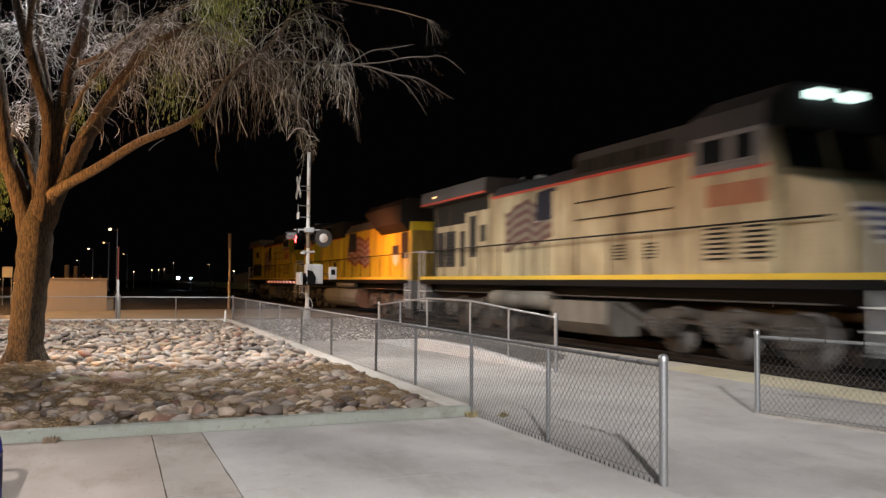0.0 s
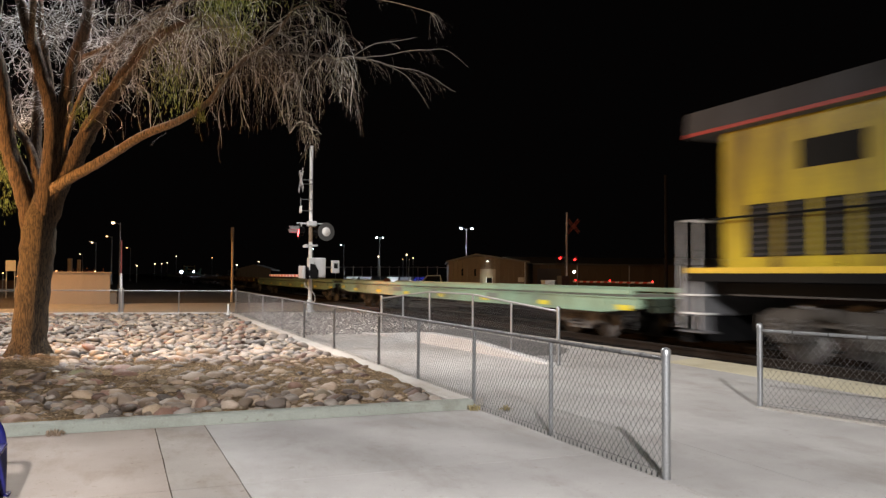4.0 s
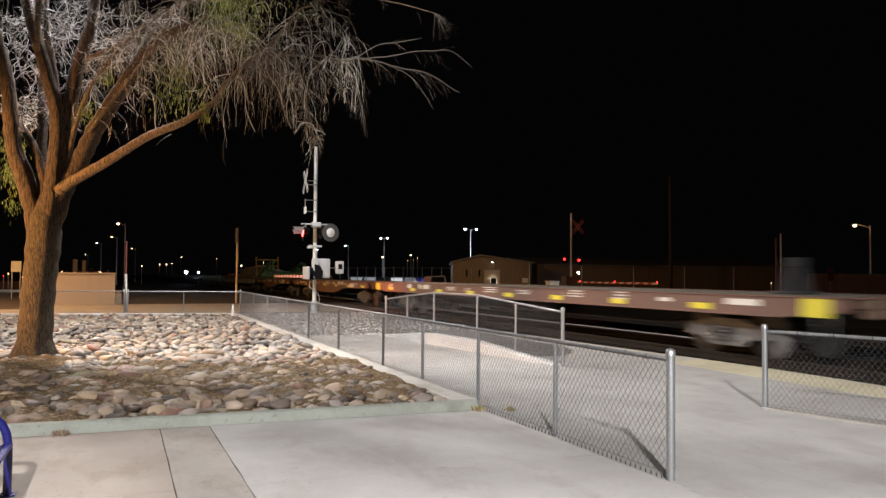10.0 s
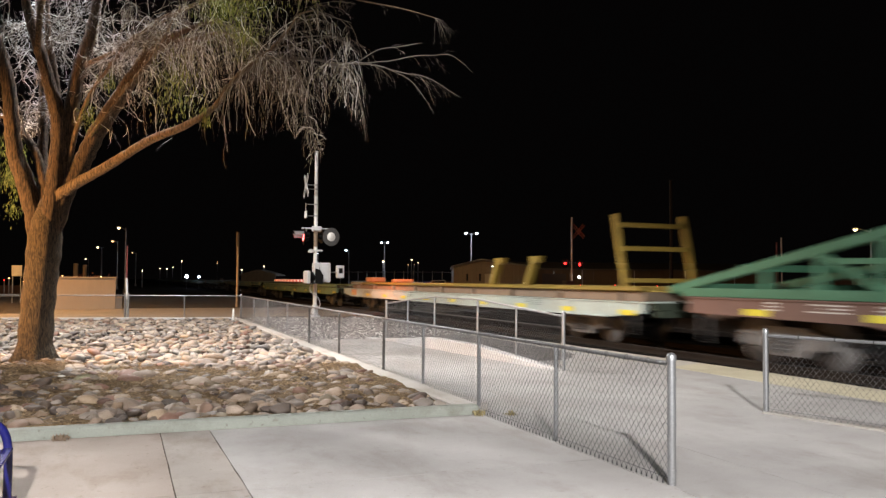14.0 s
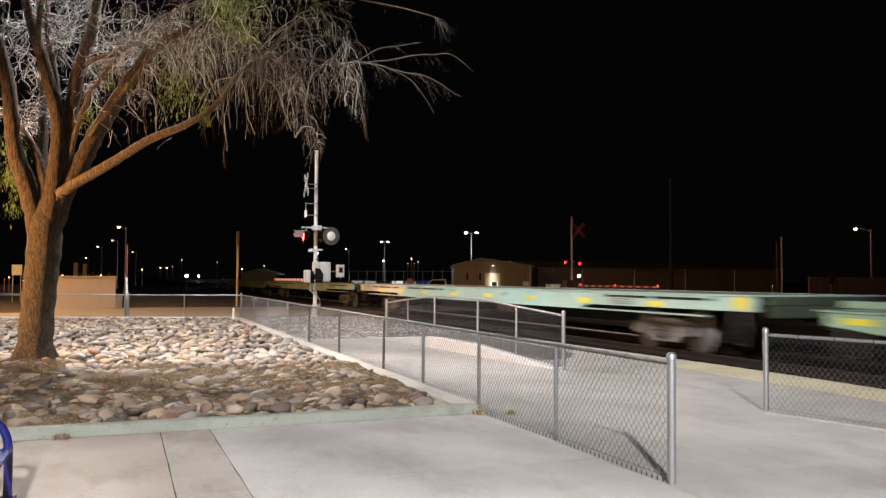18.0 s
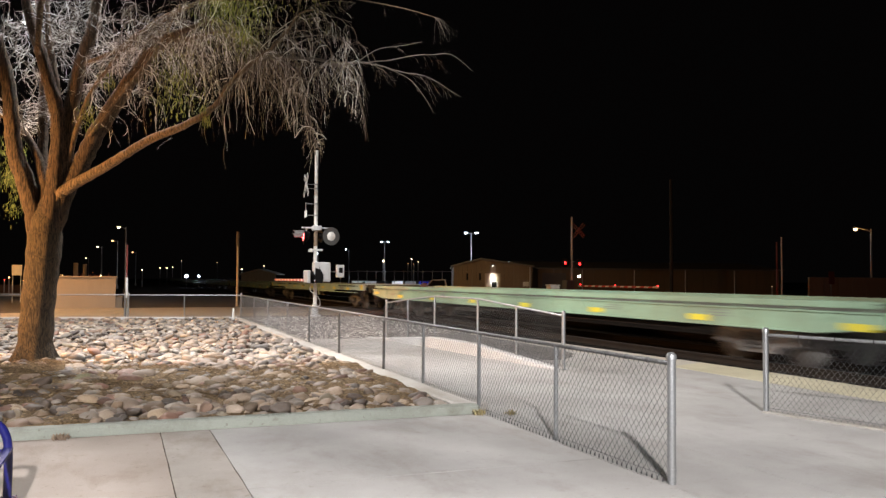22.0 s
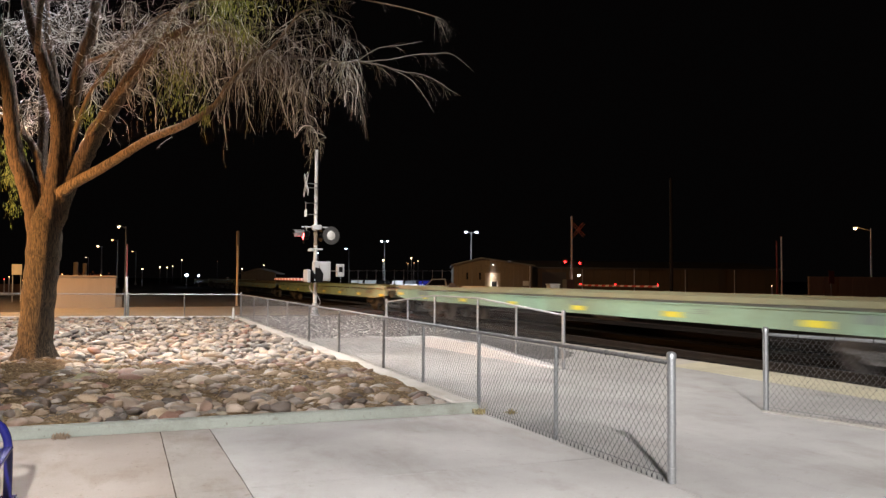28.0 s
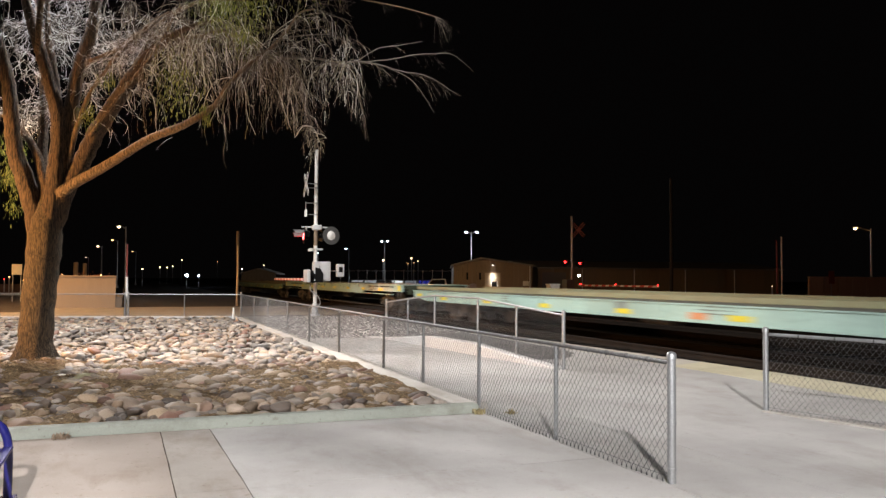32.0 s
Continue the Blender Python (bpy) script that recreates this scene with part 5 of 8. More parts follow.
def signal_near():
    s = thing("crossing_signal", "silver railroad crossing signal with crossbuck, flashers and gate", "crossing signal", pose(7.59, 34.86, 0))
    part("foundation", Shape().box(-0.35, 0.35, -0.35, 0.35, -0.1, 0.05, 0.02), M_KERB_PLAIN, s)
    base = part("base_casting", Shape().tube([(0, 0, 0.05), (0, 0, 0.12), (0, 0, 0.14), (0, 0, 0.55), (0, 0, 0.6)], [0.24, 0.24, 0.15, 0.13, 0.09], 16), M_GREYBOX, s)
    for k in range(4):
        a = k * math.pi / 2 + 0.78
        part("bolt", Shape().tube([(0.2 * math.cos(a), 0.2 * math.sin(a), 0.1), (0.2 * math.cos(a), 0.2 * math.sin(a), 0.18)], 0.018, 6), M_STEEL, base)
    part("mast", Shape().tube([(0, 0, 0.3), (0, 0, 7.3)], [0.085, 0.075], 18), M_WHITE, s, "white painted round mast")
    for z in (5.8, 5.62, 4.95, 4.45):
        part("bracket", Shape().tube([(0, 0, z), (-0.42, 0, z)], 0.016, 8), M_GALV, s)
        part("clamp", Shape().tube([(0, 0, z - 0.03), (0, 0, z + 0.03)], 0.095, 14), M_GALV, s)
    crossbuck(s, pose(-0.45, 0, 5.75, 0, 0, -90))
    part("track_sign", Shape().box(-0.02, 0.02, -0.2, 0.2, 4.35, 4.65, 0.008), M_WHITE, s, "small white sign plate", pose(-0.45, 0, 0))
    part("track_sign_stem", Shape().tube([(-0.45, 0, 4.6), (-0.45, 0, 5.0)], 0.02, 8), M_GALV, s)
    arm = Shape().tube([(-0.62, 0, 3.9), (0.72, 0, 3.9)], 0.035, 10).tube([(-0.42, 0, 3.9), (-0.42, 0, 3.66)], 0.03, 8).tube([(0.62, 0, 3.9), (0.62, 0, 3.62)], 0.03, 8)
    part("cross_arm", arm, M_GREYBOX, s, "silver cross arm")
    part("junction_box", Shape().box(-0.16, 0.24, -0.16, 0.16, 3.78, 4.0, 0.03), M_GREYBOX, s)
    flasher(s, (-0.55, -0.25, 3.6), (-1, 0.16, 0), True)
    flasher(s, (-0.45, 0.42, 3.5), (-1, 0.1, 0), True)
    flasher(s, (0.66, -0.1, 3.55), (0.2, -1, 0), False, 0.2, 0.4)
    flasher(s, (0.3, 0.25, 3.58), (1, 0.2, 0), True)
    part("band_rusty", Shape().tube([(0, 0, 3.1), (0, 0, 3.75)], 0.088, 16), M_WOOD, s, "rust-stained mast section")
    part("bell", Shape().tube([(-0.2, 0, 2.85), (-0.2, 0, 2.95), (-0.2, 0, 3.0)], [0.14, 0.12, 0.03], 14), M_GREYBOX, s)
    part("lower_clamp", Shape().box(-0.22, 0.3, -0.1, 0.1, 2.9, 2.98, 0.02), M_GREYBOX, s)
    box = part("gate_mechanism", Shape().box(-0.1, 0.62, -0.5, -0.02, 1.55, 2.4, 0.03), M_GREYBOX, s, "grey gate mechanism cabinet", pose(-0.05, 0, 0))
    part("door", Shape().box(0.1, 0.6, -0.52, -0.5, 1.62, 2.34, 0.008), M_GREYBOX, box)
    part("hinge", Shape().tube([(0.12, -0.53, 1.8), (0.12, -0.53, 2.2)], 0.014, 8), M_STEEL, box)
    part("pivot_hub", Shape().tube([(-0.45, -0.25, 1.75), (-0.1, -0.25, 1.75)], 0.27, 16), M_BLACK, s)
    part("mechanism_cover", Shape().prism([(-0.12, 1.5), (0.2, 1.5), (0.24, 1.85), (0.1, 2.1), (-0.12, 2.15)], "y", -0.56, -0.525), M_BLACK, s, "dark curved crank cover")
    part("counterweight", Shape().box(-0.5, -0.36, -0.75, 0.1, 1.5, 2.05, 0.03), M_GREYBOX, s)
    part("side_case", Shape().box(0.92, 1.25, -0.2, 0.05, 1.75, 2.3, 0.02), M_GREYBOX, s, "small grey meter case")
    part("case_window", Shape().box(1.0, 1.17, -0.21, -0.2, 1.95, 2.18), M_BLACK, s)
    part("case_strut", Shape().tube([(0.4, -0.1, 2.0), (0.95, -0.1, 2.0)], 0.025, 8), M_GALV, s)
    part("conduit", Shape().tube(smooth_path([Vector(q) for q in ((-0.2, -0.3, 1.55), (-0.3, -0.35, 1.2), (0.05, -0.4, 0.9), (0.15, -0.3, 0.55), (-0.1, -0.25, 0.35), (-0.12, -0.2, 0.0))], [1] * 6, 5)[0], 0.02, 8), M_GREYBOX, s, "pale flexible conduit")
    gate_arm(s, 8.2, pose(-0.4, -0.2, 1.62, 0, 0, 90), False)


def signal_far():
    s = thing("crossing_signal", "distant railroad crossing signal with lit red flashers", "crossing signal", pose(27.0, 46.2, -0.05))
    part("mast", Shape().tube([(0, 0, 0), (0, 0, 5.9)], 0.06, 12), M_GREYBOX, s)
    part("base_casting", Shape().tube([(0, 0, 0), (0, 0, 0.5)], [0.25, 0.12], 12), M_GREYBOX, s)
    crossbuck(s, pose(0.5, 0, 5.0, 0, 0, -62), M_DARKRED)
    part("cross_arm", Shape().tube([(-0.65, 0, 3.0), (0.7, 0, 3.0)], 0.03, 8), M_BLACK, s)
    flasher(s, (-0.5, 0, 2.88), (-0.5, -1, 0), True, 0.075)
    flasher(s, (0.6, 0, 2.82), (-0.5, -1, 0), True, 0.075)
    part("gate_mechanism", Shape().box(-0.5, 0.1, -0.2, 0.4, 1.0, 1.75, 0.03), M_DULL, s)
    part("work_lamp", Shape().tube([(0.45, -0.12, 2.0), (0.45, -0.2, 2.0)], [0.07, 0.08], 14), G_SIGNAL_WHITE, s, "bright white lamp on the signal")
    gate_arm(s, 8.6, pose(0.3, -0.3, 1.38, 0, 0, -90))


signal_near()
signal_far()


# ---- lamps, poles and signs ----
def street_lamp(x, y, tall, heads, glow_mat, label, lean=(1, 0), reach=1.2, r=0.09):
    s = thing("street_lamp", label, "street lamp", pose(x, y, -0.06))
    part("pole", Shape().tube([(0, 0, 0), (0, 0, tall)], [r, r * 0.6], 10), M_GALV, s)
    part("base", Shape().tube([(0, 0, 0), (0, 0, 0.5)], [r * 2.6, r * 2.2], 10), M_KERB_PLAIN, s)
    for k in range(heads):
        sg = 1 if k == 0 else -1
        dx, dy = lean[0] * reach * sg, lean[1] * reach * sg
        a = part("arm", Shape().tube([(0, 0, tall - 0.25), (dx * 0.6, dy * 0.6, tall), (dx, dy, tall + 0.05)], r * 0.45, 8), M_GALV, s)
        h = part("lamp_head", Shape().box(-0.26, 0.26, -0.16, 0.16, 0.0, 0.14, 0.05), M_GREYBOX, s, "", pose(dx, dy, tall))
        part("lamp_lens", Shape().tube([(0, 0, 0.02), (0, 0, -0.1), (0, 0, -0.16)], [0.17, 0.14, 0.05], 12), glow_mat, h, "glowing lamp lens")
    return s


street_lamp(43.4, 101.0, 8.15, 2, G_WHITE, "tall twin-headed white parking lot lamp", (0.93, -0.36), 0.75)
street_lamp(38.3, 124.4, 7.75, 2, G_WHITE, "tall twin-headed white parking lot lamp far off", (-0.93, 0.36), 0.5)
street_lamp(40.6, 155.8, 7.6, 1, G_WHITE, "single-headed white lot lamp far off", (-0.93, 0.36), 0.6)
street_lamp(64.1, 55.4, 6.7, 1, G_WARM, "street lamp with warm light beside the long building", (-0.93, 0.36), 1.45)
for x, y, gl in ((-0.35, 96.6, G_WARM), (-1.6, 132.5, G_AMBER), (-4.6, 160.5, G_WARM), (-11.0, 259.6, G_WARM), (1.5, 190.0, G_AMBER)):
    street_lamp(x, y, 7.35, 1, gl, "cobra-head street lamp with warm light on the road", (-0.93, 0.36), 0.8)


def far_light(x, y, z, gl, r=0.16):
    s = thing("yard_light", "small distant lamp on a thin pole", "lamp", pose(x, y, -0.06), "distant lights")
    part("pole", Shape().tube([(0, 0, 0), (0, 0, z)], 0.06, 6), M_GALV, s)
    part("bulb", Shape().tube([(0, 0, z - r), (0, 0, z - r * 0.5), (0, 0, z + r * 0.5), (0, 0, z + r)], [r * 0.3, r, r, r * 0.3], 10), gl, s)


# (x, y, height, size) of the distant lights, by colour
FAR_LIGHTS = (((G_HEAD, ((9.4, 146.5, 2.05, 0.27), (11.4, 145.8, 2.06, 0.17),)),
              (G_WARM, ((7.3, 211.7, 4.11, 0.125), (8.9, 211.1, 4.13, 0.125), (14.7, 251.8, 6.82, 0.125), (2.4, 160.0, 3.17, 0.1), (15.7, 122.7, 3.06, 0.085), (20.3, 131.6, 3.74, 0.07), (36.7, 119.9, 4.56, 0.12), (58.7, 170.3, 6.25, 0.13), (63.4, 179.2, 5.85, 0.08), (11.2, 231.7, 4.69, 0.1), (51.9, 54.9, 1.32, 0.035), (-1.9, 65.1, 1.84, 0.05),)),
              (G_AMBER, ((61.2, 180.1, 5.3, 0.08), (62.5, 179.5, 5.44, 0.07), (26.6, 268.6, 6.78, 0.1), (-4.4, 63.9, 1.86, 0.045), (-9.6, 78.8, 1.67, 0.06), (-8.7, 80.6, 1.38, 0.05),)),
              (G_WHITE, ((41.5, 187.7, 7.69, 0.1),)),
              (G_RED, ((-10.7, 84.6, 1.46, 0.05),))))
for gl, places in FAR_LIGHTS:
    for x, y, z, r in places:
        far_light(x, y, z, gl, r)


def wood_post(px, py, tall, r, mat, label, tip=None):
    s = thing("pole", label, "pole", pose(px, py, -0.06))
    part("shaft", Shape().tube([(0, 0, 0), (0.02, 0, tall * 0.5), (0, 0, tall)], [r, r * 0.93, r * 0.85], 10), mat, s)
    if tip:
        part("sleeve", Shape().tube([(0, 0, tall - tip), (0, 0, tall + 0.02)], r * 1.3, 10), M_WOOD, s)
    return s


wood_post(6.26, 51.1, 4.6, 0.075, M_POST, "weathered brown wooden post beside the road", 0.9)
wood_post(37.4, 49.6, 9.3, 0.14, M_DARKWOOD, "tall dark wooden utility pole")
p1 = wood_post(-0.06, 34.75, 1.75, 0.055, M_WHITE, "white and dark red gate post by the back fence")
part("upper_shaft", Shape().tube([(0, 0, 1.75), (0, 0, 3.05)], 0.03, 8), M_DARKRED, p1, "dark red upper shaft")
# the first pole's dark red paint stands in for red flasher light
for px, tall, mat, tint in ((44.7, 4.7, M_DARKRED, "reddish"), (45.15, 5.05, M_WHITE, "pale")):
    wood_post(px, 46.8, tall, 0.06, mat, "thin " + tint + " pole by the far road")


def road_sign(x, y, z, w, h, mat, label, face_m, legs):
    s = thing("road_sign", label, "sign", pose(x, y, -0.06))
    for dx in legs:
        part("leg", Shape().box(dx - 0.03, dx + 0.03, 0.02, 0.07, 0, z + h * 0.4, 0.005), M_GALV, s)
    part("panel", Shape().box(-w / 2, w / 2, -0.01, 0.015, z - h / 2, z + h / 2, 0.005), mat, s)
    return s


road_sign(-7.07, 61.8, 2.2, 0.62, 0.72, M_SHEET, "blank pale road sign on two legs", None, (-0.25, 0.25))
road_sign(48.65, 45.5, 2.05, 0.55, 0.95, M_DARKRED, "red roadside sign seen from behind", None, (0,))


def gate_house():
    s = thing("signal_cabinet", "pale metal signal equipment cabinet by the far track", "cabinet", pose(28.4, 51.3, -0.06))
    part("body", Shape().box(-0.36, 0.42, -0.3, 0.3, 0.1, 1.36, 0.03), M_WHITE, s)
    part("roof", Shape().box(-0.41, 0.47, -0.35, 0.35, 1.36, 1.44, 0.02), M_WHITE, s)
    part("door", Shape().box(-0.3, 0.05, -0.32, -0.3, 0.2, 1.28, 0.01), M_WHITE, s)
    part("plinth", Shape().box(-0.5, 0.5, -0.4, 0.4, 0, 0.1, 0.01), M_KERB_PLAIN, s)


gate_house()


# ---- buildings and walls far off ----
def low_wall():
    w = thing("wall_tan", "low tan stucco wall beside the road", "wall", kind="structure")
    part("wall_body", Shape().box(-3.75, -0.62, 48.0, 48.3, -0.1, 1.66, 0.02), M_STUCCO, w)
    part("wall_cap", Shape().box(-3.8, -0.57, 47.95, 48.35, 1.66, 1.74, 0.02), M_STUCCO, w)
    part("return_wall", Shape().box(-0.62, -0.3, 48.3, 52.0, -0.1, 0.6, 0.02), M_STUCCO, w)
    low = thing("wall_low", "low dark red block wall along the road", "wall", kind="structure")
    for i in range(6):
        part("wall_panel", Shape().box(-27 + i * 3.3, -23.75 + i * 3.3, 90.0, 90.25, -0.1, 0.9, 0.02), M_BROWN, low)
    rnd = random.Random(3)
    for k in range(4):
        b = thing("shrub", "small reddish shrub behind the tan wall", "shrub", pose(-3.3 + k * 0.78, 48.9, -0.06), "shrubs behind the wall")
        st = Shape()
        lf = Shape()
        for _ in range(14):
            d = Vector((rnd.uniform(-0.3, 0.3), rnd.uniform(-0.3, 0.3), 0))
            top = Vector((d.x, d.y, rnd.uniform(1.4, 1.86)))
            st.tube([(d.x * 0.2, d.y * 0.2, 0), d * 0.7 + Vector((0, 0, 0.9)), top], [0.015, 0.01, 0.005], 5, False)
            for _ in range(14):
                m = Matrix.LocRotScale(top + Vector((rnd.gauss(0, 0.1), rnd.gauss(0, 0.1), rnd.gauss(-0.1, 0.12))), Euler((rnd.uniform(0, 6), rnd.uniform(0, 6), rnd.uniform(0, 6))), None)
                lf.add([(0, -0.05, 0), (0.025, 0, 0.01), (0, 0.05, 0), (-0.025, 0, 0.01)], [(0, 1, 2), (0, 2, 3)], m)
        part("stems", st, M_WOOD, b)
        tagged(part("foliage", lf, M_REDLEAF, b), kind="stuff")
    for x, r, top in ((-4.15, 0.18, 2.95), (-3.45, 0.15, 2.86)):
        p = thing("pillar", "dim tan concrete pillar behind the wall", "pillar", pose(x, 75.0, -0.06), "pillars behind the wall")
        part("shaft", Shape().tube([(0, 0, 0), (0, 0, top - 0.12)], r, 14), M_STUCCO, p)
        part("cap", Shape().tube([(0, 0, top - 0.12), (0, 0, top - 0.06), (0, 0, top)], [r * 1.12, r * 1.12, r * 0.7], 14), M_STUCCO, p)


def turned(x, y, deg):
    return pose(x, y, -0.06, 0, 0, deg)


def gable_hall():
    """The hall with the lit door; its front faces the tracks."""
    a = math.degrees(math.atan2(62.44 - 64.91, 32.58 - 26.24))
    h = thing("hall", "low tan metal-sided hall with a shallow gable and lit door", "building", turned(26.24, 64.91, a))
    w, peak = 6.8, 2.35
    for i in range(17):
        x0 = i * w / 17
        x1 = x0 + w / 17 - 0.015
        z0, z1 = (2.92 + 0.56 * (x / peak if x < peak else (w - x) / (w - peak)) for x in (x0, x1))
        low = 2.2 if 8 <= i <= 9 else 0
        part("siding_panel", Shape().prism([(x0, low), (x1, low), (x1, z1), (x0, z0)], "y", 0, 0.1), M_SIDING, h)
    # added pale panel: its colour strengthens the lamp's arch of light
    part("door_light_panel", Shape().box(2.7, 3.25, -0.012, -0.004, 0, 2.3).box(3.78, 4.05, -0.012, -0.004, 0, 2.3).box(3.25, 3.78, -0.012, -0.004, 1.55, 2.3), M_STUCCO, h, "pale panel that brightens the door lamp's pool of light")
    part("door", Shape().box(3.2, 4.0, 0.1, 0.16, 0, 2.2, 0.01), M_BLACK, h, "dark steel door under a bright lamp")
    part("door_frame", Shape().box(3.22, 3.28, -0.03, 0.14, 0, 1.6, 0.01).box(3.75, 3.81, -0.03, 0.14, 0, 1.6, 0.01), M_WHITE, h)
    lampb = part("wall_lamp", Shape().box(3.2, 3.56, -0.4, 0.0, 2.98, 3.1, 0.03), M_BLACK, h)
    part("lamp_lens", Shape().box(3.32, 3.44, -0.3, -0.2, 2.955, 2.98), G_SIGNAL_WHITE, lampb, "glowing door lamp")
    part("side_wall", Shape().box(6.7, 6.8, 0.1, 18, 0, 2.9), M_SIDING, h)
    part("side_wall", Shape().box(0, 0.1, 0.1, 18, 0, 2.9), M_SIDING, h)
    for prof in ([(-0.2, 2.88), (peak, 3.52), (peak, 3.62), (-0.2, 2.98)], [(7.0, 2.88), (peak, 3.52), (peak, 3.62), (7.0, 2.98)]):
        part("roof", Shape().prism(prof, "y", -0.35, 18), M_ROOF, h)
    part("downpipe", Shape().tube([(6.6, -0.05, 0), (6.6, -0.05, 2.9)], 0.05, 8), M_GREYBOX, h)
    part("notice", Shape().box(6.0, 6.5, -0.02, 0.0, 1.2, 1.6), M_SHEET, h, "pale notice plate")
    for x in (1.1, 2.2):
        part("vent", Shape().box(x, x + 0.16, -0.02, 0.0, 1.7, 2.3), M_BLACK, h)
    a2 = math.degrees(math.atan2(59.25 - 64.2, 54.6 - 33.5))
    l = thing("long_shed", "long dark brown metal-sided shed behind the tracks", "building", turned(33.4, 64.6, a2))
    span = 24.0
    for i in range(32):
        x0 = i * span / 32
        part("siding_panel", Shape().box(x0, x0 + span / 32 - 0.02, 0, 0.1, 0, 2.75), M_SIDING, l)
    part("roof", Shape().prism([(-0.35, 2.72), (7.5, 3.5), (7.5, 3.6), (-0.35, 2.84)], "x", -0.3, span + 0.3), M_ROOF, l)
    part("end_wall", Shape().box(span - 0.1, span, 0.1, 14, 0, 2.75), M_SIDING, l)
    for x in (0.2, 4.9, 9.8, 14.7, 19.5):
        part("downpipe", Shape().tube([(x, -0.06, 0), (x, -0.06, 2.75)], 0.05, 8), M_GREYBOX, l)
    part("loading_door", Shape().box(1.2, 3.4, -0.02, 0.0, 0, 2.4, 0.005), M_ROOF, l)
    w2 = thing("yard_wall", "long dark block wall of the yard", "wall", pose(0, 0, 0), kind="structure")
    for i in range(9):
        part("wall_panel", Shape().box(56.2 + i * 1.7, 57.85 + i * 1.7, 55.0, 55.2, -0.1, 2.1, 0.02), M_STUCCO, w2)
    sh = thing("storage_shed", "small grey storage shed far along the track", "building", turned(12.2, 96.0, -20))
    for i in range(8):
        part("siding_panel", Shape().prism([(i * 0.5, 0), (i * 0.5 + 0.485, 0), (i * 0.5 + 0.485, 2.2 + 0.5 * (1 - abs((i * 0.5 + 0.485) / 2 - 1))), (i * 0.5, 2.2 + 0.5 * (1 - abs(i * 0.5 / 2 - 1)))], "y", 0, 0.1), M_DULL, sh)
    part("roof", Shape().prism([(-0.2, 2.15), (2, 2.72), (4.2, 2.15), (4.2, 2.25), (2, 2.84), (-0.2, 2.25)], "y", -0.3, 5), M_ROOF, sh)


low_wall()
gable_hall()


def yard_fence():
    f = thing("yard_fence", "tall grey chain-link yard fence far behind the tracks", "fence")
    a, b = Vector((24.5, 98.0, 0)), Vector((37.5, 84.0, 0))
    for i in range(16):
        q = a.lerp(b, i / 15)
        part("post", Shape().tube([(q.x, q.y, -0.1), (q.x, q.y, 2.75)], 0.04, 8), M_GALV, f)
    for z in (0.15, 2.6):
        part("rail", Shape().tube([(a.x, a.y, z), (b.x, b.y, z)], 0.025, 6), M_GALV, f)


yard_fence()


# ---- parked cars ----
def car(m, mat, label, pickup=False):
    c = thing("pickup_truck" if pickup else "car", label, "truck" if pickup else "car", m, "parked cars")
    L = 5.6 if pickup else 4.5
    low = [(0.0, 0.35), (0.0, 0.75), (0.1, 0.95), (1.3, 1.02), (L - 0.1, 1.05 if pickup else 1.0), (L, 0.9), (L, 0.38)]
    part("body", Shape().prism(low, "y", -0.9, 0.9), mat, c)
    top = [(1.2, 1.0), (1.9, 1.72), (3.3, 1.76), (3.5, 1.04)] if pickup else [(1.0, 1.0), (1.8, 1.45), (3.2, 1.46), (4.1, 1.0)]
    part("cabin", Shape().prism(top, "y", -0.78, 0.78), mat, c)
    inner = [(top[0][0] + 0.25, 1.06), (top[1][0] + 0.06, top[1][1] - 0.1), (top[2][0] - 0.06, top[2][1] - 0.1), (top[3][0] - 0.2, 1.06)]
    for y0, y1 in ((-0.79, -0.785), (0.785, 0.79)):
        part("side_window", Shape().prism(inner, "y", y0, y1), M_GLASS, c)
    for x in (0.85, L - 0.9):
        for y in (-0.85, 0.85):
            wh = part("wheel", Shape().tube([(x, y - 0.1, 0.34), (x, y + 0.1, 0.34)], 0.34, 18), M_BLACK, c)
            part("rim", Shape().tube([(x, y - 0.11, 0.34), (x, y + 0.11, 0.34)], 0.2, 12), M_GALV, wh)
    for y in (-0.65, 0.65):
        part("headlight", Shape().box(-0.02, 0.05, y - 0.15, y + 0.15, 0.68, 0.82, 0.02), M_GLASS, c)
        part("tail_light", Shape().box(L - 0.04, L + 0.02, y - 0.12, y + 0.12, 0.7, 0.85, 0.02), M_REDP, c)
    part("bumper", Shape().box(-0.08, 0.02, -0.85, 0.85, 0.35, 0.55, 0.03), M_BLACK, c)


car(pose(28.0, 80.4, -0.06, 0, 0, -22), M_WHITE, "white pickup truck parked in the yard", True)
tones = [M_WHITE, M_GREYBOX, M_BLACK, M_WHITE, M_GALV, M_BLUE, M_WHITE]
for k in range(7):
    car(pose(29.6 + k * 1.75, 109.5 - k * 0.75, -0.06, 0, 0, 70), tones[k], ("white", "grey", "black", "white", "silver", "blue", "white")[k] + " car parked in a row across the tracks")


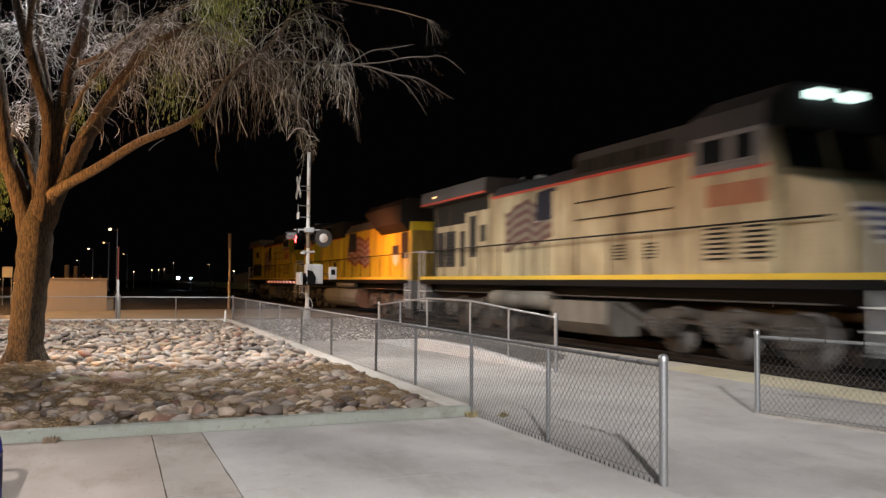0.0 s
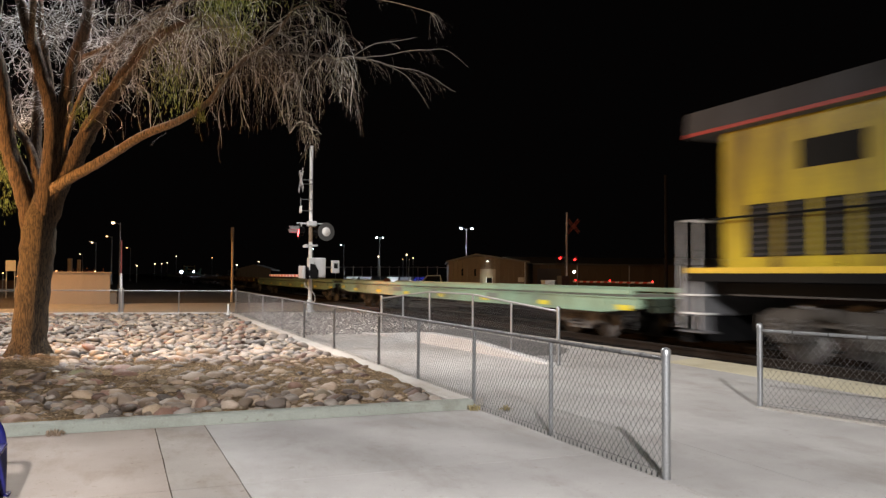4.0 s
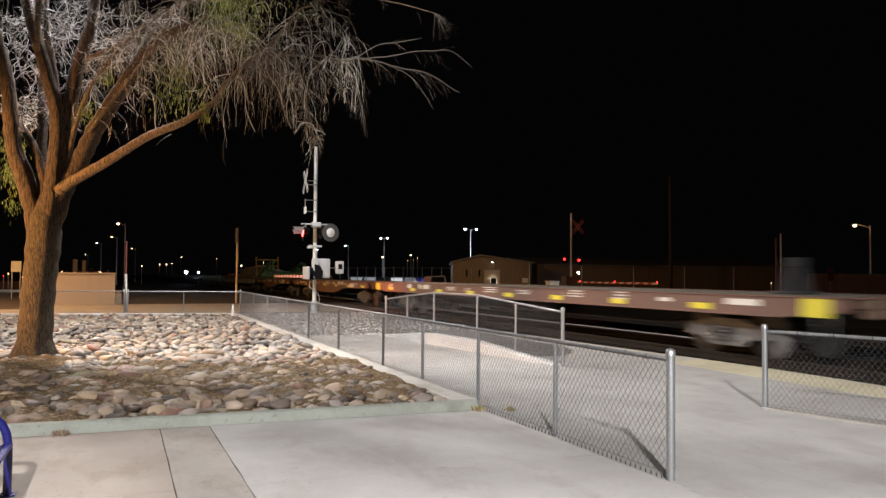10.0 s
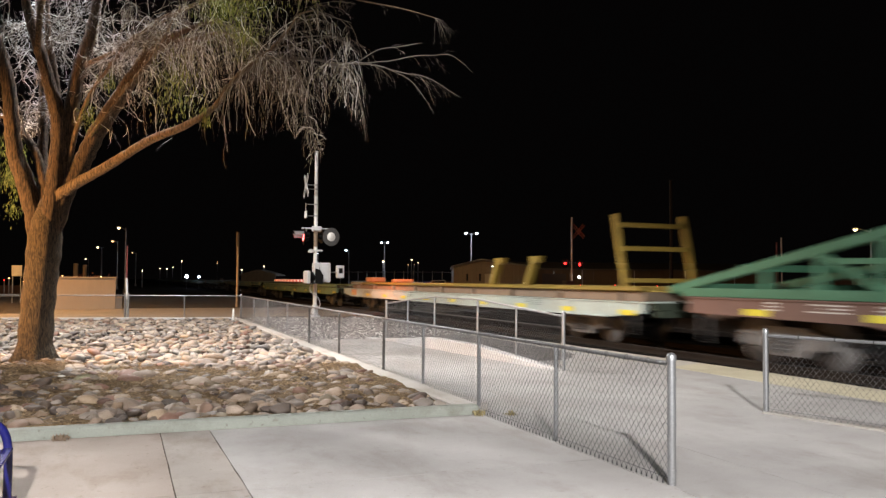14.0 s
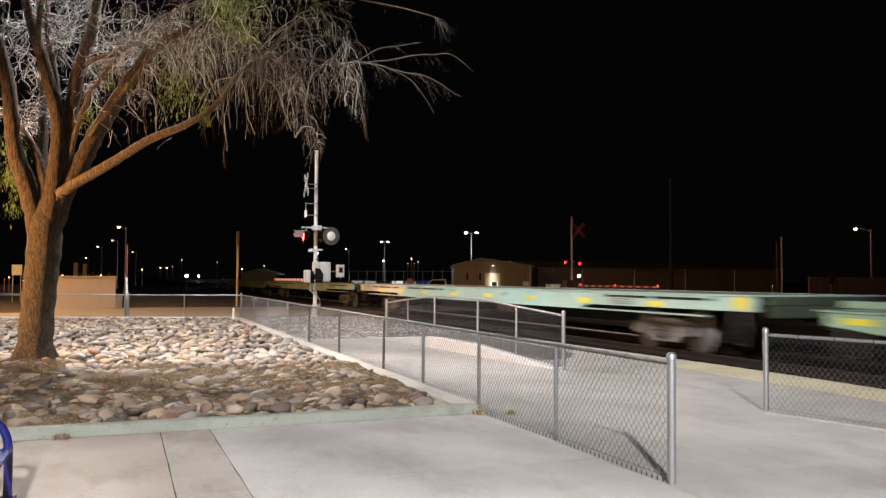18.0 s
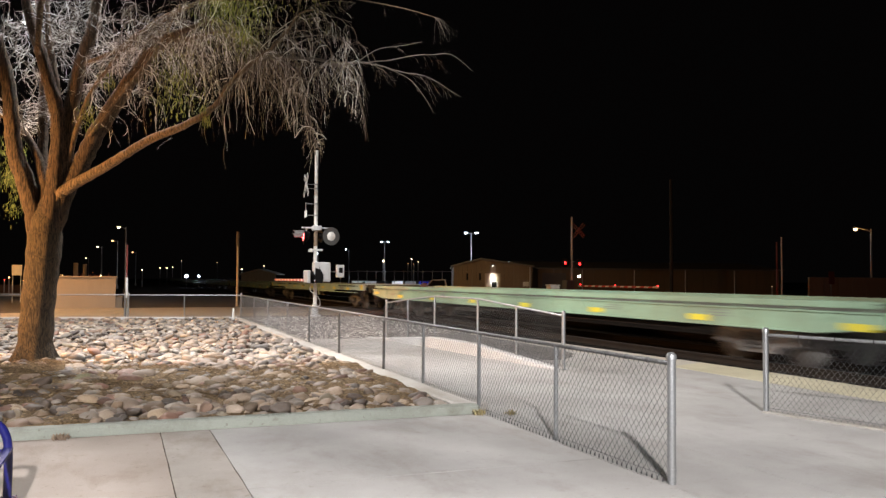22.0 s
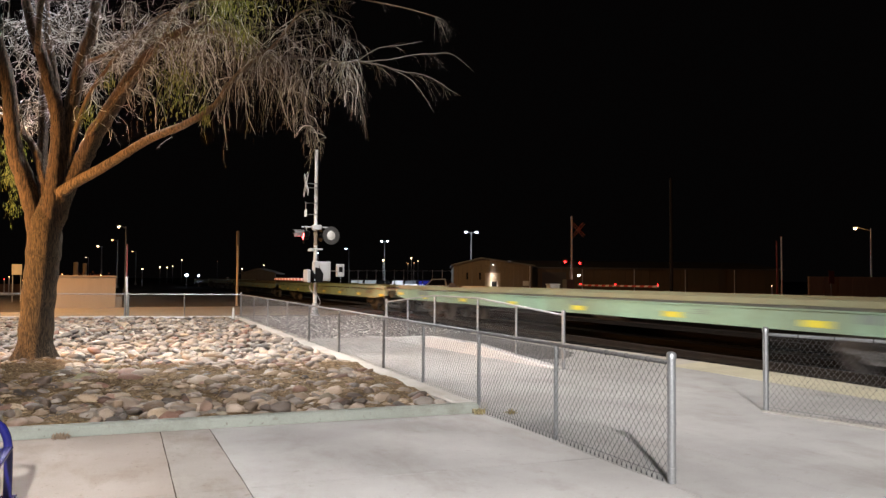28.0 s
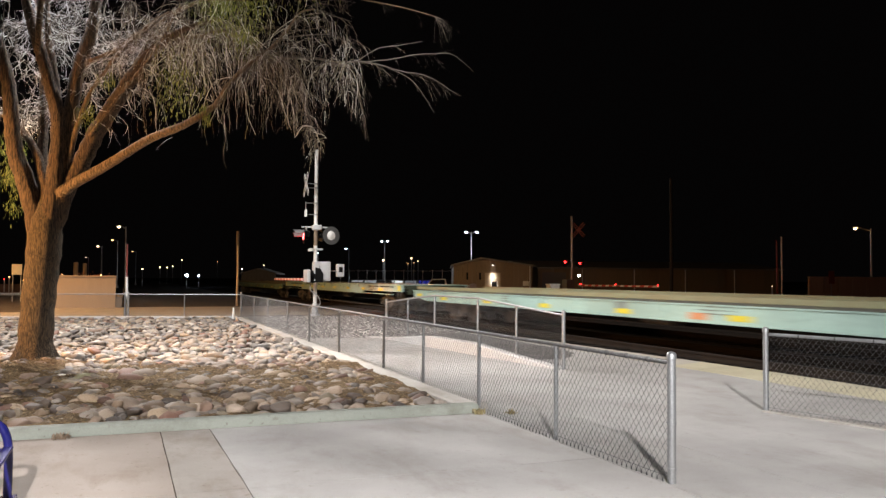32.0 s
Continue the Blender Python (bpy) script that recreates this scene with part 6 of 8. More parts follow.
# ---- bench, litter and weeds ----
def bench():
    b = thing("bench", "glossy blue tubular steel park bench", "bench", pose(-0.885, 6.98, 0, 0, 0, 90))
    for x in (0.0, -1.7):
        loop = [Vector(q) for q in ((x, -0.06, 0.0), (x, -0.06, 0.36), (x, -0.03, 0.51), (x, 0.04, 0.58), (x, 0.14, 0.58), (x, 0.24, 0.51), (x, 0.28, 0.36), (x, 0.28, 0.0))]
        part("arm_loop", Shape().tube(smooth_path(loop, [1] * 8, 5)[0], 0.032, 12), M_BLUE, b)
        part("seat_bracket", Shape().tube([(x, -0.06, 0.36), (x, 0.28, 0.36)], 0.02, 10), M_BLUE, b)
        for y in (-0.06, 0.28):
            part("foot", Shape().box(x - 0.06, x + 0.06, y - 0.06, y + 0.06, 0, 0.012, 0.003), M_BLUE, b)
    for i in range(4):
        y = -0.1 + i * 0.1
        part("seat_slat", Shape().box(-1.72, -0.04, y, y + 0.075, 0.38, 0.4, 0.006), M_BLUE, b)


def tuft(x, y, z, n, size, mat, label, name="weed", category="weed"):
    rnd = random.Random(int(x * 100 + y * 10))
    s = Shape()
    for _ in range(n):
        a = rnd.uniform(0, 6.28)
        r = rnd.uniform(0.2, 1.0) * size
        q = Vector((x + rnd.gauss(0, size * 0.35), y + rnd.gauss(0, size * 0.35), z))
        tip = q + Vector((math.cos(a) * r * 0.6, math.sin(a) * r * 0.6, rnd.uniform(0.2, 0.8) * size))
        side = Vector((-math.sin(a), math.cos(a), 0)) * size * 0.09
        mid = q.lerp(tip, 0.55) + Vector((0, 0, size * 0.12))
        s.add([q - side * 0.5, q + side * 0.5, mid + side, tip, mid - side], [(0, 1, 2, 3, 4)])
    return solid(name, s, mat, label, category)


bench()
tuft(-0.62, 9.34, 0.0, 90, 0.09, M_WOOD, "clump of dry dark leaves against the kerb", "leaf_litter", "litter")
tuft(4.12, 9.33, 0.0, 60, 0.1, M_DRYGRASS, "dry yellow weed at the kerb corner")
tuft(4.5, 9.2, 0.0, 40, 0.09, M_DRYGRASS, "dry yellow weed under the fence")
tuft(4.42, 12.2, 0.0, 40, 0.1, M_DRYGRASS, "small dry weed beside the kerb")
st = thing("marker_stake", "short white marker stake among the cobbles", "stake", pose(3.75, 31.6, 0))
part("stake_post", Shape().tube([(0, 0, 0), (0, 0, 0.35)], 0.05, 10), M_WHITE, st)
part("stake_tip", Shape().tube([(0, 0, 0.35), (0, 0, 0.52), (0, 0, 0.56)], [0.04, 0.03, 0.005], 10), M_WHITE, st)
# ---- the train ----
SPEED, TRACK_X, RAIL_Z = 15.24, 12.45, 0.12
CARS, WHEELS, LOCO_WHEELS = [], [], []
M_STENCIL = paint("faded_stencil", (0.17, 0.2, 0.18), (0.12, 0.13, 0.1), 0.6, 0, 0.6, 2.0, False, 0.0)
M_ROD = paint("pale_worn_steel", (0.2, 0.195, 0.19), (0.1, 0.09, 0.08), 0.5, 0.4, 0.5, 1.0, False, 0.0)
M_ENDS = paint("grimy_green", (0.05, 0.065, 0.045), (0.02, 0.02, 0.015), 0.8, 0, 0.6, 1.5, False, 0.1, spec=0.2)


def beam(s, a, b, w=0.09):
    """A square bar from a to b."""
    a, b = Vector(a), Vector(b)
    d = (b - a)
    q = d.to_track_quat("Y", "Z").to_matrix().to_4x4()
    s.box(-w, w, 0, d.length, -w, w, 0.01, Matrix.Translation(a) @ q)
    return s


def wheelset_mesh(r, name):
    s = Shape()
    s.tube([(-0.95, 0, 0), (0.95, 0, 0)], 0.085, 10)
    for sg in (-1, 1):
        prof = [(0.66, r + 0.025), (0.69, r + 0.028), (0.70, r), (0.80, r - 0.005), (0.80, r - 0.06), (0.765, r - 0.07), (0.755, 0.17), (0.82, 0.15), (0.82, 0.09)]
        s.tube([(sg * x, 0, 0) for x, _ in prof], [q for _, q in prof], 28)
        # cast webs that show the turning
        for k in range(6):
            a = k * math.pi / 3
            m = Matrix.Translation((sg * 0.775, 0, 0)) @ Euler((a, 0, 0)).to_matrix().to_4x4()
            s.box(-0.02, 0.02, -0.025, 0.025, 0.14, r - 0.07, 0, m)
        s.tube([(sg * 0.82, 0, 0), (sg * 0.95, 0, 0)], 0.1, 12)
    return s.mesh(name, M_TRUCK)


WHEEL_SMALL = wheelset_mesh(0.46, "wheelset")
WHEEL_LARGE = wheelset_mesh(0.53, "wheelset")


def wheelset(bogie, y, z, mesh, store):
    w = new("wheelset", mesh)
    w.parent = bogie
    w.matrix_parent_inverse = Matrix.Translation((0, y, z))
    w["label"] = "steel wheels on an axle"
    store.append(w)


def coil(x, y, z0, z1, r=0.07, turns=4):
    n = turns * 8
    return Shape().tube([(x + r * math.cos(k * math.pi / 4), y + r * math.sin(k * math.pi / 4), z0 + (z1 - z0) * k / n) for k in range(n + 1)], 0.018, 5)


def freight_bogie(parent, y):
    b = part("bogie", Shape().box(-0.75, 0.75, -0.2, 0.2, 0.42, 0.68, 0.03), M_TRUCK, parent, "cast grey freight bogie", pose(0, y, 0))
    for sg in (-1, 1):
        f = Shape()
        x0, x1 = (0.9, 1.05) if sg > 0 else (-1.05, -0.9)
        f.prism([(-1.2, 0.38), (-1.15, 0.62), (-0.75, 0.66), (-0.45, 0.74), (0.45, 0.74), (0.75, 0.66), (1.15, 0.62), (1.2, 0.38), (0.7, 0.36), (0.45, 0.2), (-0.45, 0.2), (-0.7, 0.36)], "x", x0, x1)
        part("side_frame", f, M_TRUCK, b)
        for k in range(3):
            yy = -0.24 + k * 0.24
            xx = x0 - 0.05 if sg < 0 else x1 + 0.05
            part("spring", coil(xx, yy, 0.28, 0.6), M_STEEL, b)
        for yy in (-0.9, 0.9):
            part("bearing_cap", Shape().tube([(sg * 0.95, yy, 0.46), (sg * 1.12, yy, 0.46)], [0.15, 0.12], 14), M_STEEL, b)
    for yy in (-0.9, 0.9):
        wheelset(b, yy, 0.46, WHEEL_SMALL, WHEELS)


def coupler(parent, y, sg):
    c = Shape().box(-0.09, 0.09, y - 0.55 if sg > 0 else y, y if sg > 0 else y + 0.55, 0.76, 0.96, 0.02)
    c.box(-0.17, 0.17, y - 0.1, y + 0.1, 0.7, 1.02, 0.04)
    part("coupler", c, M_RUST, parent)
    part("air_hose", Shape().tube(smooth_path([Vector(q) for q in ((-0.35, y - sg * 0.2, 0.8), (-0.38, y, 0.55), (-0.3, y + sg * 0.2, 0.42))], [1] * 3, 4)[0], 0.03, 8), M_BLACK, parent)


def flatcar(label, mat, length, z0, z1, guard=None, fish=0.0, marks="few", hitches=(), seed=0, m=None, end_red=False, rail=None, slots=False, hang=(), rod=True):
    """A flat car from its front end at y = 0 to y = length; z0 and z1 are the heights of the side sill."""
    rnd = random.Random(seed)
    c = thing("flatcar", label, "flatcar", m, "cars of the train")
    inset = 0.78 if fish else 0.85
    a, b = inset, length - inset
    ends = M_ENDS if mat is not M_BROWN else M_RUST
    for sg in (-1, 1):
        x0, x1 = (1.42, 1.54) if sg > 0 else (-1.54, -1.42)
        if fish:
            prof = [(a, z1), (b, z1), (b, z0 + 0.05), (b - 4.4, z0), (b - 6.6, z0 - fish), (a + 6.6, z0 - fish), (a + 4.4, z0), (a, z0 + 0.05)]
        elif slots:
            prof = [(a, z1), (b, z1), (b, z0 + 0.13), (b - 5.9, z0 + 0.11), (b - 6.2, z0), (a + 6.2, z0), (a + 5.9, z0 + 0.11), (a, z0 + 0.13)]
        else:
            prof = [(a, z1), (b, z1), (b, z0 + 0.12), (b - 1.3, z0), (a + 1.3, z0), (a, z0 + 0.12)]
        sill = part("side_sill", Shape().prism(prof, "x", x0, x1), mat, c)
        xo = x0 - 0.006 if sg < 0 else x1
        xf = xo + 0.006
        part("sill_flange", Shape().box(x0 - 0.03, x1 + 0.03, a, b, z1 - 0.035, z1, 0.006), mat, sill)
        part("sill_flange", Shape().box(x0 - 0.025, x1 + 0.025, a + (6.7 if fish else 1.4), b - (6.7 if fish else 1.4), z0 - fish - 0.02, z0 - fish + 0.012, 0.004), mat, sill)
        # reflective marks and stencilled panels
        big = marks == "many" and not fish
        spots = [(a + 0.3, 0.6, 0.02, z1 - z0 - 0.03), (b - 0.75, 0.6, 0.02, z1 - z0 - 0.03)] if big else []
        if slots:
            spots = [(a + 0.12, 0.4, 0.16, 0.24), (b - 0.5, 0.4, 0.16, 0.24)]
        step = 3.9 if marks == "faint" else 2.98 if big or slots else 2.75
        y = a + (3.25 if big else 2.75 if slots else 0.3)
        while y < b - (2.2 if big or slots else 0.8):
            spots.append((y, 0.62, 0.14 if slots else 0.06, 0.12))
            y += step
        if marks == "faint":
            spots.append((b - 0.95, 0.62, 0.15, 0.11))
        for y, w, up, h in spots:
            part("reflector", Shape().box(xo, xf, y, y + w, z0 + up, z0 + up + h), M_REFLECT, sill, "yellow reflective mark")
        if fish:
            part("stencil", Shape().box(xo, xf, a + 2.3, a + 3.3, z0 + 0.06, z0 + 0.27), M_SHEET, sill, "white stencil panel")
        if slots:
            # long dark slots under the top flange, a block of dark bars and brackets under the sill
            for y0, y1 in ((1.9, 6.0), (length - 12.3, length - 8.3), (length - 7.0, length - 3.0)):
                part("slot", Shape().box(xo, xf, y0, y1, z1 - 0.14, z1 - 0.085), M_BLACK, sill, "dark slot under the top flange")
            bars = Shape()
            for k in range(4):
                bars.box(xo, xf, 4.75, 5.65, z0 + 0.16 + k * 0.05, z0 + 0.185 + k * 0.05)
            part("stencil", bars, M_LOCO_G, sill, "block of dark stencilled bars")
        for y, w, h in hang:
            part("bracket", Shape().box(x0 + 0.03, x1 - 0.03, y - w / 2, y + w / 2, z0 - h, z0 + 0.01, 0.008), mat, sill)
        panels = {"few": 4, "many": 11, "faint": 5}[marks]
        for k in range(panels):
            y = a + 1.4 + (b - a - 3.4) * (k + rnd.uniform(0.1, 0.7)) / panels
            w, h = rnd.uniform(0.35, 1.3), rnd.uniform(0.08, 0.18)
            zz = z0 + (z1 - z0) * (0.5 if slots else 0.45)
            if slots and (y < 7 or y > length - 8):
                continue
            bars = Shape()
            if rnd.random() < 0.6:
                for q in range(3):
                    bars.box(xo, xf, y, y + w * rnd.uniform(0.6, 1.0), zz + q * h * 0.4, zz + q * h * 0.4 + h * 0.16)
            else:
                bars.box(xo, xf, y, y + w, zz, zz + h)
            part("stencil", bars, M_SHEET if marks == "many" else M_STENCIL, sill)
        if end_red:
            y, w = (b - 2.6, 1.0) if end_red is True else (end_red, 0.55)
            part("rust_patch", Shape().box(xo, xf, y, y + w, z0 + 0.05, z1 - (0.04 if end_red is True else 0.18)), M_ORANGEP, sill, "orange primer patch")
        # posts along the sill
        for k in range(int(length / 1.9)):
            y = a + 1.2 + k * 1.9
            if y < b - 1:
                xq = x0 - 0.03 if sg < 0 else x1
                part("stake_pocket", Shape().box(xq, xq + 0.03, y, y + 0.12, z1 - 0.2, z1 - 0.04, 0.004), mat, sill)
        if guard:
            g = Shape().box(x0 + 0.02, x1 + 0.02, a + 0.3, b - 0.3, z1 + 0.05, z1 + guard, 0.01)
            for k in range(int(length / 1.5)):
                y = a + 0.4 + k * 1.5
                if y < b - 0.4:
                    g.box(x0 + 0.04, x1, y, y + 0.08, z1 - 0.01, z1 + 0.06)
            part("guard_rail", g, rail or M_RAIL, c, "low guard rail along the deck edge")
        # step and grab iron at the corners
        for y in (a + 0.25, b - 0.65):
            st = Shape().tube([(x0 + 0.06, y, z0 + 0.1), (x0 + 0.06, y, 0.35), (x0 + 0.06, y + 0.4, 0.35), (x0 + 0.06, y + 0.4, z0 + 0.1)], 0.015, 6)
            part("step", st, M_TRUCK, c)
    planks = Shape()
    n = int((b - a) / 0.24)
    for k in range(n):
        y = a + 0.02 + k * (b - a - 0.04) / n
        planks.box(-1.41, 1.41, y, y + (b - a) / n - 0.012, z1 - 0.08, z1 - 0.012 + rnd.uniform(-0.004, 0.004))
    part("deck", planks, M_DECK, c, "grimy plank deck")
    part("center_sill", Shape().prism([(a, z0 + 0.1), (b, z0 + 0.1), (b, 0.72), (b - 5.4, 0.64), (b - 6.6, 0.5), (a + 6.6, 0.5), (a + 5.4, 0.64), (a, 0.72)], "x", -0.32, 0.32), M_BLACK, c)
    for y0, y1 in ((0.6, a - 0.02), (b + 0.02, length - 0.6)):
        part("end_platform", Shape().box(-1.36, 1.36, y0, y1, z1 - 0.2, z1 - 0.03, 0.02), ends, c, "grimy dark end platform")
        part("platform_lip", Shape().box(-1.5, 1.5, y0, y1, z1 - 0.03, z1 + 0.005, 0.01), mat, c)
    for y0 in (0.6, length - 0.75):
        part("end_sill", Shape().box(-1.3, 1.3, y0, y0 + 0.15, z0 + 0.02, z1 - 0.2, 0.02), ends, c)
    part("brake_reservoir", Shape().tube([(-0.75, length * 0.42, 0.72), (-0.75, length * 0.42 + 1.1, 0.72)], 0.2, 14), M_TANK, c)
    if rod:
        part("brake_rod", Shape().tube([(-0.95, 5.4, 0.25), (-0.95, length - 5.4, 0.25)], 0.02, 6), M_ROD, c, "long thin pale brake rod")
        for y in (5.5, length * 0.5, length - 5.5):
            part("rod_hanger", Shape().tube([(-0.95, y, 0.25), (-0.95, y, z0 + 0.1)], 0.012, 6), M_BLACK, c)
    for k in range(5):
        y = 5.5 + (length - 11) * k / 4
        part("cross_bearer", Shape().box(-1.42, 1.42, y - 0.07, y + 0.07, z0 - 0.02, z0 + 0.2), M_BLACK, c)
    part("brake_wheel", Shape().tube([(1.1, b + 0.08, z1 + 0.1), (1.1, b + 0.12, z1 + 0.1)], 0.2, 16), M_RUST, c)
    for y, hz in hitches:
        h = Shape().box(-0.4, 0.4, y - 0.25, y + 0.25, z1 - 0.01, z1 + 0.06, 0.02)
        for x in (-0.24, 0.24):
            beam(h, (x, y + 0.12, z1 + 0.05), (x * 0.6, y, z1 + hz), 0.05)
            beam(h, (x, y - 0.12, z1 + 0.05), (x * 0.6, y, z1 + hz), 0.04)
        h.box(-0.24, 0.24, y - 0.08, y + 0.08, z1 + hz - 0.2, z1 + hz, 0.02)
        part("trailer_hitch", h, M_LOCO_R, c, "dark upright trailer hitch")
    inner = 2.9 if fish else 4.25
    freight_bogie(c, inner)
    freight_bogie(c, length - inner)
    coupler(c, 0.06, -1)
    coupler(c, length - 0.06, 1)
    return c


def loco_bogie(parent, y, F):
    b = part("bogie", Shape().box(-0.7, 0.7, -2.3, 2.3, 0.5, 0.78, 0.04), M_GEAR, parent, "grey three-axle locomotive bogie", F @ pose(0, y, 0))
    for sg in (-1, 1):
        x0, x1 = (0.98, 1.14) if sg > 0 else (-1.14, -0.98)
        f = Shape().prism([(-2.6, 0.55), (-2.6, 0.85), (-2.2, 1.0), (2.2, 1.0), (2.6, 0.85), (2.6, 0.55), (2.25, 0.42), (1.5, 0.42), (1.2, 0.7), (0.65, 0.7), (0.4, 0.42), (-0.4, 0.42), (-0.65, 0.7), (-1.2, 0.7), (-1.5, 0.42), (-2.25, 0.42)], "x", x0, x1)
        part("side_frame", f, M_GEAR, b)
        xx = x1 + 0.05 if sg > 0 else x0 - 0.05
        for yy in (-1.87, 0, 1.87):
            part("journal_box", Shape().box(xx - 0.12, xx + 0.12, yy - 0.2, yy + 0.2, 0.36, 0.72, 0.04), M_GEAR, b)
            for d in (-0.32, 0.32):
                part("spring", coil(xx, yy + d, 0.5, 0.82), M_STEEL, b)
        for yy in (-0.95, 0.95):
            part("brake_cylinder", Shape().tube([(xx, yy - 0.2, 0.92), (xx, yy + 0.2, 0.92)], 0.12, 12), M_GEAR, b)
        part("sand_pipe", Shape().tube([(xx, -2.55, 1.1), (xx, -2.62, 0.6), (xx - sg * 0.1, -2.5, 0.15)], 0.025, 6), M_BLACK, b)
    for yy in (-1.87, 0, 1.87):
        wheelset(b, yy, 0.53, WHEEL_LARGE, LOCO_WHEELS)


def louvres(parent, F, y0, y1, z0, z1, x, mat_back, n=7, name="louvre_panel"):
    sg = 1 if x > 0 else -1
    pn = part(name, Shape().box(min(x, x + sg * 0.012), max(x, x + sg * 0.012), y0, y1, z0, z1), mat_back, parent, "", F)
    s = Shape()
    for k in range(n):
        z = z0 + (z1 - z0) * (k + 0.25) / n
        s.box(min(x + sg * 0.012, x + sg * 0.03), max(x + sg * 0.012, x + sg * 0.03), y0 + 0.03, y1 - 0.03, z, z + (z1 - z0) / n * 0.45)
    part("slats", s, M_LOCO_D if mat_back is not M_LOCO_D else M_LOCO_R, pn)


def flag(parent, F, x, y0, y1, z0, z1, sooty=False):
    """A painted waving flag: blue field forward and up, red and white stripes behind."""
    sg = 1 if x > 0 else -1
    e = part("flag_emblem", Shape().box(min(x, x + sg * 0.003), max(x, x + sg * 0.003), y0 + 0.5, y1 - 0.5, z0 + 0.5, z1 - 0.5), M_SHEET, parent, "painted waving flag on the hood side", F)

    def wave(y):
        return 0.1 * math.sin((y - y0) * 3.4) + 0.05 * math.sin((y - y0) * 7.1)
    n, cols = 9, 16
    tall = (z1 - z0) * 0.86
    for k in range(n):
        s = Shape()
        for i in range(cols):
            ya, yb = y0 + (y1 - y0) * i / cols, y0 + (y1 - y0) * (i + 1) / cols
            if k >= 5 and ya < y0 + (y1 - y0) * 0.42:
                continue
            za, zb = z0 + 0.12 + tall * k / n, z0 + 0.12 + tall * (k + 1) / n
            v = [(x + sg * d, y, z + wave(y) - 0.25 * (y - y0) / (y1 - y0)) for d in (0.003, 0.008) for y, z in ((ya, za), (yb, za), (yb, zb), (ya, zb))]
            s.add(v, [(0, 1, 2, 3), (7, 6, 5, 4), (0, 4, 5, 1), (2, 6, 7, 3), (0, 3, 7, 4), (1, 5, 6, 2)])
        part("flag_stripe", s, (M_FLAG_DIM if k % 2 == 0 else M_FLAG_GREY) if sooty else (M_FLAG_R if k % 2 == 0 else M_FLAG_W), e)
    yb = y0 + (y1 - y0) * 0.44
    part("flag_field", Shape().prism([(y0 + 0.1, z0 + tall * 0.5), (yb, z0 + tall * 0.5), (yb - 0.1, z1), (y0 + 0.35, z1 + 0.08)], "x", min(x + sg * 0.008, x + sg * 0.012), max(x + sg * 0.008, x + sg * 0.012)), M_FLAG_B, e)


M_FLAG_R = paint("flag_red", (0.22, 0.045, 0.04), (0.12, 0.05, 0.04), 0.5, 0, 0.4, 1.5, True, 0.0)
M_FLAG_DIM = paint("sooty_red", (0.11, 0.045, 0.035), (0.06, 0.035, 0.03), 0.6, 0, 0.5, 1.5, True, 0.0)
M_FLAG_GREY = paint("sooty_white", (0.2, 0.16, 0.12), (0.1, 0.07, 0.05), 0.6, 0, 0.5, 1.5, True, 0.0)
G_BOARD = glow("number_board", (0.75, 1.0, 0.92), 4)


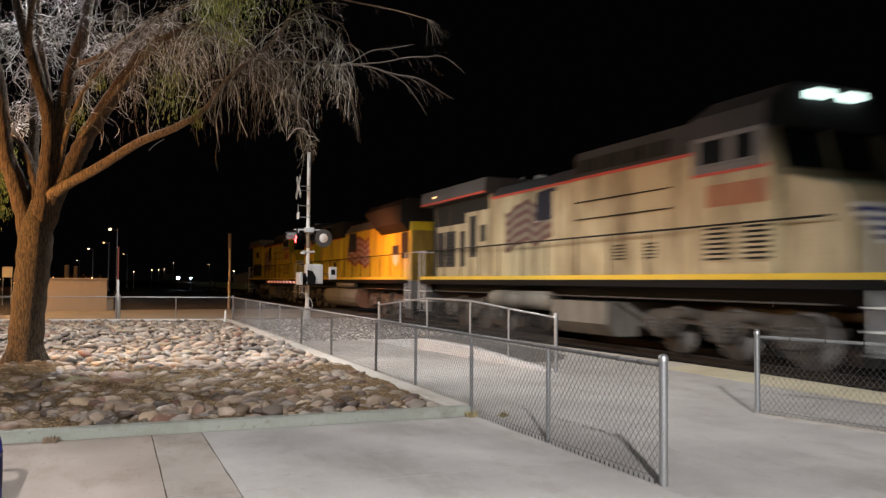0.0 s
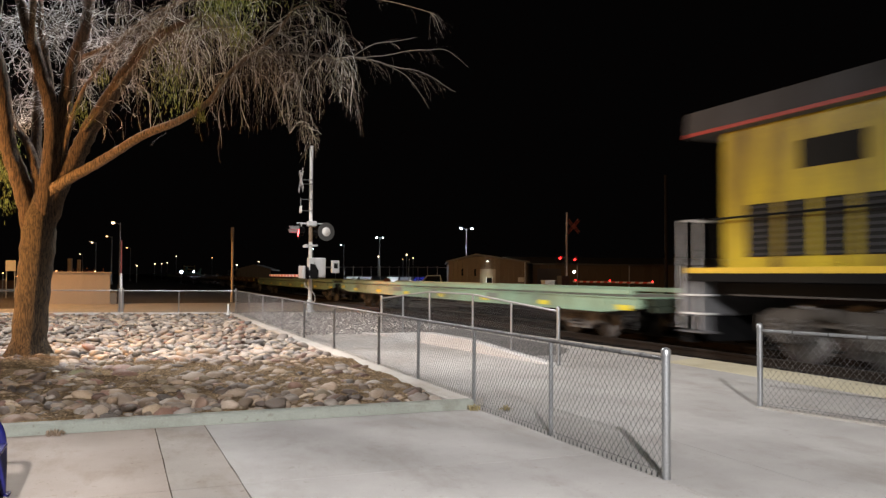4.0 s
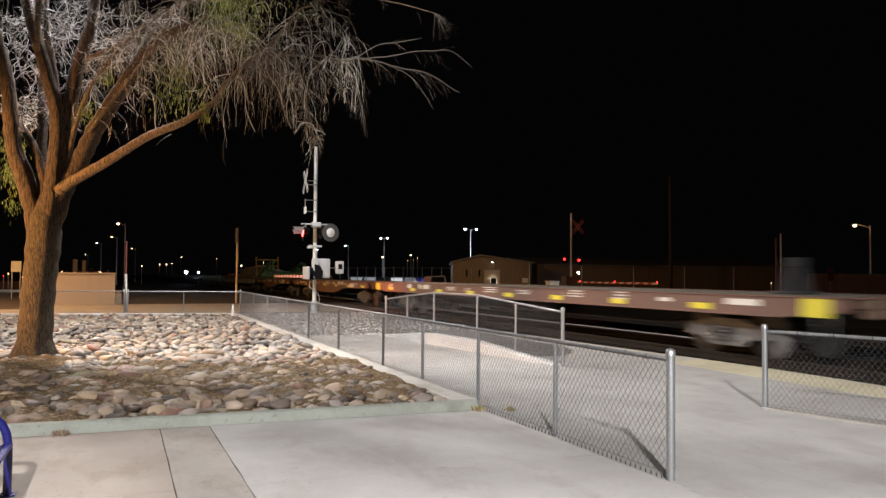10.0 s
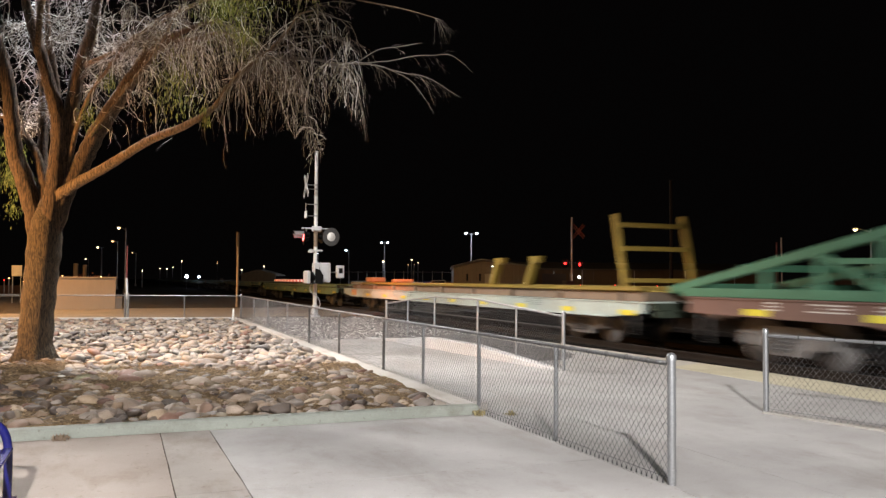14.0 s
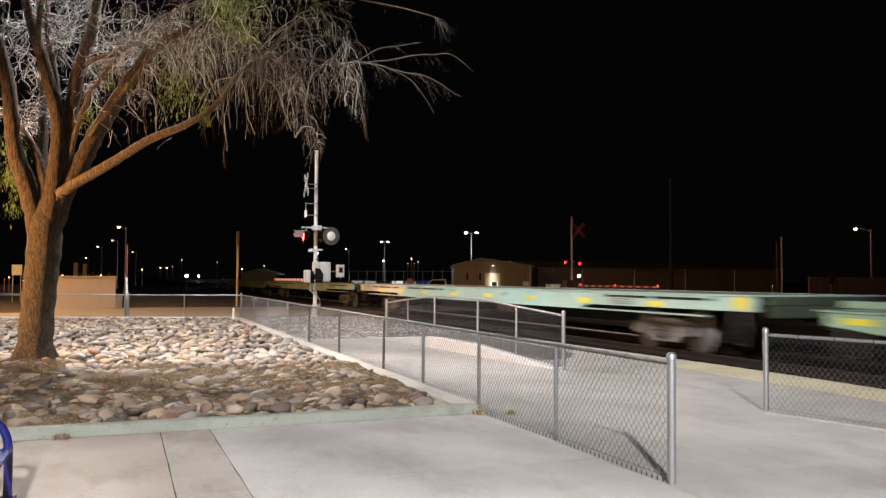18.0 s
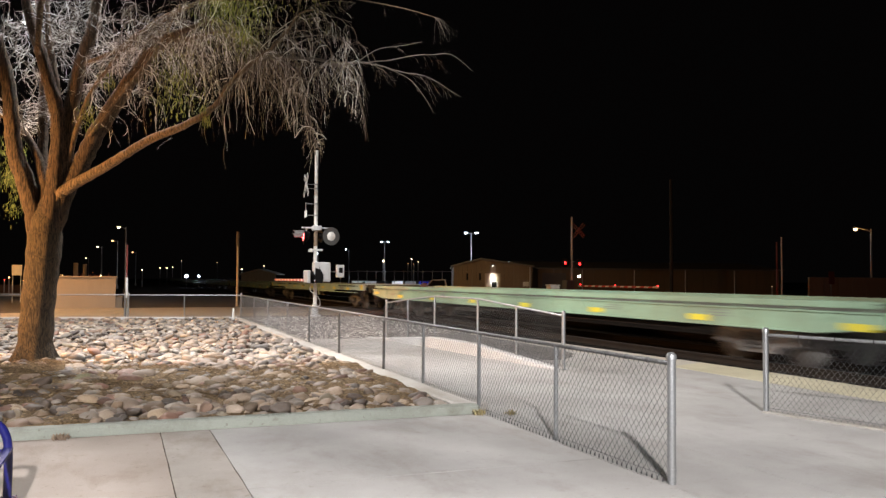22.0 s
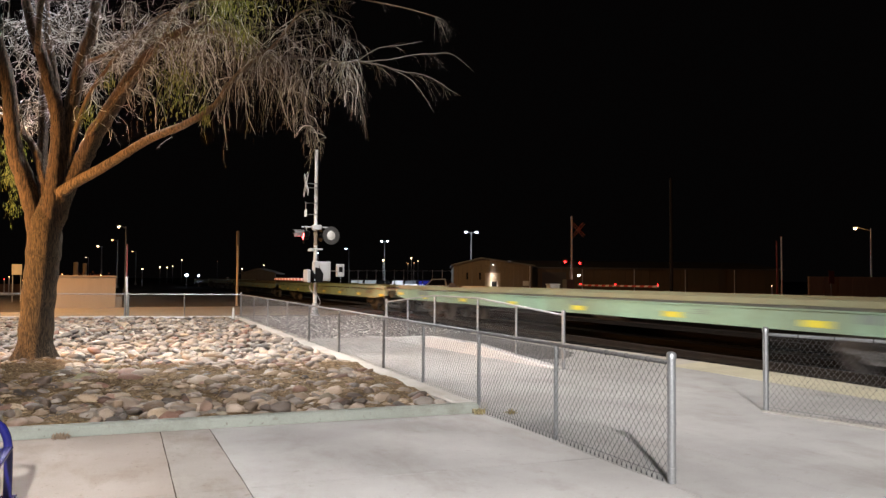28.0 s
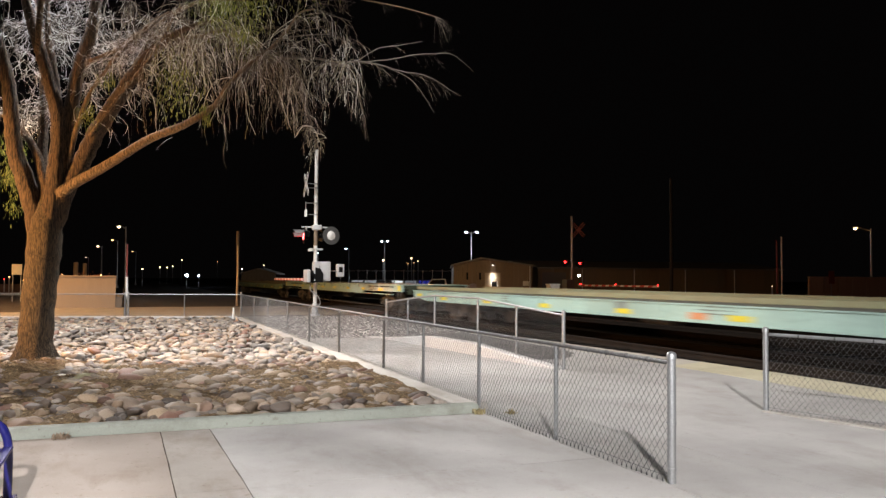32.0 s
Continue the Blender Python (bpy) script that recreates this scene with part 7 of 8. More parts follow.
def locomotive(label, body, m, length, kind, backwards=False):
    """A six-axle diesel; it is built with its cab at y = 0 and may be turned round."""
    c = thing("locomotive", label, "locomotive", m, "locomotives of the train")
    F = pose(0, length, 0, 0, 0, 180) if backwards else Matrix.Identity(4)
    L = length
    P = lambda name, s, mat, lab="", parent=c: part(name, s, mat, parent, lab, F if parent is c else None)
    P("underframe", Shape().box(-1.05, 1.05, 0.9, L - 0.9, 1.2, 1.5, 0.03), M_BLACK)
    P("walkway", Shape().box(-1.55, 1.55, 0.75, L - 0.75, 1.5, 1.6, 0.015), M_BLACK)
    for x0 in (-1.565, 1.55):
        P("side_stripe", Shape().box(x0, x0 + 0.015, 0.75, L - 0.75, 1.645, 1.755), M_STRIPE, "bright yellow reflective sill stripe")
        P("sill_plate", Shape().box(x0 + (0.001 if x0 < 0 else -0.014), x0 + (0.016 if x0 < 0 else 0.001), 0.75, L - 0.75, 1.48, 1.64), M_BLACK)
    # ends, steps and couplers
    for y0, sg in ((0.55, -1), (L - 0.55, 1)):
        lo, hi = (y0, y0 + 0.2) if sg < 0 else (y0 - 0.2, y0)
        P("end_plate", Shape().box(-1.5, 1.5, lo, hi, 0.75, 1.6, 0.03), M_LOCO_G)
        P("plow", Shape().prism([(lo - 0.1 if sg < 0 else hi + 0.1, 0.2), (lo if sg < 0 else hi, 0.75), (lo + 0.1 if sg < 0 else hi - 0.1, 0.75), (lo + 0.1 if sg < 0 else hi - 0.1, 0.2)], "x", -1.4, 1.4), M_BLACK)
        for x0 in (-1.55, 1.2):
            st = P("step_well", Shape().box(x0, x0 + 0.35, lo + (0.0 if sg < 0 else -0.55), hi + (0.55 if sg < 0 else 0.0), 0.42, 0.46, 0.01), M_LOCO_G)
            for z in (0.8, 1.18):
                part("tread", Shape().box(x0, x0 + 0.35, lo + (0.0 if sg < 0 else -0.5), hi + (0.5 if sg < 0 else 0.0), z, z + 0.035, 0.008), M_WHITE, st)
            part("riser", Shape().box(x0 + 0.02, x0 + 0.33, lo + (0.55 if sg < 0 else -0.4), hi + (0.4 if sg < 0 else -0.55), 0.45, 1.5, 0.01), M_LOCO_G, st)
            for dy in (0.02, 0.55):
                yy = lo + dy if sg < 0 else hi - dy
                part("grab_rail", Shape().tube([(x0 + (0.02 if x0 < 0 else 0.33), yy, 0.5), (x0 + (0.02 if x0 < 0 else 0.33), yy, 2.75)], 0.02, 8), M_WHITE, st)
        P("end_rail", Shape().tube([(-1.45, y0, 2.75), (-0.5, y0, 2.75)], 0.02, 8).tube([(0.5, y0, 2.75), (1.45, y0, 2.75)], 0.02, 8), M_WHITE)
        cpl = Shape().box(-0.1, 0.1, y0 - 0.5 if sg < 0 else y0, y0 if sg < 0 else y0 + 0.5, 0.72, 0.98, 0.03)
        P("coupler", cpl, M_RUST)
        for x in (-0.75, 0.75):
            P("ditch_light", Shape().tube([(x, y0 + sg * 0.02, 1.35), (x, y0 + sg * 0.1, 1.35)], 0.11, 14), M_SHEET)
    # handrails
    for x in (-1.5, 1.5):
        P("handrail", Shape().tube([(x, 2.0, 2.72), (x, L - 1.4, 2.72)], 0.022, 8), M_BLACK, "dark handrail along the walkway")
        for k in range(10):
            y = 7.0 + (L - 8.6) * k / 9
            P("stanchion", Shape().tube([(x, y, 1.6), (x, y, 2.72)], 0.018, 6), M_BLACK)
    ge = kind == "wide"
    # nose and cab
    cab_y0, cab_y1 = (3.2, 5.45) if ge else (1.75, 4.5)
    ny = 1.7 if ge else 0.8
    nose = [(ny, 1.6), (ny, 2.95), (ny + 0.22, 3.25), (cab_y0 + 0.1, 3.6), (cab_y0 + 0.1, 1.6)]
    P("nose", Shape().prism(nose, "x", -1.32, 1.32), body, "blunt sloped nose")
    part("headlight", Shape().box(-0.22, 0.22, ny - 0.03, ny + 0.06, 2.62, 2.88, 0.02), M_SHEET, c, "", F)
    P("nose_door", Shape().box(-0.3, 0.3, ny - 0.025, ny + 0.01, 1.65, 2.55, 0.02), body)
    w = P("nose_emblem", Shape().box(-1.28, 1.28, ny - 0.012, ny - 0.001, 2.86, 2.94), M_SHEET, "blue and white wing-shaped bars on the nose")
    for k in range(4):
        for a0, a1 in ((-1.24 + 0.17 * k, -0.28), (0.28, 1.24 - 0.17 * k)):
            part("emblem_bar", Shape().box(a0, a1, ny - 0.016, ny - 0.001, 2.78 - k * 0.15, 2.86 - k * 0.15), M_WING, w, "dark blue bar")
            part("emblem_bar", Shape().box(a0 + 0.05, a1, ny - 0.015, ny - 0.001, 2.71 - k * 0.15, 2.78 - k * 0.15), M_SHEET, w, "white bar")
    part("emblem_shield", Shape().prism([(-0.26, 2.92), (-0.26, 2.5), (0.0, 2.24), (0.26, 2.5), (0.26, 2.92)], "y", ny - 0.018, ny - 0.001), M_WING, w, "dark blue shield")
    P("cab", Shape().prism([(cab_y0, 1.6), (cab_y0, 3.5), (cab_y0 + 0.3, 4.5), (cab_y1, 4.5), (cab_y1, 1.6)], "x", -1.5, 1.5), body)
    top = 5.34 if ge else 5.1
    P("cab_roof", Shape().prism([(-1.52, 4.52), (-1.45, 4.95), (-0.9, top), (0.9, top), (1.45, 4.95), (1.52, 4.52)], "y", cab_y0 + 0.2, cab_y1 + 0.1), M_LOCO_R, "dark grey cab roof")
    for sg in (-1, 1):
        x0, x1 = (-1.512, -1.5) if sg < 0 else (1.5, 1.512)
        P("upper_band", Shape().box(x0, x1, cab_y0 + 0.22, cab_y1, 3.78, 4.56), M_LOCO_G)
        P("red_line", Shape().box(x0 - 0.003, x1 + 0.003, cab_y0 + 0.1, cab_y1, 3.72, 3.78), M_REDP)
        for y0, y1 in (((3.6, 4.25), (4.4, 5.25)) if ge else ((1.95, 2.75), (2.85, 3.7))):
            w = P("side_window", Shape().box(x0 - 0.012, x1 + 0.012, y0, y1, 3.9, 4.48, 0.02), M_LOCO_G)
            part("pane", Shape().box(x0 - 0.016, x1 + 0.016, y0 + 0.06, y1 - 0.06, 3.96, 4.42), M_GLASS, w)
        bars = Shape()
        for k in range(4):
            bars.box(x0, x1, cab_y0 + 0.2 + k * 0.42, cab_y0 + 0.5 + k * 0.42, 3.08, 3.52)
        P("road_number", bars, M_NUMBER, "red painted number bars")
        for y0 in ((3.25, 4.3) if ge else (2.8, 3.75)):
            louvres(c, F, y0, y0 + (0.75 if ge else 0.6), 2.0, 2.7, x0 if sg < 0 else x1, body, 7)
    for x0 in (-1.15, 0.1):
        w = P("windscreen", Shape().prism([(cab_y0 + 0.02, 3.72), (cab_y0 + 0.24, 4.5), (cab_y0 + 0.27, 4.5), (cab_y0 + 0.1, 3.72)], "x", x0, x0 + 1.05), M_GLASS)
    for x0, x1 in ((-0.5, 0.05), (0.35, 0.85)):
        P("number_board", Shape().box(x0, x1, cab_y0 + 0.1, cab_y0 + 0.2, 5.1, 5.24, 0.01), G_BOARD if body is M_LOCO_P else M_SHEET, "number board over the cab")
    hood_x = 1.28 if ge else 1.12
    if ge:
        P("cabinet_hood", Shape().box(-1.32, 1.32, 5.45, 10.5, 1.6, 4.3, 0.03), body)
        P("upper_hood", Shape().prism([(-1.32, 4.3), (-1.2, 4.98), (1.2, 4.98), (1.32, 4.3)], "y", 5.56, 10.5), M_LOCO_R, "grey upper hood with dark intakes")
        P("engine_hood", Shape().box(-hood_x, hood_x, 10.5, L - 6.7, 1.6, 4.3, 0.03), body)
        P("hood_roof", Shape().prism([(-hood_x, 4.3), (-hood_x + 0.22, 4.62), (hood_x - 0.22, 4.62), (hood_x, 4.3)], "y", 10.5, L - 6.7), M_LOCO_R)
        P("exhaust", Shape().box(-0.35, 0.35, 12.0, 13.2, 4.6, 4.85, 0.04), M_BLACK)
        P("radiator_cabin", Shape().box(-1.34, 1.34, L - 6.7, L - 1.6, 1.6, 4.46, 0.03), M_LOCO_PD if body is M_LOCO_P else body)
        P("radiator_wing", Shape().prism([(-1.36, 4.44), (-1.56, 4.47), (-1.5, 4.97), (1.5, 4.97), (1.56, 4.47), (1.36, 4.44)], "y", L - 6.7, L - 0.75), M_LOCO_W, "overhanging grey radiator wing")
        P("horn", Shape().tube([(-0.3, L - 8.4, 4.62), (-0.3, L - 8.4, 4.82), (-0.3, L - 8.0, 4.85)], [0.05, 0.05, 0.1], 10), M_SHEET)
        for sg in (-1, 1):
            x = sg * 1.34
            xa = min(x, x + sg * 0.012)
            worn = body is M_LOCO_P
            for y0, y1, z0, z1 in (((L - 6.35, L - 5.95, 2.9, 3.45), (L - 5.6, L - 5.05, 2.4, 3.8), (L - 4.65, L - 4.25, 2.1, 3.33), (L - 3.8, L - 2.87, 2.1, 3.38), (L - 2.7, L - 2.05, 2.1, 3.38)) if worn else
                                   ((L - 6.4, L - 5.7, 1.95, 2.95), (L - 5.55, L - 4.85, 1.95, 2.95), (L - 4.7, L - 4.0, 1.95, 2.95), (L - 3.85, L - 3.15, 1.95, 2.95), (L - 3.0, L - 2.3, 1.95, 2.95))):
                louvres(c, F, y0, y1, z0, z1, x, M_LOCO_D, 9, "radiator_grille")
            for y0, y1, z0, z1 in (((L - 6.6, L - 4.7, 3.95, 4.44), (L - 4.68, L - 3.3, 3.6, 4.44), (L - 3.25, L - 2.0, 3.6, 4.44), (L - 1.95, L - 1.62, 1.62, 4.44)) if worn else ((L - 5.0, L - 3.6, 3.5, 4.0),)):
                P("intake_screen", Shape().box(xa, xa + 0.012, y0, y1, z0, z1), M_LOCO_D)
            xr = sg * 1.325
            P("red_line", Shape().box(min(xr, xr + sg * 0.02), max(xr, xr + sg * 0.02), 5.5, 10.5, 4.24, 4.31), M_REDP)
            xr = sg * (hood_x + 0.003)
            P("red_line", Shape().box(min(xr, xr + sg * 0.02), max(xr, xr + sg * 0.02), 10.5, L - 6.7, 4.24, 4.31), M_REDP)
            xr = sg * 1.53
            P("red_line", Shape().box(min(xr, xr + sg * 0.03), max(xr, xr + sg * 0.03), L - 6.7, L - 0.75, 4.46, 4.53), M_REDP)
            for y0 in (6.5, 7.5, 8.5, 9.5):
                xx = sg * 1.27
                P("intake", Shape().box(min(xx, xx + sg * 0.07), max(xx, xx + sg * 0.07), y0, y0 + 0.8, 4.4, 4.74), M_LOCO_D)
            flag(c, F, sg * (hood_x + 0.001), L - 11.2, L - 7.7, 2.72 if worn else 2.35, 4.15, worn)
            for k in range(5):
                y = 10.7 + k * 1.0
                xx = sg * (hood_x + 0.002)
                if y < L - 11.2:
                    P("hood_door", Shape().box(min(xx, xx + sg * 0.018), max(xx, xx + sg * 0.018), y, y + 0.92, 1.75, 4.1, 0.008), body)
            for y0 in (6.9, 8.1):
                louvres(c, F, y0, y0 + 0.45, 2.1, 2.5, sg * 1.322, body, 5)
            for z in (3.2, 3.65):
                P("grab_iron", Shape().tube([(sg * 1.36, 6.4, z), (sg * 1.36, 10.3, z)], 0.016, 6), M_BLACK)
        if body is M_LOCO_P:
            P("marker_light", Shape().box(-1.58, -1.53, L - 2.3, L - 2.12, 4.68, 4.73, 0.01), G_AMBER, "small lit marker lamp")
        P("beacon", Shape().tube([(0.5, L - 5.4, 5.1), (0.5, L - 5.4, 5.22)], 0.06, 10), M_SHEET)
    else:
        P("rear_cab_hood", Shape().box(-1.3, 1.3, 5.35, 10.45, 1.6, 3.9, 0.03), body)
        P("rear_doorway", Shape().box(-1.0, 1.0, 4.5, 5.35, 1.6, 4.3, 0.02), M_BLACK)
        P("electrical_cabinet", Shape().prism([(-1.3, 3.9), (-1.26, 4.78), (1.26, 4.78), (1.3, 3.9)], "y", 5.4, 8.05), M_LOCO_R, "grey upper cabinet")
        P("intake_house", Shape().prism([(-1.3, 3.9), (-1.22, 4.8), (1.22, 4.8), (1.3, 3.9)], "y", 8.1, 10.45), M_LOCO_D, "black air intake housing")
        P("engine_hood", Shape().box(-hood_x, hood_x, 10.45, L - 1.5, 1.6, 4.1, 0.03), body)
        P("hood_roof", Shape().prism([(-hood_x, 4.1), (-0.8, 4.55), (0.8, 4.55), (hood_x, 4.1)], "y", 10.45, 15.5), M_LOCO_G)
        wing = [(-1.12, 3.7), (-1.5, 4.05), (-1.5, 4.75), (-1.2, 5.1), (1.2, 5.1), (1.5, 4.8), (1.5, 4.05), (1.12, 3.7)]
        rings = [[(x, y, max(z, low)) for x, z in wing] for y, low in ((15.5, 4.7), (17.0, 3.7), (L - 1.75, 3.7))]
        skin = [(r * 8 + k, r * 8 + (k + 1) % 8, r * 8 + 8 + (k + 1) % 8, r * 8 + 8 + k) for r in range(2) for k in range(8)]
        P("radiator_wing", Shape().add(sum(rings, []), skin + [tuple(range(7, -1, -1)), tuple(range(16, 24))]), M_LOCO_D, "black flared radiator housing")
        # extra plate that dims the end wall as shade would
        P("hood_end", Shape().box(-1.1, 1.1, L - 1.5, L - 1.48, 1.62, 3.72), M_SHADE_Y, "sooty yellow end wall of the hood, darkened for shade")
        for k in range(3):
            P("radiator_fan", Shape().tube([(0, 16.4 + k * 1.6, 5.1), (0, 16.4 + k * 1.6, 5.2)], 0.62, 20), M_LOCO_D)
        P("exhaust", Shape().box(-0.35, 0.35, 11.0, 12.2, 4.55, 4.8, 0.04), M_BLACK)
        for sg in (-1, 1):
            xx = sg * 1.303
            P("red_line", Shape().box(min(xx, xx + sg * 0.02), max(xx, xx + sg * 0.02), 5.4, 10.4, 3.84, 3.9), M_REDP)
            P("cabinet_window", Shape().box(min(xx, xx + sg * 0.03), max(xx, xx + sg * 0.03), 6.3, 8.0, 3.98, 4.6, 0.01), M_GLASS)
            xx = sg * (hood_x + 0.003)
            flag(c, F, xx, 11.0, 15.0, 2.4, 4.0)
            P("hood_doorway", Shape().box(min(xx, xx + sg * 0.012), max(xx, xx + sg * 0.012), L - 2.8, L - 1.9, 2.55, 3.68), M_LOCO_D)
            P("shield_emblem", Shape().prism([(L - 4.0, 2.5), (L - 3.6, 2.2), (L - 3.2, 2.5), (L - 3.2, 3.05), (L - 4.0, 3.05)], "x", min(xx, xx + sg * 0.008), max(xx, xx + sg * 0.008)), M_SHEET)
            P("shield_field", Shape().box(min(xx, xx + sg * 0.011), max(xx, xx + sg * 0.011), L - 4.05, L - 3.15, 2.75, 3.15), M_FLAG_B)
            for k in range(7):
                y = 8.9 + k * 1.6
                if not 10.2 < y + 0.8 < 15.2 and 10.5 < y < L - 5.5:
                    P("hood_door", Shape().box(min(xx, xx + sg * 0.018), max(xx, xx + sg * 0.018), y, y + 1.5, 1.75, 3.5, 0.008), body)
            louvres(c, F, 8.7, 9.15, 1.75, 2.6, sg * 1.302, M_LOCO_D, 8)
            P("red_lettering", Shape().box(min(xx, xx + sg * 0.006), max(xx, xx + sg * 0.006), L - 7.8, L - 5.6, 2.9, 3.1), M_ORANGEP)
    # tank, reservoirs and running gear
    tank = [(-1.38, 1.16), (-1.48, 0.95), (-1.5, 0.72), (-1.42, 0.5), (-1.26, 0.32), (-1.05, 0.22)] if not ge else [(-1.42, 1.1), (-1.42, 0.55), (-1.15, 0.25)]
    tank += [(-x, z) for x, z in reversed(tank)]
    P("fuel_tank", Shape().prism(tank, "y", *((7.3, 13.9) if not ge else (L * 0.5 - 2.4, L * 0.5 + 0.3))), M_TANK if ge else M_TANK_PALE, "grey fuel tank under the frame")
    for sg in (-1, 1):
        if ge:
            for y0 in (L * 0.5 + 2.4, L * 0.5 + 0.45):
                P("air_reservoir", Shape().tube([(sg * 1.28, y0, 1.05), (sg * 1.28, y0 + 0.12, 1.05), (sg * 1.28, y0 + 1.75, 1.05), (sg * 1.28, y0 + 1.87, 1.05)], [0.14, 0.27, 0.27, 0.14], 18), M_TANK)
        else:
            P("air_reservoir", Shape().tube([(sg * 1.4, 10.1, 1.38), (sg * 1.4, 10.25, 1.38), (sg * 1.4, 13.5, 1.38), (sg * 1.4, 13.65, 1.38)], [0.06, 0.13, 0.13, 0.06], 18), M_TANK_PALE)
        P("pipe", Shape().tube([(sg * 1.42, 2.0, 1.22), (sg * 1.42, L - 2.0, 1.22)], 0.022, 6), M_GEAR)
    loco_bogie(c, 5.0 if ge else 4.5, F)
    loco_bogie(c, L - (5.0 if ge else 4.9), F)
    return c


def at_gap(y):
    return pose(TRACK_X, y, RAIL_Z)


locos = [(8.1, 22.3, "wide", False, M_LOCO_P, "weathered cream and grey diesel locomotive leading the train"),
         (30.4, 22.7, "flared", True, M_LOCO_Y, "yellow diesel locomotive running backwards with black radiators"),
         (53.1, 22.4, "wide", False, M_LOCO_Y, "yellow and grey diesel locomotive with painted flag")]
for y, L, kind, back, mat, label in locos:
    CARS.append((locomotive(label, mat, at_gap(y), L, kind, back), y))

LIME = dict(mat=M_LIME, z0=0.72, z1=1.09, guard=0.17, marks="faint", rod=False)
MINT = dict(mat=M_MINT, z0=0.86, z1=1.31, marks="few", slots=True)
BROWN = dict(mat=M_BROWN, z0=0.88, z1=1.26, marks="many")
ROW = [(75.55, 28.72, dict(LIME, rail=M_LIME), "weathered green flatcar with low side rails"),
       (104.27, 28.69, dict(LIME, rail=M_LIME), "weathered green flatcar with low side rails"),
       (132.96, 28.53, dict(BROWN, hitches=((24.0, 0.72),)), "rusty brown flatcar with yellow reflectors"),
       (161.49, 28.5, dict(BROWN, hitches=((3.4, 0.72),)), "rusty brown flatcar with an upright hitch"),
       (189.99, 20.18, dict(BROWN, fish=0.28), "brown fish-belly flatcar with white stencils"),
       (210.17, 17.87, dict(BROWN, fish=0.26), "brown fish-belly flatcar under a green steel ramp"),
       (228.04, 28.96, dict(MINT, mat=M_PALE, z0=0.72, z1=1.1, end_red=True, slots=False), "pale grey-green flatcar loaded with yellow beams"),
       (257.0, 28.5, dict(LIME, rail=M_LIME, hang=((14.2, 0.8, 0.3),)), "weathered green flatcar with low side rails"),
       (285.5, 29.1, MINT, "mint green flatcar with yellow reflectors"),
       (314.6, 28.9, dict(MINT, end_red=True, hang=((13.49, 0.28, 0.07), (12.18, 0.28, 0.07), (10.94, 0.28, 0.07), (10.31, 0.3, 0.17), (9.72, 0.28, 0.07), (8.42, 0.35, 0.07))), "mint green flatcar with an orange primer patch"),
       (343.5, 29.9, dict(LIME, rail=M_LIME), "weathered green flatcar with low side rails"),
       (373.4, 29.2, dict(MINT, hang=((11.18, 0.36, 0.27),)), "mint green flatcar with yellow reflectors"),
       (402.6, 29.3, dict(LIME, rail=M_LIME), "weathered green flatcar with low side rails"),
       (431.9, 29.3, LIME, "weathered green flatcar with low side rails"),
       (461.2, 29.6, dict(LIME, rail=M_LIME, z0=0.67, z1=1.05), "weathered green flatcar with low green side rails"),
       (490.8, 29.0, dict(LIME, mat=M_MINT, end_red=10.2), "mint green flatcar with rusty rails and orange patch"),
       (519.8, 29.0, MINT, "mint green flatcar with yellow reflectors"),
       (548.8, 29.0, LIME, "weathered green flatcar with low side rails")]
for k, (y, L, spec, label) in enumerate(ROW):
    CARS.append((flatcar(label, length=L, seed=k, m=at_gap(y), **spec), y))


# ---- loads ----
def green_ramp(y):
    """Two steel ramp bents standing on the brown car."""
    c = thing("steel_ramp", "green painted steel ramp frames chained on a flatcar", "steel frame", at_gap(y))
    z = 1.26
    for x, h in ((-1.25, 0.9), (1.25, 0.76)):
        part("bottom_chord", beam(Shape(), (x, 8.6, z + 0.09), (x, 17.6, z + 0.09)), M_FRAME_G, c)
        part("ramp_chord", beam(Shape(), (x, 10.2, z + 1.72 * h), (x, 18.0, z + 0.12), 0.085), M_FRAME_G, c)
        part("top_chord", beam(Shape(), (x, 8.8, z + 1.5 * h), (x, 10.4, z + 1.68 * h), 0.08), M_FRAME_G, c)
        for yy, top in ((9.8, 1.6), (11.4, 1.45), (12.6, 1.2), (13.9, 0.93), (15.2, 0.66)):
            part("post", beam(Shape(), (x, yy, z + 0.1), (x, yy, z + top * h), 0.06), M_FRAME_G, c)
        for (y0, z0, y1, z1) in ((9.8, 0.15, 11.4, 1.4), (11.4, 0.15, 12.6, 1.15), (12.6, 0.15, 13.9, 0.9), (9.3, 0.6, 13.6, 0.75)):
            part("brace", beam(Shape(), (x, y0, z + z0), (x, y1, z + z1 * h), 0.05), M_FRAME_G, c)
    for yy, zz in ((9.3, 0.4), (11.4, 0.2), (12.6, 0.2), (14.2, 0.2), (15.8, 0.58), (17.6, 0.2)):
        part("cross_bar", beam(Shape(), (-1.25, yy, z + zz), (1.25, yy, z + zz), 0.07), M_FRAME_G, c)
    return c


def yellow_frame(y):
    c = thing("steel_stand", "yellow steel end stand on a flatcar", "steel frame", at_gap(y))
    z = 1.14
    for x in (-1.05, 1.0):
        part("leg", beam(Shape(), (x, 2.2, z + 0.1), (x, 2.7, z + 2.12), 0.055), M_FRAME_O, c)
        part("foot", beam(Shape(), (x, 1.5, z + 0.1), (x, 4.2, z + 0.1), 0.1), M_FRAME_O, c)
    for zz in (0.45, 1.25, 1.85):
        part("rung", beam(Shape(), (-1.05, 2.2 + 0.55 * zz / 2.45, z + zz), (1.0, 2.2 + 0.55 * zz / 2.45, z + zz), 0.055), M_FRAME_O, c)
    return c


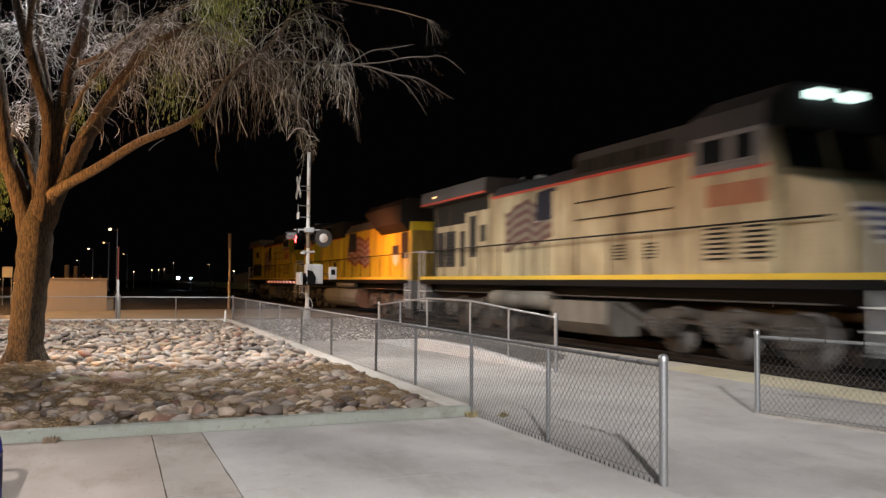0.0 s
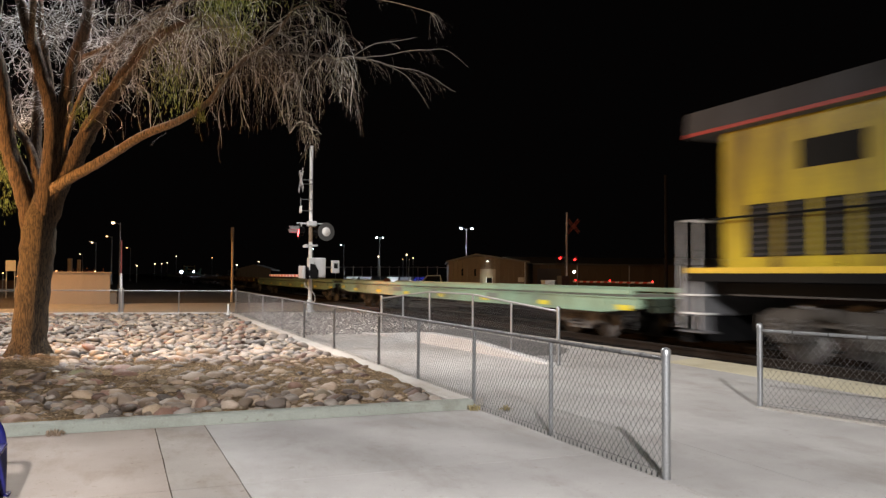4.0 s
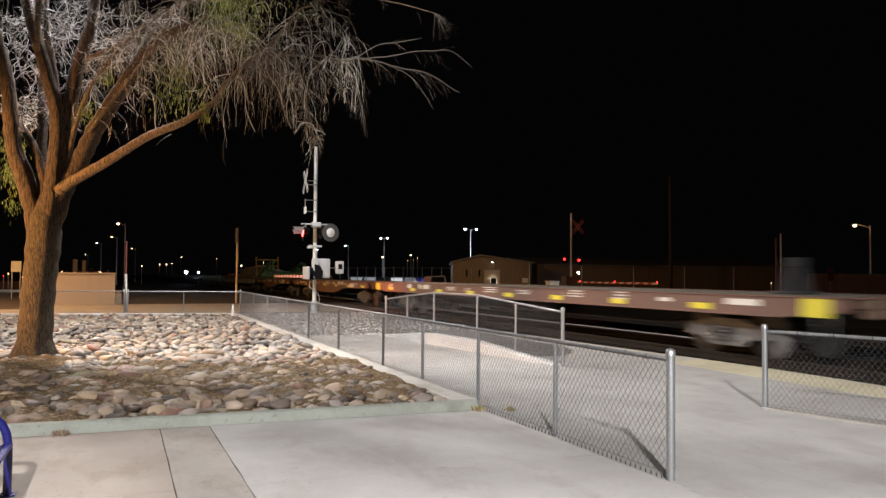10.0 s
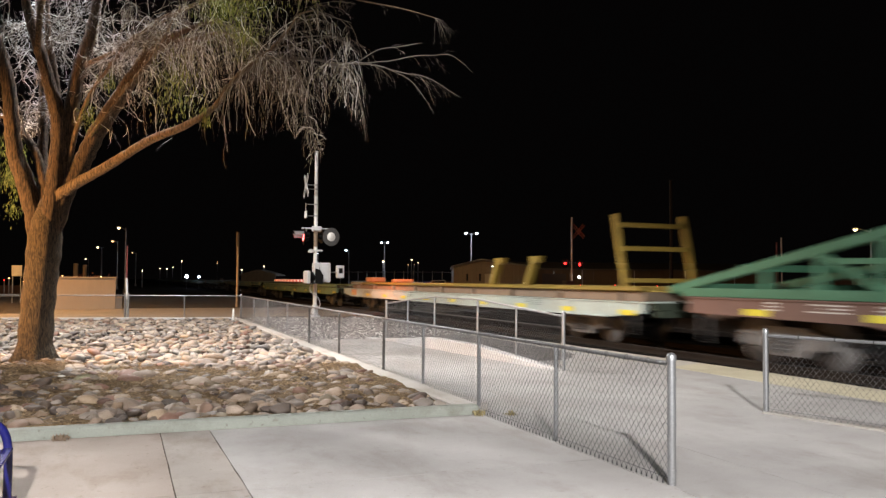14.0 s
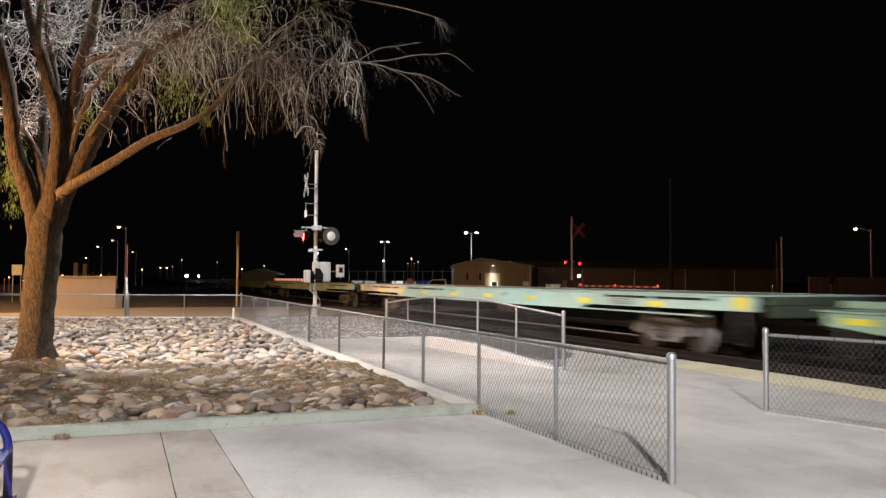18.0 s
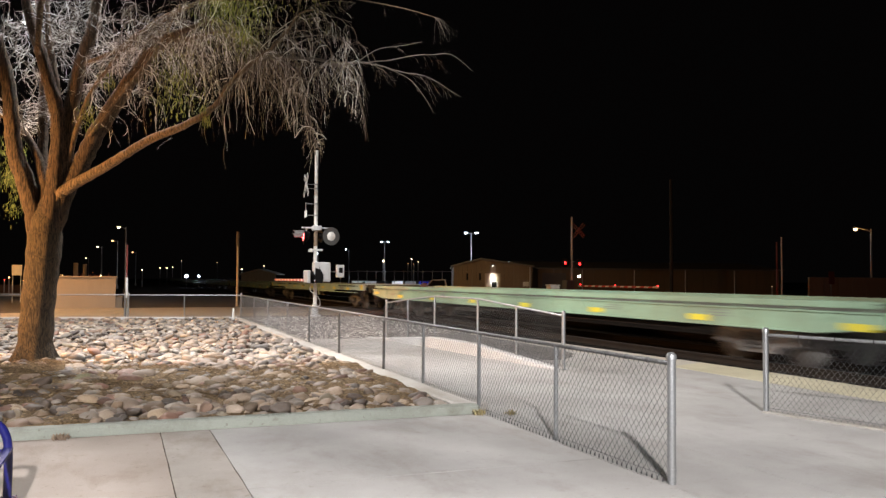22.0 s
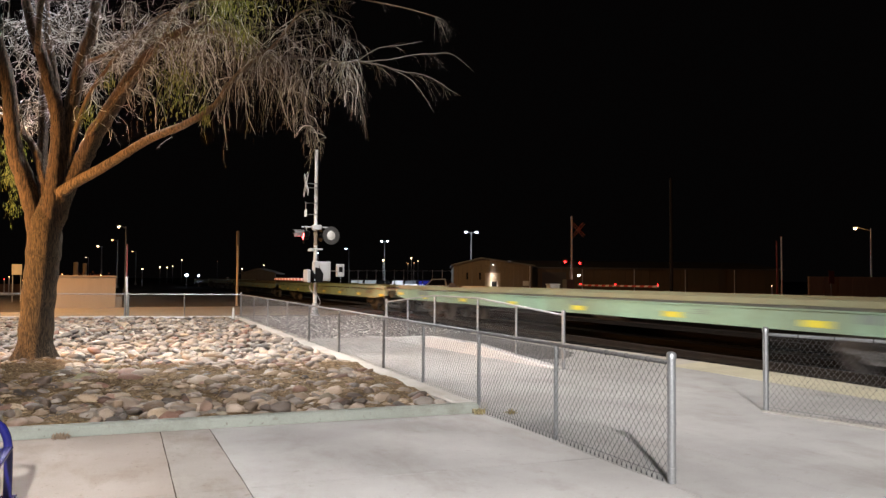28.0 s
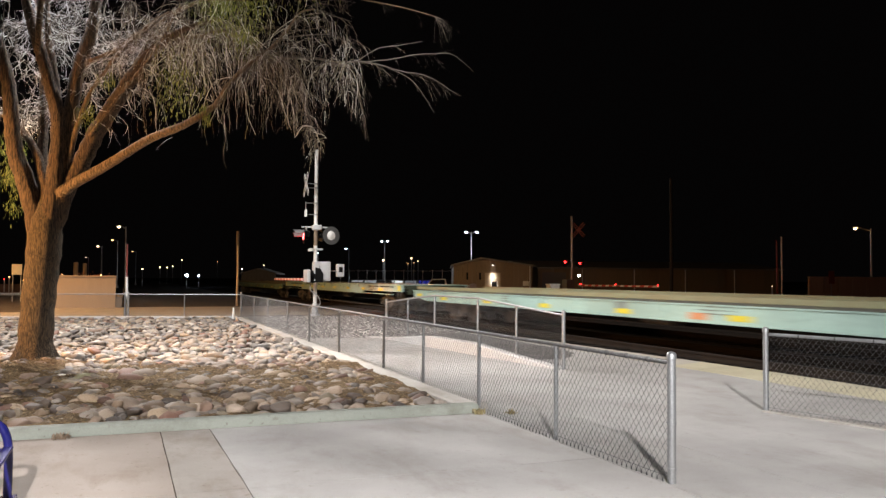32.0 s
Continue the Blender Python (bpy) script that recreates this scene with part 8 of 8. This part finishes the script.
def yellow_beams(y, length):
    c = thing("steel_beams", "long yellow steel beams lying on a flatcar", "steel beams", at_gap(y))
    z = 1.1
    for x in (-1.2, 0.0, 1.2):
        part("beam", Shape().box(x - 0.16, x + 0.16, 1.2, length - 1.6, z + 0.24, z + 0.34, 0.015), M_FRAME_Y, c)
    for x in (-1.2, 1.2):
        part("web", Shape().box(x - 0.05, x + 0.05, 1.2, length - 1.6, z, z + 0.22), M_WOOD, c, "dark weathered web plate")
    for k in range(9):
        yy = 2.0 + k * (length - 5) / 8
        part("dunnage", Shape().box(-1.4, 1.4, yy, yy + 0.15, z - 0.01, z + 0.2, 0.01), M_WOOD, c)
    for yy in (7.2, 9.7):
        for x in (-1.1,):
            s = Shape().prism([(yy, z + 0.34), (yy + 0.3, z + 0.34), (yy - 0.15, z + 1.0), (yy - 0.1, z + 1.2), (yy - 0.75, z + 1.2), (yy - 0.65, z + 1.02), (yy - 0.4, z + 0.98)], "x", x - 0.1, x + 0.1)
            part("hook_bracket", s, M_FRAME_Y, c, "hooked yellow bracket")
    part("clutter", Shape().box(-1.0, -0.3, length - 4.4, length - 3.2, z + 0.34, z + 0.58, 0.04).box(-0.6, 0.3, length - 7.0, length - 6.4, z + 0.34, z + 0.5, 0.04), M_ORANGEP, c)
    return c


for load in (green_ramp(210.17),):
    CARS.append((load, 210.17))
CARS.append((yellow_frame(228.04), 228.04))
CARS.append((yellow_beams(228.04, 28.96), 228.04))


def share_turn(first, others):
    """The wheels of one size all turn alike."""
    for o in others:
        o.rotation_mode = "QUATERNION"
        o.animation_data_create()
        o.animation_data.action = first.animation_data.action
        o.animation_data.action_slot = first.animation_data.action_slot


def motions():
    for ob, y in CARS:
        walk(ob, [(t, at_gap(y - SPEED * t)) for t in range(0, 33, 4)])
    for store, r in ((WHEELS, 0.46), (LOCO_WHEELS, 0.53)):
        walk(store[0], [(k / FPS, pose(0, 0, 0, math.degrees(SPEED / r) * k / FPS, 0, 0)) for k in range(0, 32 * FPS + 1)])
        share_turn(store[0], store[1:])


motions()
